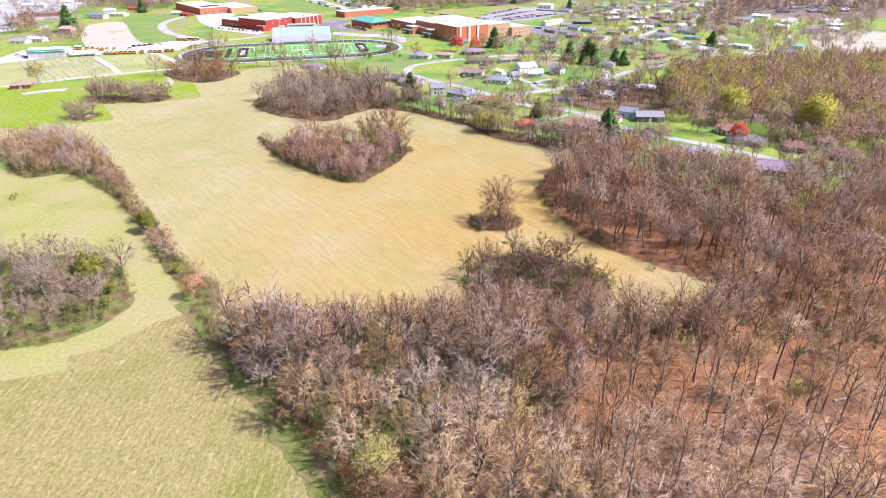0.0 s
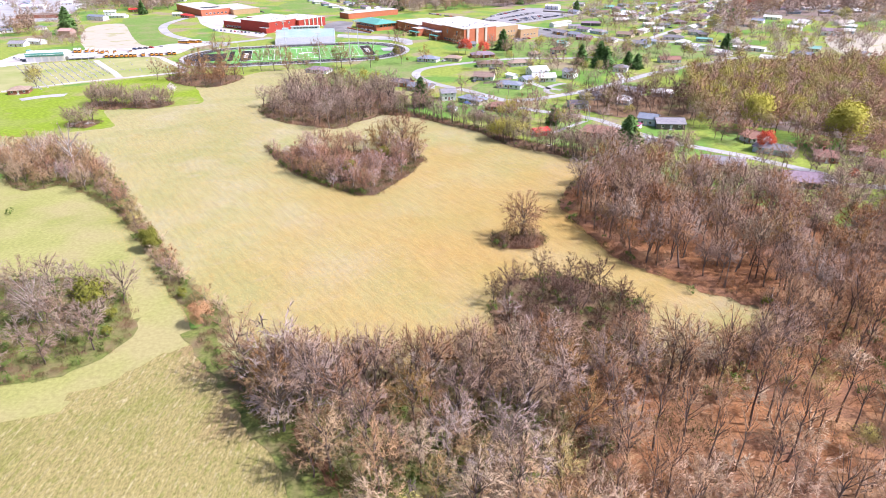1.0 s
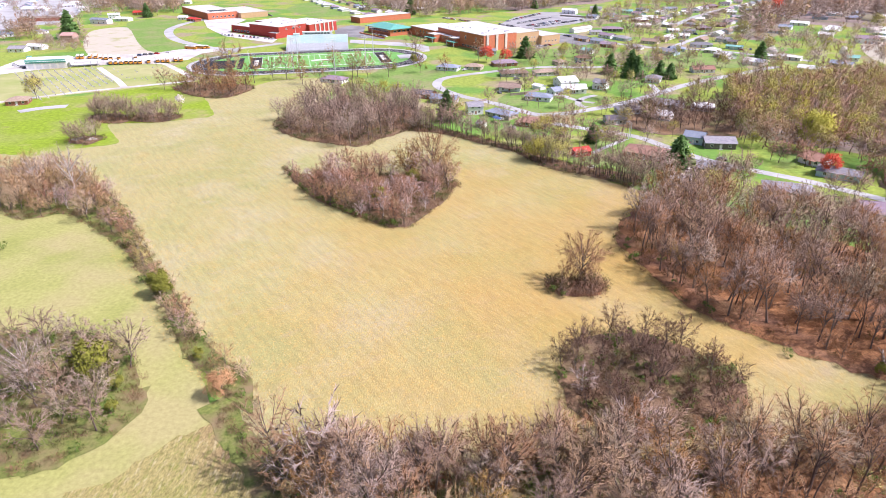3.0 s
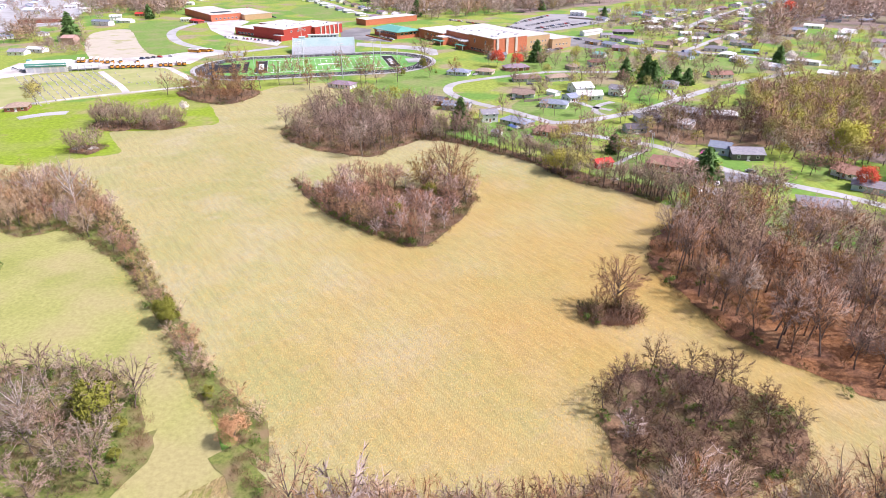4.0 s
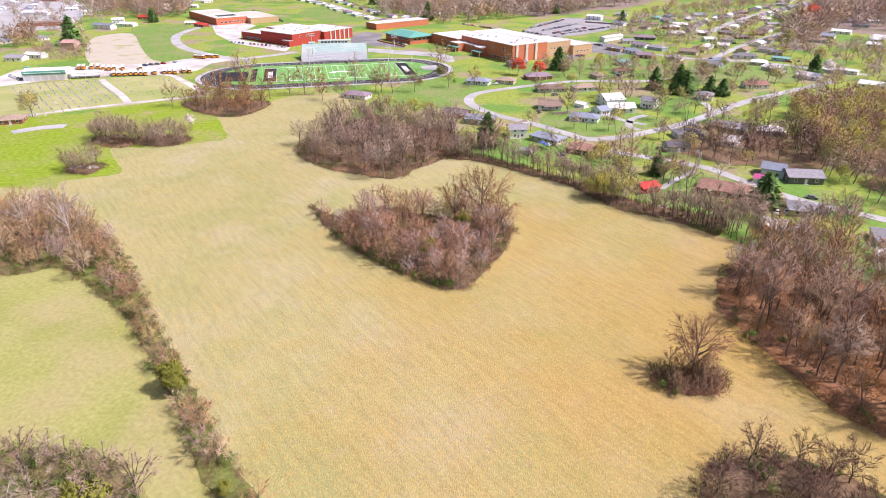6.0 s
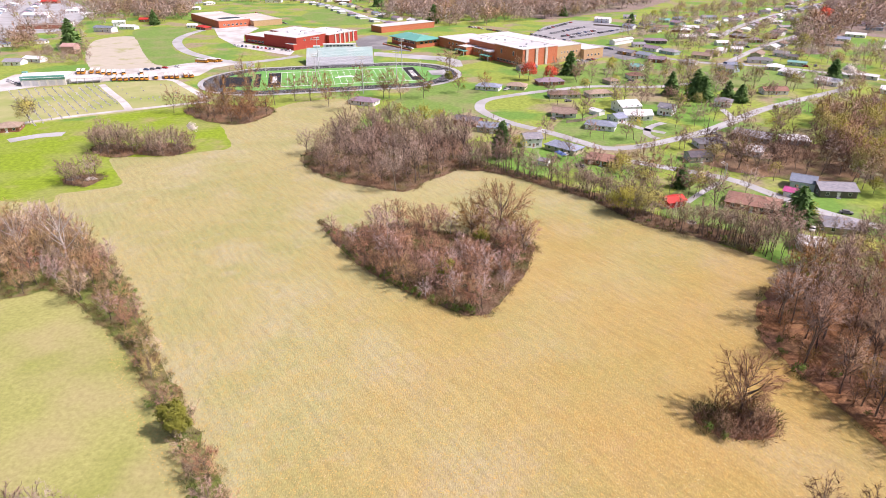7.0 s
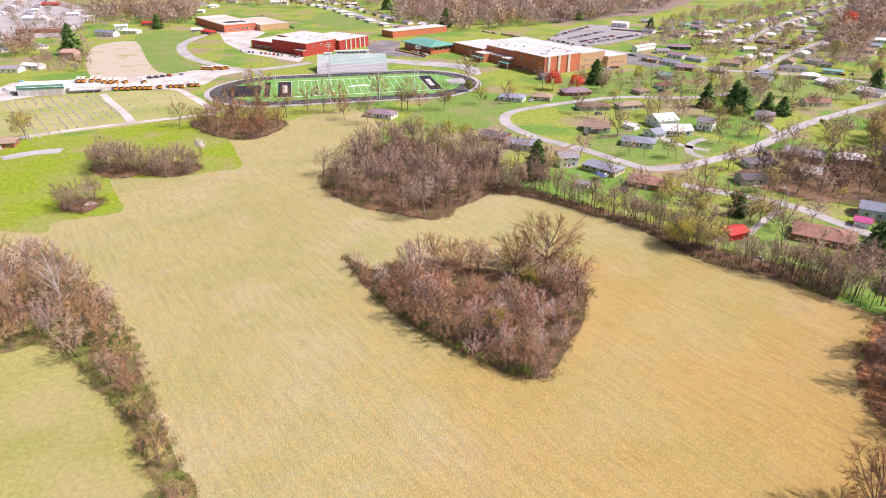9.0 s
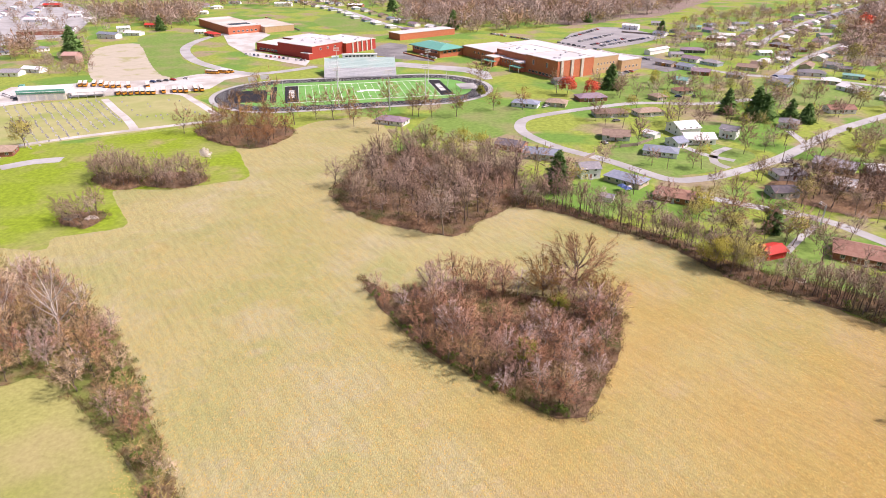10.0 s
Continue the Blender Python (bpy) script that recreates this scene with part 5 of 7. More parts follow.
# main school: long front along SU, depth along SV, from its near corner
SO, SU, SV = (10.4, 592.0), (-0.557, 0.8305), (0.8305, 0.557)
school = thing("school_building", place(*SO), "large orange brick school with white flat roofs and green canopies", "building")
q = lambda u0, u1, v0, v1: quad(SO, u0, u1, v0, v1, SU, SV)
A = q(0, 36, 0, 36)
wing(school, SO, A, 13.0, BRICK_ORANGE, ROOF_WHITE)
roof_units(school, SO, A, 13.0, 5, 1)
A = q(36, 80, 6, 42)
wing(school, SO, A, 11.0, BRICK_ORANGE, ROOF_WHITE)
roof_units(school, SO, A, 11.0, 5, 2)
A = q(80, 124, 2, 40)
wing(school, SO, A, 8.0, BRICK_ORANGE, ROOF_WHITE)
wing(school, SO, q(36, 46, -4, 5.99), 6.5, BRICK_ORANGE, ROOF_WHITE)
wing(school, SO, q(46, 68, 1, 5.99), 6.0, BRICK_ORANGE, ROOF_WHITE)
wing(school, SO, q(68, 80, -6, 5.99), 6.5, BRICK_ORANGE, ROOF_WHITE)
wing(school, SO, q(0, 30, 36.01, 62), 12.2, BRICK_TAN, ROOF_WHITE)
wing(school, SO, q(-4, 40, 62.01, 84), 8.2, BRICK_TAN, ROOF_WHITE)
wing(school, SO, q(30.01, 120, 42.01, 80), 7.2, BRICK_TAN, ROOF_WHITE)
for u0, u1, v in ((34, 46, -8), (66, 80, -10)):
    part("canopy", Geo().prism([(x - SO[0], y - SO[1]) for x, y in q(u0, u1, v, v + 5)], 3.6, 4.2), TEAL, school, "green metal entrance canopy")
    for u in (u0 + 0.6, u1 - 0.6):
        x, y = SU[0] * u + SV[0] * (v + 0.5), SU[1] * u + SV[1] * (v + 0.5)
        part("canopy_post", Geo().box(x, y, 0, 0.6, 0.6, 3.6), WHITE, school)
for v0 in (4, 14, 24):
    x, y = SV[0] * v0 - SU[0] * 0.35, SV[1] * v0 - SU[1] * 0.35
    part("pilaster", Geo().box(x, y, 0, 2.4, 0.9, 13.2, math.atan2(SV[1], SV[0])), STONE, school, "pale stone pilaster")
pt = lambda u, v: (SO[0] + SU[0] * u + SV[0] * v, SO[1] + SU[1] * u + SV[1] * v)
wall_windows(school, SO, pt(3, -0.02), pt(34, -0.02), 7, 1.2, 2.4, 1.4, glass=True)
wall_windows(school, SO, pt(2, -0.02), pt(36, -0.02), 2, 7.0, 1.6, 3.2)
wall_windows(school, SO, pt(46, 0.98), pt(68, 0.98), 6, 2.8, 0.9, 2.2)
wall_windows(school, SO, pt(36, -4.02), pt(46, -4.02), 2, 3.4, 2.0, 1.2)
wall_windows(school, SO, pt(68, -6.02), pt(80, -6.02), 2, 3.4, 2.0, 1.2)
wall_windows(school, SO, pt(84, 1.98), pt(110, 1.98), 4, 4.0, 1.8, 1.6)
wall_windows(school, SO, pt(-0.02, 38), pt(-0.02, 60), 6, 6.5, 1.0, 1.4)
wall_windows(school, SO, pt(-0.02, 38), pt(-0.02, 60), 6, 2.5, 1.0, 1.4)
wall_windows(school, SO, pt(-4.02, 64), pt(-4.02, 82), 4, 2.6, 1.4, 1.4)

# teal-roofed hall
HO = (-76.7, 680.7)
hall = thing("school_hall", place(*HO), "brick school hall with a low teal metal roof", "building")
HU, HV = (-0.628, 0.778), (0.778, 0.628)
hq = lambda u0, u1, v0, v1: [(x - HO[0], y - HO[1]) for x, y in quad(HO, u0, u1, v0, v1, HU, HV)]
part("wall", Geo().prism(hq(0, 40, 0, 26), 0, 6.2), BRICK_ORANGE, hall)
r = hq(-2, 43, -2, 28)
rt = hq(8, 33, 11, 15)
g = Geo()
g.add([(x, y, 6.2) for x, y in r] + [(x, y, 6.6) for x, y in r] + [(x, y, 9.6) for x, y in rt], [(3, 2, 1, 0)] + [(i, (i + 1) % 4, (i + 1) % 4 + 4, i + 4) for i in range(4)] + [(i + 4, (i + 1) % 4 + 4, (i + 1) % 4 + 8, i + 8) for i in range(4)] + [(8, 9, 10, 11)])
part("roof", g, TEAL, hall, "teal standing-seam hipped roof")
for i in range(4):
    x, y = hq(8 + 7 * i, 9, 12, 13)[0]
    part("roof_vent", Geo().tube((x, y, 8.6), (x, y, 10.1), 0.5, 0.5, 8), WHITE, hall)
hp = lambda u, v: (HO[0] + HU[0] * u + HV[0] * v, HO[1] + HU[1] * u + HV[1] * v)
wall_windows(hall, HO, hp(1, -0.02), hp(39, -0.02), 9, 3.3, 3.0, 1.7)
wall_windows(hall, HO, hp(-0.02, 2), hp(-0.02, 25), 4, 3.3, 3.4, 1.7)
part("retaining_wall", Geo().prism(hq(-8, 38, -12, -11.5), 0, 1.2), BRICK_ORANGE, hall)
WO = [(-118.6, 778.7)][0]
wing_b = thing("school_wing", place(*WO), "long low orange brick school wing with a white roof", "building")
wing(wing_b, WO, quad(WO, 0, 20, 0, 70, (-0.628, 0.778), (0.778, 0.628)), 6.0, BRICK_ORANGE, ROOF_WHITE)

# gymnasium
GO, GU, GV = (-186.0, 668.0), (-0.811, 0.585), (0.585, 0.811)
gym = thing("gymnasium", place(*GO), "red brick gymnasium with a white flat roof", "building")
gq = lambda u0, u1, v0, v1: quad(GO, u0, u1, v0, v1, GU, GV)
A = gq(0, 44, 4, 40)
wing(gym, GO, A, 10.3, BRICK_RED, ROOF_WHITE)
roof_units(gym, GO, A, 10.3, 4, 3)
wing(gym, GO, gq(0, 10, 0, 3.99), 5.0, BRICK_RED, ROOF_WHITE)
wing(gym, GO, gq(44.01, 76, 6, 34), 6.8, BRICK_RED, ROOF_WHITE)
A = gq(-4, 40, 40.01, 78)
wing(gym, GO, A, 9.0, BRICK_RED, ROOF_WHITE)
roof_units(gym, GO, A, 9.0, 5, 4)
wing(gym, GO, gq(40.01, 80, 40, 74), 7.0, BRICK_RED, ROOF_WHITE)
for v0 in (48, 54, 60, 66, 72):
    x, y = GV[0] * v0 - GU[0] * 4.35, GV[1] * v0 - GU[1] * 4.35
    part("pilaster", Geo().box(x, y, 0, 1.4, 0.8, 9.6, math.atan2(GV[1], GV[0])), STONE, gym)
gp = lambda u, v: (GO[0] + GU[0] * u + GV[0] * v, GO[1] + GU[1] * u + GV[1] * v)
wall_windows(gym, GO, gp(46, 5.98), gp(74, 5.98), 5, 1.2, 3.6, 1.6)
wall_windows(gym, GO, gp(-0.02, 8), gp(-0.02, 36), 3, 6.6, 1.8, 1.6)

# third school building
TO = (-302.0, 814.0)
third = thing("school_annexe", place(*TO), "brick school annexe with a wide pale roof and dark skylight", "building")
TU, TV = (-0.62, 0.785), (0.785, 0.62)
tq = lambda u0, u1, v0, v1: quad(TO, u0, u1, v0, v1, TU, TV)
ROOF_TAN = mat("tan_gravel_roof", (0.55, 0.48, 0.41), (0.66, 0.6, 0.53), 0.1, 0.9, c=(0.7, 0.68, 0.66), scale2=0.03)
wing(third, TO, tq(0, 95, 0, 36), 7.5, BRICK_ORANGE, ROOF_TAN)
wing(third, TO, tq(-10, 60, 36.01, 70), 6.0, BRICK_TAN, ROOF_TAN)
part("skylight", Geo().prism([(x - TO[0], y - TO[1]) for x, y in tq(14, 26, 8, 30)], 7.0, 8.0), GLASS, third)
wall_windows(third, TO, (TO[0] + TV[0] * 2, TO[1] + TV[1] * 2), (TO[0] + TV[0] * 34, TO[1] + TV[1] * 34), 6, 2.0, 2.2, 1.6)

# ---- stadium ----
TURF = mat("football_turf", (0.13, 0.36, 0.08), (0.17, 0.42, 0.1), 0.08, 0.9, c=(0.2, 0.45, 0.13), scale2=0.12)
TRACK = mat("dark_running_track", (0.03, 0.03, 0.035), (0.05, 0.05, 0.055), 0.2, 0.9, c=(0.07, 0.07, 0.075), scale2=0.05)
LINE = mat("white_field_paint", (0.75, 0.77, 0.75), (0.82, 0.83, 0.82), 0.5, 0.8)
BLACK_TURF = mat("black_turf", (0.02, 0.02, 0.025), (0.035, 0.035, 0.04), 0.3, 0.9)
FX, FY, FT = -122.5, 555.3, radians(13.5)
TRACK_X = -8.0
stadium = tagged(thing("football_field", place(FX, FY, FT), "green football field with white yard lines and black end zones", "sports field"), kind="structure")


def flat(name, x0, x1, y0, y1, z, material, label=""):
    part(name, Geo().box((x0 + x1) / 2, (y0 + y1) / 2, z, x1 - x0, y1 - y0, 0.012), material, stadium, label)


def oval(r, half, n=24):
    return [(TRACK_X + half + r * math.cos(a), r * math.sin(a)) for a in np.linspace(-math.pi / 2, math.pi / 2, n)] + [(TRACK_X - half + r * math.cos(a), r * math.sin(a)) for a in np.linspace(math.pi / 2, 1.5 * math.pi, n)]


def ring(r0, r1, half, z):
    a, b = oval(r0, half), oval(r1, half)
    n = len(a)
    return Geo().add([(*p, z) for p in a] + [(*p, z) for p in b], [(i, i + n, (i + 1) % n + n, (i + 1) % n) for i in range(n)])


HALF = 46.0
part("apron", Geo().add([(*p, 0.13) for p in oval(48.5, HALF)], [tuple(range(48))]), CONCRETE, stadium)
part("running_track", ring(34.0, 45.0, HALF, 0.16), TRACK, stadium, "dark oval running track")
part("infield", Geo().add([(*p, 0.145) for p in oval(34.0, HALF)], [tuple(range(48))]), TURF, stadium)
for i in range(1, 8):
    r = 34.0 + 11.0 * i / 8
    part("lane_line", ring(r - 0.05, r + 0.05, HALF, 0.172), LINE, stadium)
for x in (-50.3, 50.3):
    flat("end_zone", x - 4.4, x + 4.4, -24.2, 24.2, 0.15, BLACK_TURF, "black painted end zone")
    for k in range(5):
        flat("end_zone_mark", x - 1.8, x + 1.8, -11 + 4.6 * k, -7.6 + 4.6 * k, 0.165, LINE)
for k in range(-10, 11):
    flat("yard_line", k * 4.572 - 0.12, k * 4.572 + 0.12, -24.3, 24.3, 0.166, LINE)
    for y in (-15, 15):
        if k % 2 == 0 and abs(k) < 10:
            flat("yard_number", k * 4.572 - 0.9, k * 4.572 + 0.9, y - 0.5, y + 0.5, 0.168, LINE)
for y in (-24.6, 24.6):
    flat("side_line", -55, 55, y - 0.6, y + 0.6, 0.17, LINE)
flat("field_emblem", -5, 5, -1.6, 2.6, 0.18, LINE, "plain white emblem shape at mid field")
flat("field_emblem", -7.5, -3, -4, 0, 0.184, LINE)
flat("field_emblem", 3, 8, -2.8, 1, 0.188, LINE)
flat("high_jump_area", -92, -66, -18, 16, 0.152, BLACK_TURF, "black surfaced area inside the track bend")
flat("pole_vault_run", -64, -60, -22, 24, 0.155, BLACK_TURF)
flat("throwing_area", 63, 76, -10, 8, 0.152, CONCRETE)
for x in (-55.5, 55.5):
    post = thing("goal_post", place(*(stadium.matrix_world @ Vector((x, 0, 0.15))).to_2d(), FT, 0.15), "white football goal post", "goal post", "goal posts")
    part("stem", Geo().tube((0, 0, 0), (0, 0, 3.1), 0.12, 0.12), WHITE, post)
    part("crossbar", Geo().tube((0, -3.5, 3.1), (0, 3.5, 3.1), 0.1, 0.1), WHITE, post)
    for y in (-3.5, 3.5):
        part("upright", Geo().tube((0, y, 3.1), (0, y, 9.5), 0.08, 0.08), WHITE, post)
for x, y in [(-146.7, 581.3), (-81.7, 519.3), (-82.2, 575), (-134.2, 509.7), (-102.3, 502.1)]:
    pole = thing("floodlight", place(x, y, FT), "tall grey stadium floodlight mast", "floodlight", "stadium floodlights")
    part("mast", Geo().tube((0, 0, 0), (0, 0, 24), 0.3, 0.16, 8), STEEL, pole)
    for k in range(2):
        part("crossarm", Geo().box(0, 0, 22 + 1.4 * k, 4.2, 0.2, 0.2), STEEL, pole)
        for j in range(5):
            part("lamp_head", Geo().box(-1.8 + 0.9 * j, -0.25, 21.9 + 1.4 * k, 0.6, 0.5, 0.55), WHITE, pole)
BO, BE = [(-159.4, 594.7), (-107.1, 595.7)]
bang = math.atan2(BE[1] - BO[1], BE[0] - BO[0]) + radians(7)
stand = thing("grandstand", place(BO[0], BO[1], bang), "grey metal grandstand with a press box on top", "grandstand")
for i in range(24):
    part("tier", Geo().box(26.5, 0.5 + 0.9 * i, 0, 53, 0.9, 1.0 + 0.42 * i), STEEL if i < 11 else PALE_TEAL, stand)
for j in range(5):
    part("aisle", Geo().box(4 + 11.2 * j, 10.5, 5.6, 0.4, 0.3, 0.9), WHITE, stand)
part("press_box", Geo().box(26.5, 23.2, 9.4, 26, 3.0, 3.6).box(26.5, 23.0, 13.0, 27, 3.8, 0.3), WHITE, stand, "white press box")
for j in range(8):
    part("press_window", Geo().box(16.6 + 2.8 * j, 21.65, 11.2, 1.9, 0.1, 1.1), GLASS, stand)
part("stair_tower", Geo().box(8, 22.6, 0, 5, 4, 11.5).box(8, 22.6, 11.5, 5.6, 4.6, 0.4), PALE_TEAL, stand)
for i in range(2):
    part("rail", Geo().tube((0.1 + 52.8 * i, 0.3, 2.2), (0.1 + 52.8 * i, 21, 11.6), 0.08, 0.08), STEEL, stand)
for x, y in [(-205.6, 572.6), (-198.4, 578.4)]:
    s = thing("score_board", place(x, y, FT), "plain white field sign board on posts", "sign", "field sign boards")
    part("board", Geo().box(0, 0, 2.4, 6, 0.4, 3.0), WHITE, s)
    for k in (-2.2, 2.2):
        part("post", Geo().box(k, 0, 0, 0.3, 0.3, 2.4), STEEL, s)

# ---- houses ----
ROOFS = {
    "grey": mat("grey_shingle", (0.22, 0.22, 0.25), (0.36, 0.35, 0.38), 0.8, 0.9, 0.02, rand=0.25, stretch=(1, 1, 4)),
    "dark": mat("dark_shingle", (0.11, 0.1, 0.12), (0.2, 0.18, 0.2), 0.8, 0.9, 0.02, rand=0.25),
    "brown": mat("brown_shingle", (0.26, 0.19, 0.15), (0.37, 0.28, 0.23), 0.8, 0.9, 0.02, rand=0.25),
    "redbrown": mat("red_brown_shingle", (0.27, 0.14, 0.11), (0.37, 0.21, 0.17), 0.8, 0.9, 0.02, rand=0.2),
    "white": mat("white_metal_roof", (0.77, 0.78, 0.8), (0.85, 0.86, 0.88), 0.3, 0.5),
    "blue": mat("blue_grey_shingle", (0.22, 0.26, 0.34), (0.32, 0.36, 0.45), 0.8, 0.9, 0.02, rand=0.15),
    "teal": mat("teal_house_roof", (0.2, 0.45, 0.42), (0.28, 0.52, 0.48), 0.4, 0.6),
    "red": mat("red_metal_roof", (0.6, 0.05, 0.04), (0.7, 0.08, 0.06), 0.5, 0.5),
    "purple": mat("mauve_shingle", (0.25, 0.19, 0.24), (0.36, 0.28, 0.34), 0.8, 0.9, 0.02),
    "magenta": mat("magenta_canvas", (0.5, 0.08, 0.25), (0.6, 0.13, 0.32), 0.5, 0.7),
    "pink": mat("faded_pink_metal", (0.5, 0.3, 0.27), (0.58, 0.38, 0.34), 0.3, 0.7),
}
WALLS = {
    "white": mat("white_siding", (0.8, 0.81, 0.83), (0.87, 0.88, 0.9), 0.6, 0.7, rand=0.06),
    "brick": mat("house_brick", (0.3, 0.12, 0.08), (0.44, 0.2, 0.14), 1.5, 0.9, rand=0.15),
    "tan": mat("tan_siding", (0.48, 0.4, 0.3), (0.58, 0.5, 0.4), 0.6, 0.8, rand=0.12),
    "grey": mat("grey_siding", (0.38, 0.4, 0.42), (0.48, 0.5, 0.52), 0.6, 0.8, rand=0.12),
    "dark": mat("dark_siding", (0.14, 0.12, 0.12), (0.22, 0.2, 0.19), 0.6, 0.8),
    "blue": mat("pale_blue_siding", (0.42, 0.54, 0.62), (0.5, 0.62, 0.7), 0.6, 0.7),
    "red": mat("red_barn_paint", (0.55, 0.04, 0.03), (0.66, 0.06, 0.05), 0.6, 0.7),
    "pink": mat("faded_pink_boards", (0.5, 0.32, 0.28), (0.6, 0.4, 0.35), 0.6, 0.8),
    "teal": mat("pale_teal_siding", (0.4, 0.56, 0.54), (0.5, 0.64, 0.62), 0.6, 0.7),
}
WORDS = {"grey": "grey shingled", "dark": "dark shingled", "brown": "brown shingled", "redbrown": "red-brown shingled", "white": "white metal", "blue": "blue-grey shingled", "teal": "teal", "red": "red metal",
         "purple": "mauve shingled", "magenta": "magenta", "pink": "faded pink"}
FOOTPRINTS = []


def house(ab, d, h, roof, wall, kind="gable", chimney=False, porch=0.0, name="house", windows=True, category="house", detail=2):
    """A house whose front wall runs from a to b: walls, pitched roof with eaves, windows, door, chimney, porch."""
    a, b = ab
    w = math.hypot(b[0] - a[0], b[1] - a[1])
    ang = math.atan2(b[1] - a[1], b[0] - a[0])
    FOOTPRINTS.append(((a[0] + b[0]) / 2 - math.sin(ang) * d / 2, (a[1] + b[1]) / 2 + math.cos(ang) * d / 2, max(w, d) * 0.6))
    ob = thing(name, place(a[0], a[1], ang), f"{'two-storey' if h > 4 else 'low'} {wall} {name.replace('_', ' ')} with a {WORDS[roof]} {kind} roof", category)
    R, Wm = ROOFS[roof], WALLS[wall]
    e, p = 0.55, 0.36
    g = Geo().box(w / 2, d / 2, 0, w, d, h)
    if kind == "gable":
        g.add([(0, 0, h), (0, d, h), (0, d / 2, h + p * d / 2), (w, 0, h), (w, d, h), (w, d / 2, h + p * d / 2)], [(0, 2, 1), (3, 4, 5), (0, 3, 5, 2), (1, 2, 5, 4)])
    part("wall", g, Wm, ob)
    z0, z1, k = h - p * e, h + p * d / 2, 0.16
    rg = Geo()
    if kind == "gable":
        for s in (0, 1):
            y0, y1 = (-e, d / 2) if s == 0 else (d + e, d / 2)
            vs = [(-e, y0, z0), (w + e, y0, z0), (w + e, y1, z1), (-e, y1, z1)]
            vs += [(x, y, z + k) for x, y, z in vs]
            rg.add(vs, [(3, 2, 1, 0), (4, 5, 6, 7), (0, 1, 5, 4), (1, 2, 6, 5), (2, 3, 7, 6), (3, 0, 4, 7)])
        part("ridge_cap", Geo().box(w / 2, d / 2, z1 + k - 0.03, w + 2 * e, 0.3, 0.08), R, ob)
    else:
        m = min(d, w) / 2
        vs = [(-e, -e, z0), (w + e, -e, z0), (w + e, d + e, z0), (-e, d + e, z0), (m, d / 2, z1), (w - m, d / 2, z1)]
        lo = [(x, y, z - 0.18) for x, y, z in vs[:4]]
        rg.add(vs + lo, [(0, 1, 5, 4), (1, 2, 5), (2, 3, 4, 5), (3, 0, 4), (0, 6, 7, 1), (1, 7, 8, 2), (2, 8, 9, 3), (3, 9, 6, 0), (9, 8, 7, 6)])
    part("roof", rg, R, ob)
    if windows:
        n = max(2, int(w / 3.6)) if detail > 1 else 3
        for fl in range(2 if h > 4 else 1):
            z = 0.95 + 2.6 * fl
            wall_windows(ob, (a[0], a[1]), (a[0], a[1] - 0.0), (a[0] + w, a[1] - 0.0), n, z, 1.1, 1.15)
            if detail > 1:
                wall_windows(ob, (0, 0), (w, 0), (w, d), 2, z, 1.0, 1.1)
                wall_windows(ob, (0, 0), (0, d), (0, 0), 2, z, 1.0, 1.1)
        part("door", Geo().box(w * 0.5, -0.03, 0.05, 0.95, 0.1, 2.05), WHITE if wall != "white" else ROOFS["redbrown"], ob)
        if detail > 1:
            part("step", Geo().box(w * 0.5, -0.6, 0, 1.6, 1.2, 0.25), CONCRETE, ob)
    if chimney:
        part("chimney", Geo().box(w * 0.3, d * 0.5, h, 0.9, 0.7, p * d / 2 + 1.0).box(w * 0.3, d * 0.5, h + p * d / 2 + 1.0, 1.05, 0.85, 0.15), WALLS["brick"], ob, "brick chimney")
    if porch:
        part("porch_roof", Geo().box(w * 0.5, -porch / 2, h - 0.25, w * 0.5, porch, 0.16), R, ob)
        for i in range(3):
            part("porch_post", Geo().box(w * (0.28 + 0.22 * i), -porch + 0.15, 0, 0.14, 0.14, h - 0.25), WHITE, ob)
    return ob


def street(rows):
    """The houses of one street: front wall, depth, height, roof, wall, roof shape, chimney, porch."""
    for ab, d, h, r, w, kind, ch, po in rows:
        house(ab, d, h, r, w, kind, ch, po, detail=2 if ab[0][1] < 520 else 1)


street([
    ([(26.7, 419.9), (41.1, 414.3)], 9, 2.9, "blue", "white", "hip", False, 0), ([(46.5, 430), (52.2, 432.8)], 9, 3.0, "blue", "white", "gable", False, 0),
    ([(52.3, 436.5), (67.6, 436.8)], 10, 3.2, "white", "white", "gable", False, 2), ([(53.8, 450.2), (65.5, 453.5)], 13, 4.2, "white", "white", "gable", False, 0),
    ([(74.1, 450.6), (80.7, 445.7)], 8, 4.6, "grey", "white", "gable", False, 2), ([(113.7, 469.5), (122.1, 465.2)], 9, 3.4, "grey", "white", "hip", False, 0),
    ([(157.4, 499.1), (172.7, 499.4)], 9, 2.8, "redbrown", "white", "gable", True, 0), ([(12.7, 444.5), (25.9, 441.8)], 10, 2.7, "brown", "white", "gable", False, 3),
    ([(17.8, 487.6), (37, 489.2)], 9, 2.7, "brown", "grey", "hip", False, 0), ([(0.7, 385), (12.8, 374)], 9, 2.8, "blue", "tan", "hip", False, 0),
])
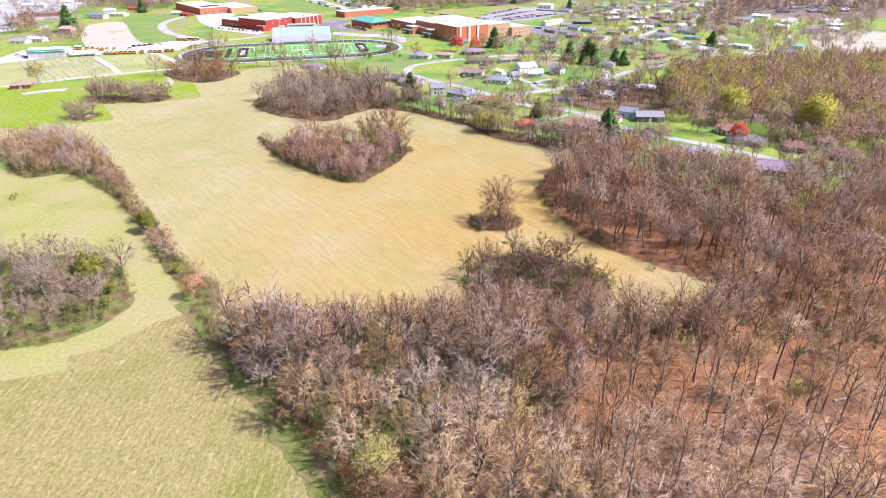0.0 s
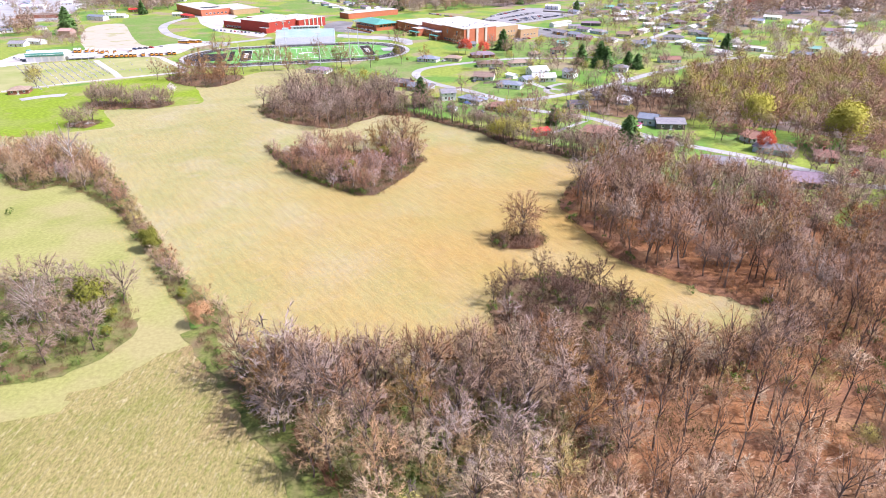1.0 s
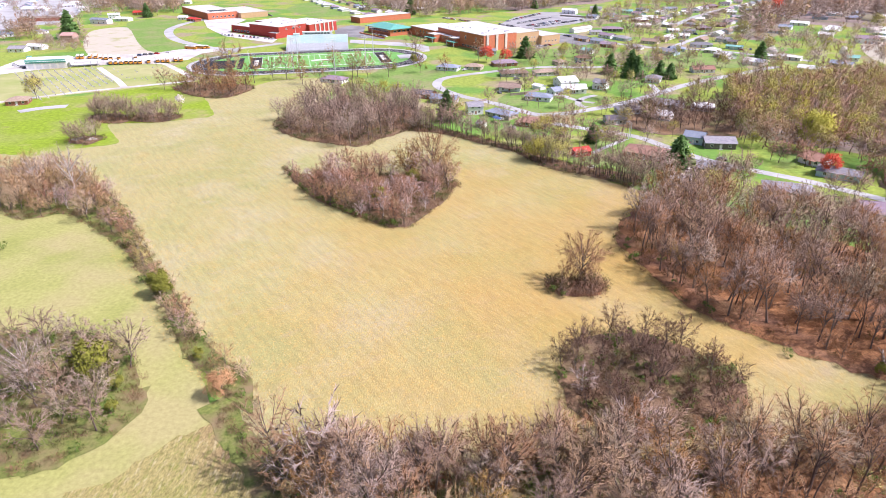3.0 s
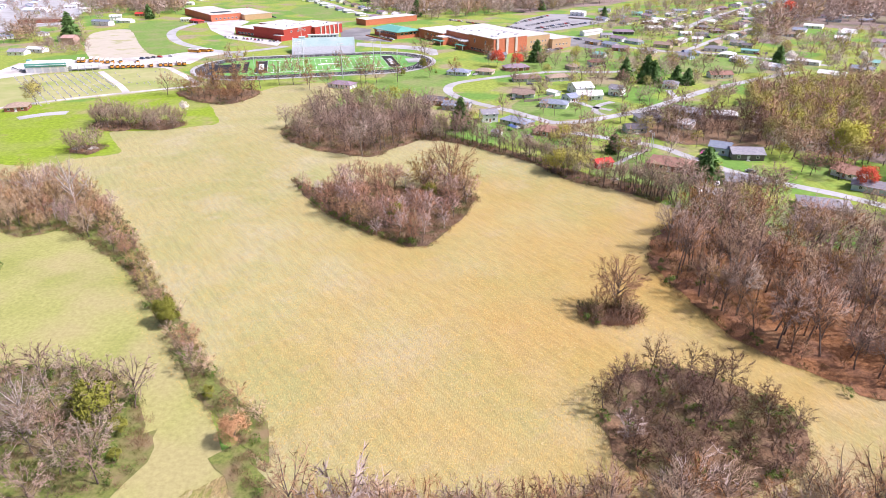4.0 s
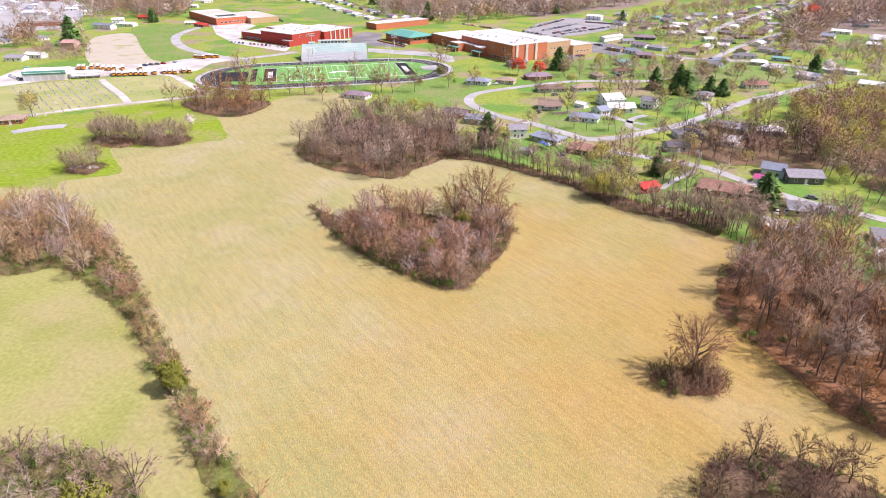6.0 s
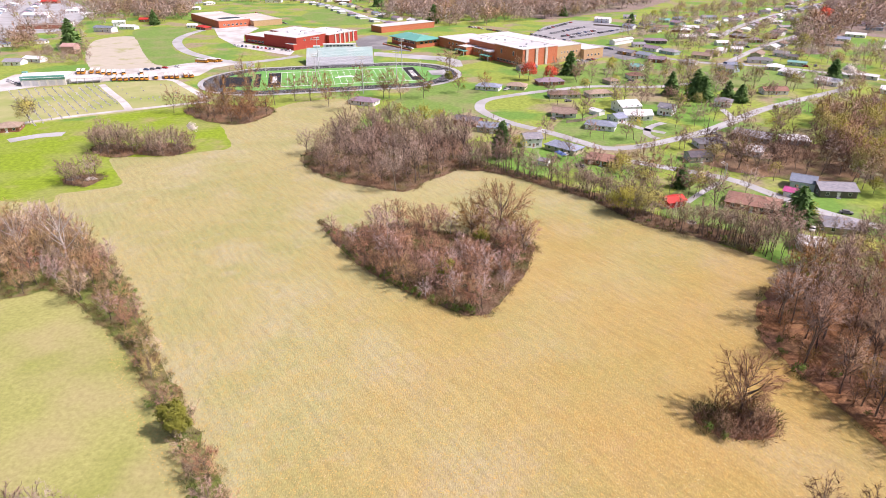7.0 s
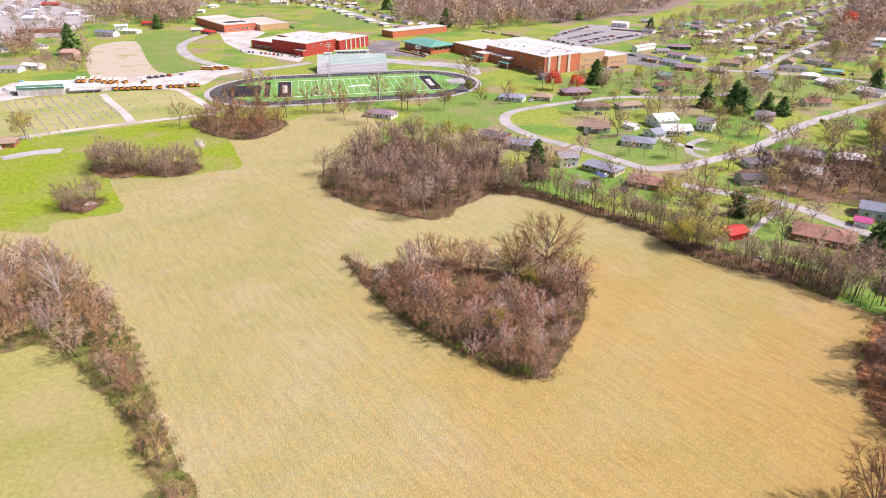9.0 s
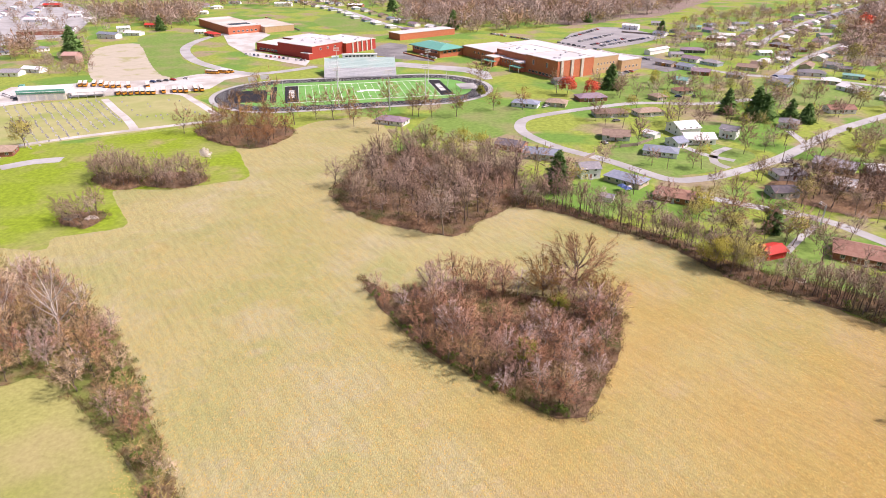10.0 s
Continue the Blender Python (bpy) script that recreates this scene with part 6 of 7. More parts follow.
street([
    ([(15.9, 364.2), (29.4, 356.9)], 10, 2.7, "redbrown", "brick", "hip", False, 0), ([(75.6, 385.7), (88.8, 386.6)], 9, 2.9, "grey", "white", "hip", False, 0),
    ([(98.1, 402.7), (111.4, 392.7)], 10, 2.9, "grey", "grey", "gable", False, 0), ([(64.4, 365.1), (74.6, 365.9)], 8, 2.8, "dark", "grey", "gable", False, 0),
    ([(114.6, 614.5), (125.9, 608.4)], 9, 2.8, "purple", "brick", "gable", False, 0), ([(82.7, 547), (94.1, 548.8)], 8, 2.8, "redbrown", "white", "hip", False, 2),
    ([(194, 611.7), (211.1, 605.9)], 9, 2.8, "grey", "white", "hip", False, 0), ([(228.2, 643.5), (235.7, 634.4)], 8, 3.0, "grey", "blue", "gable", False, 0),
    ([(232.4, 627.6), (239.5, 623.3)], 7, 2.6, "dark", "tan", "gable", False, 0), ([(138.6, 713.5), (158.3, 707.9)], 9, 2.7, "purple", "dark", "hip", False, 2),
])
street([
    ([(122, 687.3), (132.7, 687.5)], 8, 2.7, "grey", "white", "gable", False, 0), ([(200.8, 662.4), (209.8, 660.1)], 9, 2.8, "white", "white", "gable", False, 0),
    ([(171.3, 644.7), (179.9, 637.9)], 8, 2.7, "brown", "tan", "gable", False, 0), ([(239, 715.4), (252.2, 715.6)], 9, 2.7, "purple", "brick", "hip", False, 0),
    ([(266.3, 740.9), (275.7, 737.8)], 8, 2.7, "redbrown", "brick", "gable", False, 0), ([(310.4, 805.9), (323.7, 806.2)], 8, 2.7, "grey", "blue", "gable", False, 0),
    ([(188.4, 788.2), (204.8, 781.1)], 9, 2.7, "white", "brick", "hip", False, 0), ([(258.1, 892.9), (275, 893.2)], 9, 2.7, "blue", "white", "gable", False, 0),
    ([(174.4, 807.2), (189.3, 803.6)], 9, 2.7, "brown", "white", "gable", False, 0), ([(233.8, 750.1), (244.3, 734)], 9, 2.7, "grey", "brick", "hip", False, 0),
])
street([
    ([(216.1, 691.8), (226.8, 692)], 8, 2.7, "blue", "white", "gable", False, 0), ([(180.2, 736), (195.9, 736.3)], 9, 2.7, "white", "tan", "gable", False, 0),
    ([(201.9, 697.2), (212.8, 697.4)], 8, 2.7, "white", "white", "gable", False, 0), ([(325.8, 925), (340, 925.3)], 9, 2.7, "purple", "brick", "hip", False, 0),
    ([(351.9, 947.4), (364.4, 947.6)], 9, 2.7, "dark", "white", "gable", False, 0), ([(383.4, 983), (391.8, 977.2)], 9, 2.7, "purple", "white", "gable", False, 0),
    ([(418.3, 1021.8), (432.8, 1015.5)], 9, 2.7, "grey", "white", "hip", False, 0), ([(482.1, 1102), (496.8, 1102.2)], 9, 2.7, "teal", "white", "gable", False, 0),
    ([(544.6, 1119), (562.1, 1111.3)], 9, 2.7, "blue", "white", "gable", False, 0), ([(320.8, 852), (332, 847.8)], 8, 2.9, "white", "white", "gable", False, 0),
])
street([
    ([(198, 867.8), (209, 863.4)], 9, 2.7, "teal", "white", "gable", False, 0), ([(357.2, 1054.9), (367.3, 1048)], 9, 2.7, "grey", "white", "gable", False, 0),
    ([(-43.4, 428.3), (-31.2, 422.3)], 9, 2.8, "dark", "brick", "gable", False, 0), ([(-30.9, 413.8), (-16.1, 409.2)], 9, 3.0, "blue", "grey", "gable", False, 0),
    ([(-8.7, 386.2), (-0.2, 387.7)], 9, 4.6, "grey", "white", "gable", False, 0), ([(-107.8, 473.2), (-92.1, 466.7)], 9, 2.8, "purple", "white", "hip", False, 0),
    ([(-28.6, 513.1), (-13.7, 507.9)], 9, 2.8, "blue", "white", "hip", False, 0), ([(-7.6, 514.9), (3.9, 511)], 9, 2.7, "brown", "tan", "hip", False, 0),
    ([(15.4, 525.5), (33.2, 528.8)], 10, 2.7, "purple", "brick", "hip", False, 2), ([(7.1, 574.9), (20.5, 578.8)], 8, 2.8, "grey", "grey", "gable", False, 0),
])
street([
    ([(59.8, 313.7), (76, 304.7)], 12, 2.8, "redbrown", "brick", "hip", False, 0), ([(93.9, 333.7), (101.6, 329.3)], 9, 3.6, "blue", "blue", "gable", False, 0),
    ([(101.3, 324.2), (115.1, 322.9)], 10, 3.0, "grey", "dark", "gable", False, 0), ([(85.6, 291.1), (97.7, 287.2)], 10, 2.8, "grey", "tan", "hip", False, 0),
    ([(69.5, 277), (76.7, 274.5)], 8, 2.7, "white", "white", "gable", False, 0), ([(135.5, 305.7), (141.2, 296.6)], 10, 2.8, "redbrown", "white", "gable", False, 2),
    ([(233.9, 504), (247.1, 493.5)], 9, 3.0, "white", "white", "gable", False, 0), ([(202.6, 473.5), (215.6, 461.2)], 10, 2.8, "grey", "tan", "hip", False, 0),
    ([(119, 393.5), (131.1, 390.4)], 9, 2.8, "white", "grey", "hip", False, 0), ([(93.3, 376), (99.6, 372.1)], 9, 2.8, "white", "white", "gable", False, 0),
])
street([
    ([(154.9, 273.6), (163.1, 269.7)], 10, 2.8, "redbrown", "brick", "hip", True, 0), ([(169.2, 262.5), (176.7, 255.6)], 10, 2.8, "redbrown", "brick", "gable", False, 0),
    ([(102.3, 265.8), (118.6, 259.9)], 11, 2.8, "grey", "tan", "hip", False, 0), ([(126.6, 243.7), (140.1, 239.9)], 12, 2.8, "purple", "dark", "gable", False, 0),
    ([(95.8, 255.6), (99.9, 252.9)], 6, 2.6, "white", "white", "gable", False, 0), ([(174.6, 281.7), (179.7, 278.5)], 7, 2.6, "pink", "white", "gable", False, 0),
    ([(351.1, 754.3), (365, 743.6)], 9, 2.7, "white", "white", "gable", False, 0), ([(369.5, 715.2), (376.7, 705.9)], 9, 2.7, "white", "white", "gable", False, 0),
    ([(349.9, 631.7), (365.8, 623.9)], 11, 4.4, "purple", "white", "gable", False, 0), ([(311.6, 520.6), (319, 510.6)], 9, 3.2, "grey", "white", "gable", False, 0),
])
street([
    ([(230.8, 557.9), (242.7, 549.2)], 5, 2.7, "white", "teal", "gable", False, 0), ([(245.1, 554.6), (256, 543.3)], 5, 2.7, "white", "white", "gable", False, 0),
    ([(291.9, 547.2), (300.5, 541.5)], 8, 2.7, "teal", "white", "gable", False, 0), ([(196.9, 449.6), (211.4, 447.3)], 9, 2.7, "grey", "grey", "hip", False, 0),
    ([(231.9, 465.8), (239.9, 457.7)], 9, 2.8, "dark", "white", "gable", False, 0), ([(406.5, 695.6), (424, 703.4)], 9, 2.7, "white", "white", "gable", False, 0),
    ([(274, 874.2), (293.3, 866.4)], 9, 2.7, "grey", "white", "gable", False, 0), ([(205.2, 805.2), (220.4, 798.7)], 9, 2.7, "white", "white", "gable", False, 0),
    ([(-401.8, 596.2), (-388, 596.5)], 10, 3.0, "grey", "white", "gable", False, 0), ([(-396.5, 613.4), (-380, 609.3)], 8, 2.8, "white", "white", "gable", False, 0),
])
street([
    ([(-428.6, 787.9), (-405.9, 780.7)], 9, 4.4, "blue", "white", "gable", False, 0), ([(-410.5, 808.2), (-392.6, 804.4)], 9, 2.8, "white", "white", "gable", False, 0),
    ([(-427.8, 828.9), (-415.9, 833.5)], 9, 4.4, "white", "white", "gable", False, 0), ([(-417, 870.3), (-404.8, 870.5)], 9, 2.8, "red", "brick", "gable", False, 0),
    ([(-583.1, 913), (-553.2, 913.6)], 12, 3.4, "white", "white", "gable", False, 0), ([(-664.7, 1088), (-640, 1088.4)], 10, 3.0, "red", "brick", "gable", False, 0),
    ([(-509.7, 914.4), (-497.5, 920.1)], 10, 3.6, "white", "white", "gable", False, 0), ([(-491.3, 836.5), (-480.2, 836.7)], 9, 2.8, "grey", "white", "gable", False, 0),
    ([(-339.5, 817.8), (-329.4, 818)], 8, 2.8, "white", "white", "gable", False, 0), ([(-326.4, 809.8), (-312.1, 798)], 8, 3.0, "red", "brick", "hip", False, 0),
])
street([
    ([(-408.2, 999.5), (-392.5, 999.8)], 9, 2.8, "white", "white", "gable", False, 0), ([(-407.3, 1134), (-390.2, 1134.4)], 9, 2.8, "grey", "white", "gable", False, 0),
    ([(-329.2, 1102.3), (-304.3, 1102.8)], 9, 4.4, "white", "white", "gable", False, 0), ([(-222.2, 1104.4), (-200.4, 1096.8)], 9, 2.8, "white", "brick", "gable", False, 0),
    ([(-104.6, 955.9), (-90.2, 950.3)], 9, 2.8, "white", "white", "gable", False, 0), ([(-59.5, 902), (-51.5, 902.1)], 7, 2.8, "white", "white", "gable", False, 0),
    ([(-284.5, 408.8), (-273.4, 412.3)], 10, 2.8, "brown", "brick", "hip", False, 0),
    ([(122.2, 866.3), (137.5, 857.4)], 9, 4.4, "white", "white", "gable", False, 0), ([(164.5, 901.1), (178.2, 896.4)], 9, 2.8, "grey", "white", "gable", False, 0),
])
street([
    ([(64.7, 527.9), (71.7, 531.1)], 9, 2.8, "brown", "tan", "hip", False, 0), ([(42.9, 489.4), (58.7, 493.4)], 9, 2.8, "brown", "grey", "hip", False, 0),
])
for ab, d, h, r, w, nm in [([(37.9, 311.7), (45.2, 314.6)], 6, 2.6, "red", "red", "shed"), ([(35.2, 451.9), (39.7, 446)], 5, 2.4, "white", "white", "shed"), ([(91, 582), (98.7, 576.6)], 8, 3.0, "teal", "white", "garage"),
                           ([(-384.2, 648.8), (-373.1, 649)], 11, 6.5, "pink", "pink", "barn"), ([(221, 602), (231.7, 594.3)], 5, 2.7, "teal", "teal", "mobile_home"), ([(87.5, 325.6), (91.4, 322.7)], 5, 2.3, "magenta", "white", "canopy_tent"),
                           ([(-5.4, 362), (-1.5, 359.8)], 4, 2.2, "grey", "white", "shed"), ([(107.1, 698.2), (128.9, 716.3)], 6, 3.6, "white", "white", "trailer")]:
    house(ab, d, h, r, w, "gable", name=nm, windows=nm in ("garage", "mobile_home"), category=nm.replace("_", " "))



def houses_along(line, side, gap, seed):
    """More houses of the same kinds in a row beside a distant street."""
    rng = random.Random(seed)
    pts = smooth(line, False, gap)
    for i in range(1, len(pts) - 1):
        dx, dy = pts[i + 1][0] - pts[i - 1][0], pts[i + 1][1] - pts[i - 1][1]
        L = math.hypot(dx, dy)
        dx, dy = dx / L, dy / L
        off = side * rng.uniform(15, 19)
        x, y, w = pts[i][0] - dy * off, pts[i][1] + dx * off, rng.uniform(11, 16)
        if all((x - a) ** 2 + (y - b) ** 2 > (k + 9) ** 2 for a, b, k in FOOTPRINTS):
            if dx < 0:
                dx, dy = -dx, -dy
            house([(x - dx * w / 2, y - dy * w / 2), (x + dx * w / 2, y + dy * w / 2)], rng.uniform(8, 10), 2.8, rng.choice(["grey", "white", "brown", "blue", "white", "purple", "white"]), rng.choice(["white", "white", "white", "tan", "blue"]), rng.choice(["gable", "gable", "hip"]), detail=1)


def far_streets(rows):
    for line, gap in rows:
        for sd in (1, -1):
            houses_along(line, sd, gap, int(gap * 10 + sd))


far_streets([([(218.3, 740), (272.6, 825.3), (348.8, 920.1), (429.3, 1008.9), (546.7, 1135.4), (717.8, 1313)], 24), ([(168.2, 599), (205.8, 647.8), (234.9, 684), (286.9, 741.3), (333.7, 787.3)], 22), ([(103.2, 684.2), (127.2, 641.5), (152.1, 615.2), (180.4, 603.2), (208.4, 593.8), (234.7, 572)], 26), ([(-594.5, 886.7), (-701.1, 1111.6), (-828.8, 1368.3)], 24), ([(-357, 1259.5), (-274.5, 1136.6), (-206.7, 1030.2), (-148.1, 910.7), (-91.4, 835.3)], 30)])
far_streets([([(198.7, 614.4), (225.5, 539.2), (259.7, 505.7), (302.2, 457.6)], 26), ([(200.5, 906.4), (251.5, 780.6), (316.6, 704.6), (416.8, 639.4)], 30), ([(-488, 681.2), (-450.8, 717.6), (-427.4, 761.8)], 26), ([(-576.8, 970.9), (-482.2, 1004.6), (-400.6, 1101)], 28), ([(112, 285.3), (130.6, 269.6), (149.1, 258.7), (166.6, 242.5)], 26)])
far_streets([([(103.4, 673.6), (150.6, 609.9), (188.8, 568.2)], 24), ([(144.3, 844.2), (203.5, 772.9), (259.8, 712)], 26), ([(321.6, 884.5), (413.2, 815.6), (538.1, 831.7)], 30)])

# church and bus garage
CO = [(-520.5, 802)][0]
church = thing("long_hall", place(*CO), "long low brick hall with a pale roof", "building")
wing(church, CO, quad(CO, 0, 46, 0, 14, (0.97, 0.24), (-0.24, 0.97)), 4.2, WALLS["brick"], ROOFS["brown"])
GB = [(-339.5, 520.2)][0]
garage = thing("bus_garage", place(GB[0], GB[1], radians(13)), "white metal bus garage with a teal band below its roof", "building")
part("wall", Geo().box(14, 9, 0, 28, 18, 5.4), WHITE, garage)
part("band", Geo().box(14, 0, 4.2, 28.2, 0.3, 2.6), TEAL, garage, "teal fascia band")
part("roof", Geo().add([(-0.6, -0.6, 5.4), (28.6, -0.6, 5.4), (28.6, 18.6, 5.4), (-0.6, 18.6, 5.4), (-0.6, 9, 7.6), (28.6, 9, 7.6)], [(0, 1, 5, 4), (2, 3, 4, 5), (1, 2, 5), (3, 0, 4), (3, 2, 1, 0)]), ROOFS["white"], garage)
for i in range(5):
    part("roller_door", Geo().box(3.4 + 5.3 * i, -0.06, 0, 3.8, 0.1, 3.9), STEEL, garage, "grey roller door")
part("tower", Geo().box(-1.6, 15, 0, 3, 3, 7.4), TEAL, garage)
part("canopy", Geo().box(40, 5, 3.8, 22, 9, 0.3), ROOFS["white"], garage)
for i in range(5):
    part("canopy_post", Geo().box(30 + 5 * i, 0.8, 0, 0.25, 0.25, 3.8), STEEL, garage)

# ---- buses ----
BUS = mat("school_bus_yellow", (0.62, 0.27, 0.03), (0.68, 0.31, 0.04), 0.4, 0.45)
TYRE = mat("tyre_rubber", (0.02, 0.02, 0.02), (0.03, 0.03, 0.03), 1.0, 0.9)
proto = thing("school_bus", place(0, -400), "yellow school bus with a white roof parked in the yard", "bus", "school buses")
part("body", Geo().box(0, 0, 0.5, 2.4, 10.2, 2.1).box(0, -5.6, 0.5, 2.1, 1.4, 1.2, 0, 0.92), BUS, proto)
part("roof", Geo().box(0, 0, 2.6, 2.4, 10.2, 0.35, 0, 0.9), WHITE, proto)
for s in (-1, 1):
    for k in range(7):
        part("window", Geo().box(1.21 * s, -3.9 + 1.25 * k, 1.75, 0.04, 0.95, 0.6), GLASS, proto)
    for y in (-4.2, 3.0):
        part("wheel", Geo().tube((1.0 * s, y, 0.5), (1.25 * s, y, 0.5), 0.5, 0.5, 10), TYRE, proto)
part("windscreen", Geo().box(0, -5.12, 1.7, 2.0, 0.05, 0.8), GLASS, proto)
part("bumper", Geo().box(0, -6.35, 0.45, 2.3, 0.2, 0.3), TYRE, proto)
buses = [(p, 0.44) for p in [(-286.8, 543.2), (-282.7, 543.3), (-278.5, 543.3), (-275.2, 545.1), (-271.4, 545.1), (-267.6, 545.2), (-264.2, 545.3), (-258.8, 548.7), (-252.3, 550.5), (-248.5, 550.6), (-244.7, 550.7), (-239.5, 554.2), (-235.3, 554.3), (-325, 566.7), (-321.5, 566.8), (-316.1, 568.7), (-311.3, 568.8), (-304.6, 563.5), (-300.3, 563.5), (-296.4, 563.6), (-289.7, 563.7), (-276.4, 564)]]
buses += [(p, 1.3) for p in [(-247.9, 609.7), (-240.9, 612), (-238.2, 614.2), (107.1, 645.9), (-323.4, 547.5)]]
for i, (p, t) in enumerate(buses):
    if i == 0:
        proto.matrix_world = place(p[0], p[1], t)
    else:
        copy_thing(proto, place(p[0], p[1], t + 0.03 * math.sin(i * 7.0)))

# ---- cars ----
CARS = {}
for nm, word, col in (("white", "white", (0.72, 0.72, 0.72)), ("silver", "silver", (0.45, 0.46, 0.48)), ("black", "black", (0.03, 0.03, 0.035)), ("red", "red", (0.45, 0.03, 0.03)), ("blue", "dark blue", (0.05, 0.09, 0.2)), ("grey", "grey", (0.18, 0.18, 0.19))):
    paint = mat("car_paint_" + nm, col, tuple(c * 1.1 for c in col), 1.0, 0.3, spec=0.5)
    body = Geo().box(0, 0, 0.35, 1.8, 4.5, 0.55, 0, 0.97).box(0, 0.2, 0.9, 1.7, 2.5, 0.55, 0, 0.82).mesh("body")
    body.materials.append(paint)
    win = Geo().box(0, 0.2, 0.96, 1.66, 2.56, 0.38, 0, 0.88).mesh("cabin_glass")
    win.materials.append(GLASS)
    wh = Geo().tube((-0.1, 0, 0), (0.1, 0, 0), 0.33, 0.33, 10).mesh("wheel")
    wh.materials.append(TYRE)
    CARS[nm] = (body, win, wh, word)


def car(x, y, turn, seed, z=0.16):
    rng = random.Random(seed)
    body, win, wh, word = CARS[rng.choice(["white", "white", "silver", "silver", "black", "red", "blue", "grey", "grey"])]
    ob = thing("car", place(x, y, turn, z), f"{word} car parked on paving", "car", "parked cars")
    part("body", body, None, ob)
    part("cabin_glass", win, None, ob)
    for sx in (-0.85, 0.85):
        for sy in (-1.4, 1.4):
            w = part("wheel", wh, None, ob)
            w.location = (sx, sy, 0.33)


seed = 0
for (a, b), n, t in [([(47.3, 789.3), (94.8, 861.2)], 16, 0.6), ([(54.9, 767.4), (102.9, 822.1)], 17, 0.6), ([(65.9, 750.3), (109.8, 794.3)], 16, 0.6), ([(73.1, 743.7), (134.9, 798.7)], 18, 0.6), ([(-26.2, 823.8), (14.7, 777.5)], 13, 0.5), ([(35.5, 767.1), (70.9, 718.2)], 9, 0.5),
                     ([(-249.3, 694.3), (-186.1, 662.7)], 15, 0.3), ([(-304.5, 963.9), (-234.6, 845.8)], 16, 0.8), ([(-93.9, 694.4), (-79.5, 675.3)], 6, 0.6), ([(56.5, 615.5), (73.2, 622.3)], 5, 0.9), ([(-280.9, 576.8), (-257.9, 590.9)], 6, 1.2), ([(-361.6, 538.5), (-342.4, 523.2)], 5, 0.4), ([(91.9, 681.2), (100.3, 673.4)], 4, 0.7)]:
    for i in range(n):
        seed += 1
        f = (i + 0.5) / n
        if seed % 7 == 3:
            continue
        car(a[0] + (b[0] - a[0]) * f, a[1] + (b[1] - a[1]) * f, t + 0.05 * math.sin(seed), seed)
for x, y in [(-8, 512.1), (174.8, 607.2), (200.4, 624.7), (231.7, 594.3), (240.3, 596.4), (81.8, 540.5), (92.1, 540.7), (91.4, 410.4), (92.6, 404.9), (27.9, 480.5), (12.6, 438.6), (196.7, 642.9), (225.2, 686.5), (9.6, 375.2), (13.3, 358.9)] + [(82.7, 293.3), (102.7, 308), (86.5, 294.5)]:
    seed += 1
    car(x, y, 0.5 + seed * 1.7, seed, 0.01)

# ---- cemetery ----
GRANITE = mat("gravestone_granite", (0.36, 0.36, 0.36), (0.6, 0.6, 0.6), 2.0, 0.7, rand=0.3)
stone = thing("gravestone", place(0, -400), "small grey granite gravestone on a plinth in the grass", "gravestone", "gravestones")
part("plinth", Geo().box(0, 0, 0.02, 1.3, 0.6, 0.22), GRANITE, stone)
part("headstone", Geo().box(0, 0, 0.24, 1.1, 0.28, 0.85, 0, 0.94), GRANITE, stone)
first = True
L0, L1, M0, M1 = [(-341.1, 505.8), (-287.7, 524.2), (-272.8, 422.1), (-249, 476.5)]
rng = random.Random(5)
spots = []
for i in range(11):
    s = (i + 0.3) / 11
    A, B = (L0[0] + (L1[0] - L0[0]) * s, L0[1] + (L1[1] - L0[1]) * s), (M0[0] + (M1[0] - M0[0]) * s, M0[1] + (M1[1] - M0[1]) * s)
    spots += [(A[0] + (B[0] - A[0]) * k / 29, A[1] + (B[1] - A[1]) * k / 29) for k in range(30) if rng.random() < 0.9]
for line in ([(-272.9, 518.5), (-265.3, 510), (-256.7, 499.2), (-247.9, 487.6), (-250.1, 507.5), (-254.3, 514.5)], [(-246.3, 487.6), (-240.7, 483.9), (-236.9, 485.3), (-234.7, 487.8), (-231.6, 489.2), (-231.1, 481.7)], [(-245.2, 525), (-237.5, 522.2), (-225, 501.1), (-217.4, 494.6), (-212.6, 490.8)]):
    spots += line
for x, y in spots:
    m = place(x + rng.uniform(-0.4, 0.4), y + rng.uniform(-0.4, 0.4), 0.35 + rng.uniform(-0.06, 0.06), 0.04, rng.uniform(0.75, 1.05))
    if first:
        stone.matrix_world, first = m, False
    else:
        copy_thing(stone, m)

# ---- poles ----
WOOD_POLE = mat("pole_timber", (0.2, 0.15, 0.11), (0.3, 0.24, 0.18), 2.0, 0.9)
for x, y, h in [(87.5, 408.8, 9.4), (68.3, 340.8, 8), (45.9, 506.3, 6.8), (169.6, 548.6, 7.3), (158.4, 548.4, 6.6), (-16.7, 625, 8.5), (32.3, 400, 3.4)]:
    p = thing("utility_pole", place(x, y, 0.5), "tall wooden utility pole with a crossarm", "pole", "utility poles")
    part("shaft", Geo().tube((0, 0, 0), (0, 0, max(h, 7)), 0.16, 0.11), WOOD_POLE, p)
    part("crossarm", Geo().box(0, 0, max(h, 7) - 0.8, 2.2, 0.12, 0.14), WOOD_POLE, p)
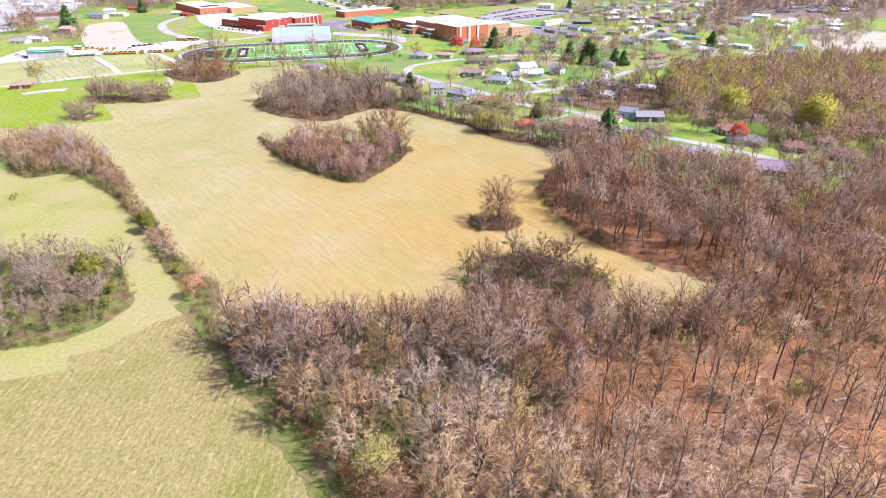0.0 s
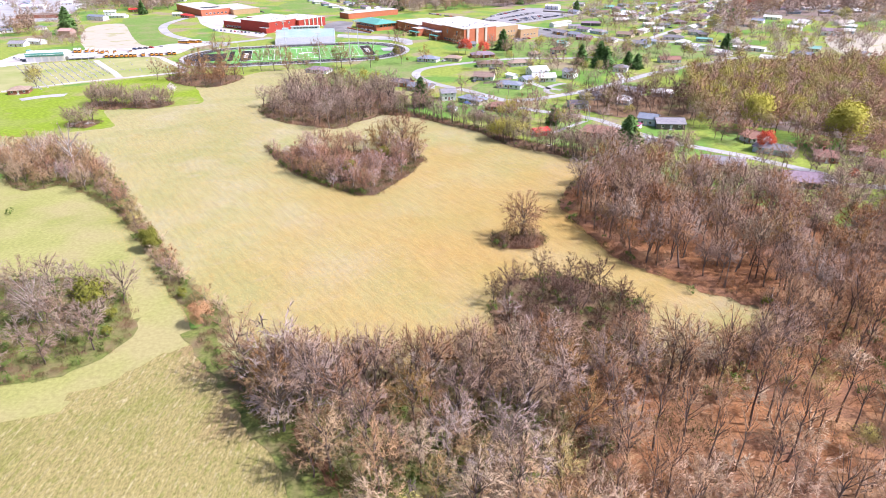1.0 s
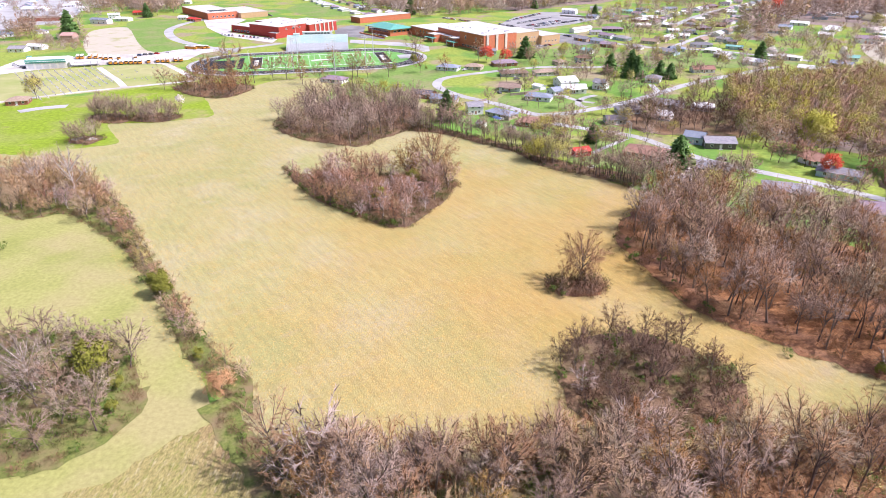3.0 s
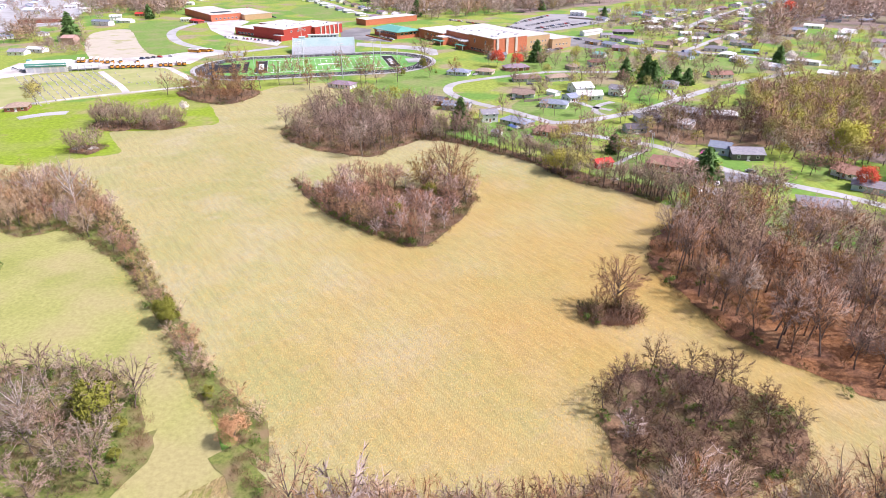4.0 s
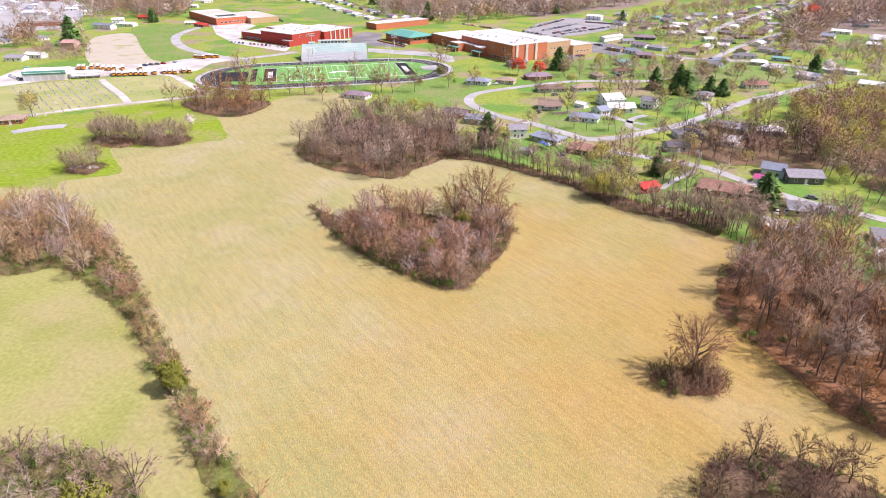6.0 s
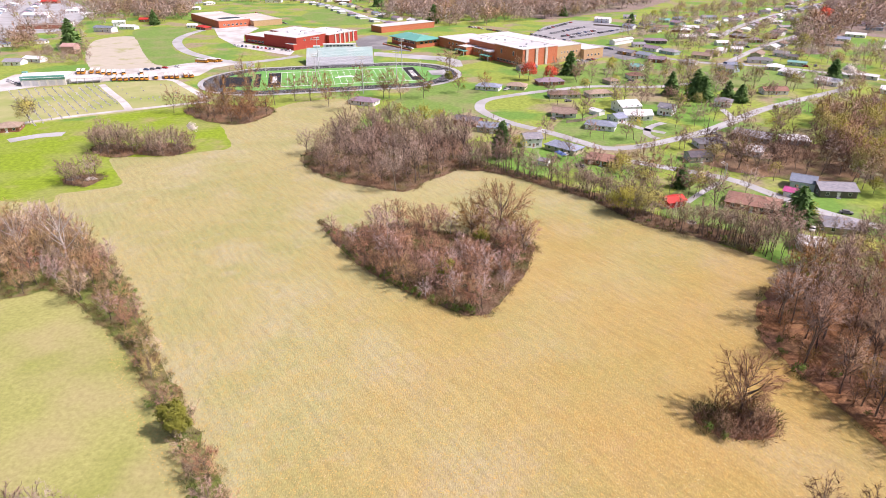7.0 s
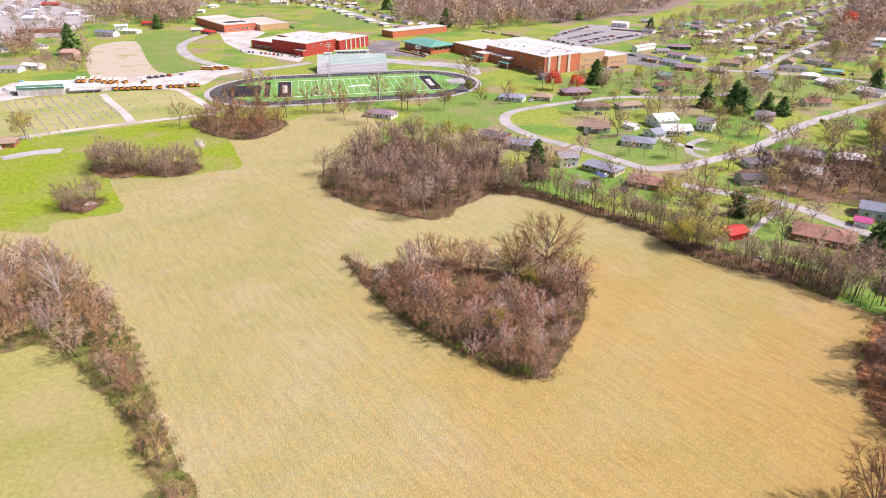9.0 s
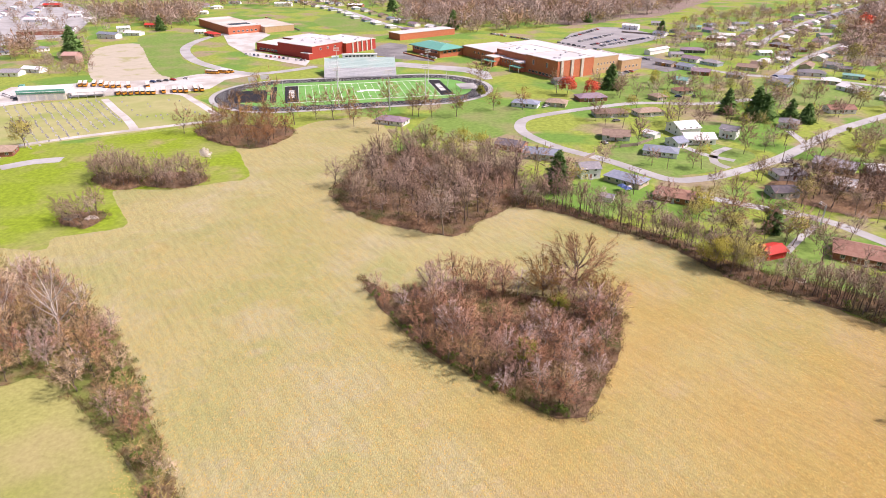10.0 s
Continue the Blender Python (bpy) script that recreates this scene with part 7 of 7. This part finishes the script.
for x, y, h in [(68, 340.3, 8.2)] + [(66.8, 339, 8.5)]:
    p = thing("street_lamp", place(x + 2, y, 2.2), "grey street lamp on a curved arm", "street lamp", "street lamps")
    part("mast", Geo().tube((0, 0, 0), (0, 0, 8), 0.16, 0.12), STEEL, p)
    part("arm", Geo().tube((0, 0, 8), (1.8, 0, 8.5), 0.06, 0.05), STEEL, p)
    part("lamp_head", Geo().box(2.0, 0, 8.4, 0.8, 0.35, 0.2), STEEL, p)

# ---- town trees ----
for x, y, h in [(-390.3, 677.5, 24), (-386.5, 842.9, 15.7), (42.8, 563, 17.3), (96.5, 498, 14), (107.7, 485.7, 16), (111.5, 483.3, 14), (130.1, 491, 9), (-20.8, 374.6, 14.2), (-65.9, 862.8, 17.8), (-150.3, 1045.2, 17.4), (306.9, 735.2, 13.4), (95.7, 926, 11.5), (156, 831.5, 11.4)] + [(49.9, 334.3, 10), (221.9, 538.9, 13.7)]:
    tree_thing("pine", x, y, h / 12.3)
for x, y, h in [(79.8, 299.2, 14.6), (133.8, 479.8, 11.6)]:
    tree_thing("spruce", x, y, h / 14)
for x, y, h in [(-46.8, 538.1, 8.7), (-59.9, 511.1, 6.2), (-36.4, 515.8, 3.1), (144.5, 457.1, 4.9), (52.5, 343.5, 6.8)]:
    tree_thing("cedar", x, y, h / 6.8, label="dense dark green evergreen shrub")
for x, y, h in [(139.4, 288, 9), (158, 251.3, 4.4)] + [(9.9, 542.4, 11.6), (24.8, 539.5, 10.8), (384.4, 857.6, 17.5)]:
    tree_thing("red", x, y, h / 9.5)
for x, y, h in [(148.5, 320, 19), (175, 290, 20)]:
    tree_thing("willow", x, y, h / 11.5)
for x, y, h in [(167.7, 615.8, 12.4), (239.3, 687.2, 16.4), (290.6, 645.4, 12.9), (303.2, 593.5, 12), (408.9, 699.8, 20.4), (253, 647.2, 18.1), (247.3, 580.5, 14.1)] + [(233.1, 774.4, 13.2), (194.7, 877.1, 13.2), (310.8, 775.9, 18.4), (314.4, 726, 17.1), (18.7, 304.9, 11.8), (15.6, 308.6, 9), (31.4, 360.4, 7.1)] + [(124.1, 327.2, 8.2), (141.3, 534.6, 12.1), (159.5, 435.6, 10), (146, 359.4, 16.6), (158.3, 334.8, 16.8)]:
    tree_thing("bud", x, y, h / 14)
for x, y, h in [(-175.8, 399, 9)] + [(224.8, 526.4, 16.4), (284.3, 536.9, 13.2), (369.4, 641.7, 15.4), (425, 677.8, 13.5), (346.9, 681.8, 8.2)] + [(-469.8, 864.5, 9)]:
    tree_thing("blossom", x, y, h / 9.5)
ROADS = [[(188.3, 495.9), (142, 463.4), (109, 433), (85.9, 412.7), (61.3, 396.8), (45.9, 388.6), (30.5, 386.2), (19.1, 398.2), (7.1, 412.9), (-11.4, 430.7), (-24.6, 451.8), (-27.5, 469), (-21.1, 485.7), (2.4, 501.4), (51.7, 523.3), (93.7, 522.6)], [(35.8, 368.1), (73, 344.7), (94.3, 309.9), (119, 287.9), (128.7, 279.9)], [(79.4, 706.4), (127.2, 641.5), (180.4, 603.2), (234.7, 572)]]
ROAD_PTS = [p for r in ROADS for p in smooth(r, False, 4.0)]
TOWN = [(11.4, 559), (58.5, 596.9), (93.8, 578.3), (149.5, 588.8), (200.6, 516.1), (62, 288.8), (42.6, 305.4), (16.4, 334), (-10.2, 351.2), (-27.9, 365.1), (-30.5, 406.5), (-20.7, 423.4), (11.9, 399.6)]
FAR_TOWN = [[(162, 831.6), (259.2, 986.8), (634.3, 1227.2), (252.1, 600.6), (186.3, 615.8), (133.9, 661.1), (109.5, 707)], [(180.3, 528.1), (290.6, 645.4), (496.9, 766.4), (328.1, 498.7), (219.3, 424.2), (176.3, 409.3), (139, 426.6)], [(-442.9, 630.7), (-353.1, 632.4), (-421.8, 761.9), (-377.1, 890.8), (-420.3, 1160.1), (-261.2, 1261.3), (-581.5, 1335.2), (-932.8, 1304.6)], [(72.9, 329.1), (101.5, 308.8), (122.2, 278.8), (175.3, 256.3), (144.2, 207), (121.7, 227.2), (84.7, 241.9), (63.5, 265)]]


def free(x, y, r=3.0):
    return all((x - a) ** 2 + (y - b) ** 2 > (5.0 + r) ** 2 for a, b in ROAD_PTS) and all((x - a) ** 2 + (y - b) ** 2 > (k + r) ** 2 for a, b, k in FOOTPRINTS)


rng = random.Random(9)
yards = [p for p in scatter(TOWN, 19.5, 300, 0.8) if free(*p, 2.0)]
wood_stuff("street_trees", "leafless garden trees among the houses", yards[::5] + yards[1::5] + yards[2::5] + yards[3::5], YARD, GARDEN_TWIG, 302, (0.7, 1.15))
wood_stuff("budding_trees", "yellow-green budding garden trees among the houses", yards[4::5], BUDDING, BUDS, 303, (0.6, 0.95))
for i, (o, gap) in enumerate(zip(FAR_TOWN + [TOWN], (16.0, 16.0, 27.0, 8.0, 20.0))):
    pts = [p for p in scatter(o, gap, 310 + i, 0.85) if free(*p)]
    wood_stuff("street_trees", "leafless trees among distant houses", pts, YARD if i == 3 else STREET_TREE, GARDEN_TWIG if i > 2 else FAR_TWIG, 320 + i, (0.65, 1.1) if i > 2 else (0.75, 1.15))
    wood_stuff("budding_trees", "yellow-green budding trees among distant houses", [p for p in scatter(o, 70.0 if i == 2 else 25.0, 330 + i, 0.7) if free(*p)], BUD_FAR, BUDS, 340 + i, (0.6, 0.95))
for x, y, h in [(-171.4, 480.3, 19.8), (-174.7, 448.9, 17.8), (-192, 464.8, 12.4), (-142.3, 480.9, 15.1), (-132.6, 481.1, 16.6), (-123, 481.3, 16.6), (-102.5, 503.5, 15.1), (-88, 490.6, 13.1), (-76.3, 484.6, 14.5), (-164.7, 466.6, 15), (-152.2, 470, 16), (-118.6, 466.2, 12), (-104, 458, 13), (-84.2, 488.8, 15), (-62.4, 489, 14), (-40.4, 503, 12), (-207, 452, 13), (-46.2, 557.9, 16.8), (-22.5, 505, 11.8), (4.4, 550.4, 12.9), (33.6, 332, 13)]:
    tree_thing("yard", x, y, max(h, 5) / 11, label="leafless tree beside the running track")

TOP_TREES = [([(-546.2, 1003.4), (-411.8, 1040.3), (-366.8, 917.2), (-383.4, 843), (-460.4, 926.3), (-482.5, 888.8)], 12.0), ([(-425.2, 1076.9), (-99.5, 1046.2), (-112, 1369.1), (-529.2, 1361.1)], 26.0), ([(-377.9, 598.8), (-333.6, 599.6), (-366.3, 661.9), (-404.6, 682.8), (-409.8, 650.8)], 8.0), ([(-133.3, 895.5), (-67.5, 912.2), (-45.5, 1012.9), (-129.8, 1031.6)], 12.0), ([(-424.9, 631), (-429.2, 682.3), (-466.2, 761.1), (-488.3, 726.5)], 14.0), ([(-85.1, 826.9), (-6.1, 837), (63.6, 894.2), (126.3, 926.6), (157.5, 1065.6), (-90.7, 1012.1)], 14.0)]
for i, (o, gap) in enumerate(TOP_TREES):
    wood_stuff("street_trees", "grey and mauve leafless trees behind the bus yard", [p for p in scatter(o, gap, 350 + i) if free(*p, 0.5)], STREET_TREE if gap < 9 else FAR, FAR_TWIG, 360 + i, (0.4, 0.6) if gap < 9 else (0.8, 1.3))

BEHIND = [(122, 312), (150, 293), (178, 286), (216, 295), (208, 272), (184, 266), (152, 281), (130, 296)]
wood_stuff("street_trees", "leafless trees close behind the brick houses", [p for p in scatter(BEHIND, 6.0, 374, 0.9) if free(*p, -1.0)], COPSE, COPSE_TWIG, 375, (0.6, 0.95))
GROVE = [(64.9, 377.4), (91.3, 391.4), (122.8, 396), (149.7, 383.8), (123.8, 341.7), (100.9, 342.7), (76.2, 355.9)]
sheet("yard_litter", GROVE, 0.06, THICKET, "brown leaf litter under the garden trees", "ground", 1.5)
wood_stuff("street_trees", "leafless trees shading the gardens by the street", [p for p in scatter(GROVE, 8.5, 372, 0.9) if free(*p, 1.0)], MID, DARK_SHADED_TWIG, 373, (0.7, 1.1))
STRIP = [(44.7, 335.6), (112.4, 299.8), (91.4, 265.6), (77.6, 282.5), (47.2, 297.6), (26.7, 311.8)]
wood_stuff("street_trees", "leafless trees between the gardens and the hay field", [p for p in scatter(STRIP, 7.5, 370, 0.8) if free(*p, 0.5) and math.hypot(p[0] - 46, p[1] - 305) > 13], SLIM + YARD[:1], GARDEN_TWIG, 371, (0.75, 1.15))

# ---- small yard things ----
rx, ry = 42.4, 299.2
pit = thing("fire_ring", place(rx, ry), "ring of pale stones round a dark fire pit", "fire pit")
for k in range(14):
    a = 2 * math.pi * k / 14
    part("stone", Geo().box(1.5 * math.cos(a), 1.5 * math.sin(a), 0, 0.55, 0.4, 0.4, a, 0.85), STONE, pit)
part("ash", Geo().prism([(1.35 * math.cos(a), 1.35 * math.sin(a)) for a in np.arange(0, 6.2, 0.5)], 0.02, 0.08), TYRE, pit)
FENCE_WOOD = mat("weathered_fence", (0.3, 0.25, 0.2), (0.42, 0.36, 0.3), 1.5, 0.9)
for line in ([(18.8, 431.3), (28.2, 435.1), (38.5, 444.9)], [(-7.6, 406.9), (3, 418.6)], [(53, 338.2), (66.9, 350.4)], [(-126.5, 817.7), (-92.4, 862.3)], [(115.8, 839.3), (157, 814.9), (163.9, 807)]):
    fence = thing("fence", place(*line[0]), "weathered grey board fence", "fence", "garden fences")
    for a, b in zip(line, line[1:]):
        L, ang = math.hypot(b[0] - a[0], b[1] - a[1]), math.atan2(b[1] - a[1], b[0] - a[0])
        ox, oy = a[0] - line[0][0], a[1] - line[0][1]
        for k in range(int(L / 2.4) + 1):
            x, y = ox + math.cos(ang) * 2.4 * k, oy + math.sin(ang) * 2.4 * k
            part("post", Geo().box(x, y, 0, 0.14, 0.14, 1.7), FENCE_WOOD, fence)
            part("panel", Geo().box(x + math.cos(ang) * 1.2, y + math.sin(ang) * 1.2, 0.1, 2.3, 0.06, 1.5, ang), FENCE_WOOD, fence)
CANVAS = mat("blue_canvas", (0.12, 0.2, 0.5), (0.2, 0.3, 0.62), 0.8, 0.8)
for x, y in [(5.7, 373.2), (6.9, 370.7)]:
    tent = thing("garden_canopy", place(x, y, 0.4), "blue and white garden canopy on four posts", "canopy", "garden canopies")
    part("cover", Geo().box(0, 0, 2.2, 3.2, 3.2, 0.9, 0, 0.15), CANVAS, tent)
    for sx in (-1.4, 1.4):
        for sy in (-1.4, 1.4):
            part("post", Geo().tube((sx, sy, 0), (sx, sy, 2.2), 0.04, 0.04), WHITE, tent)
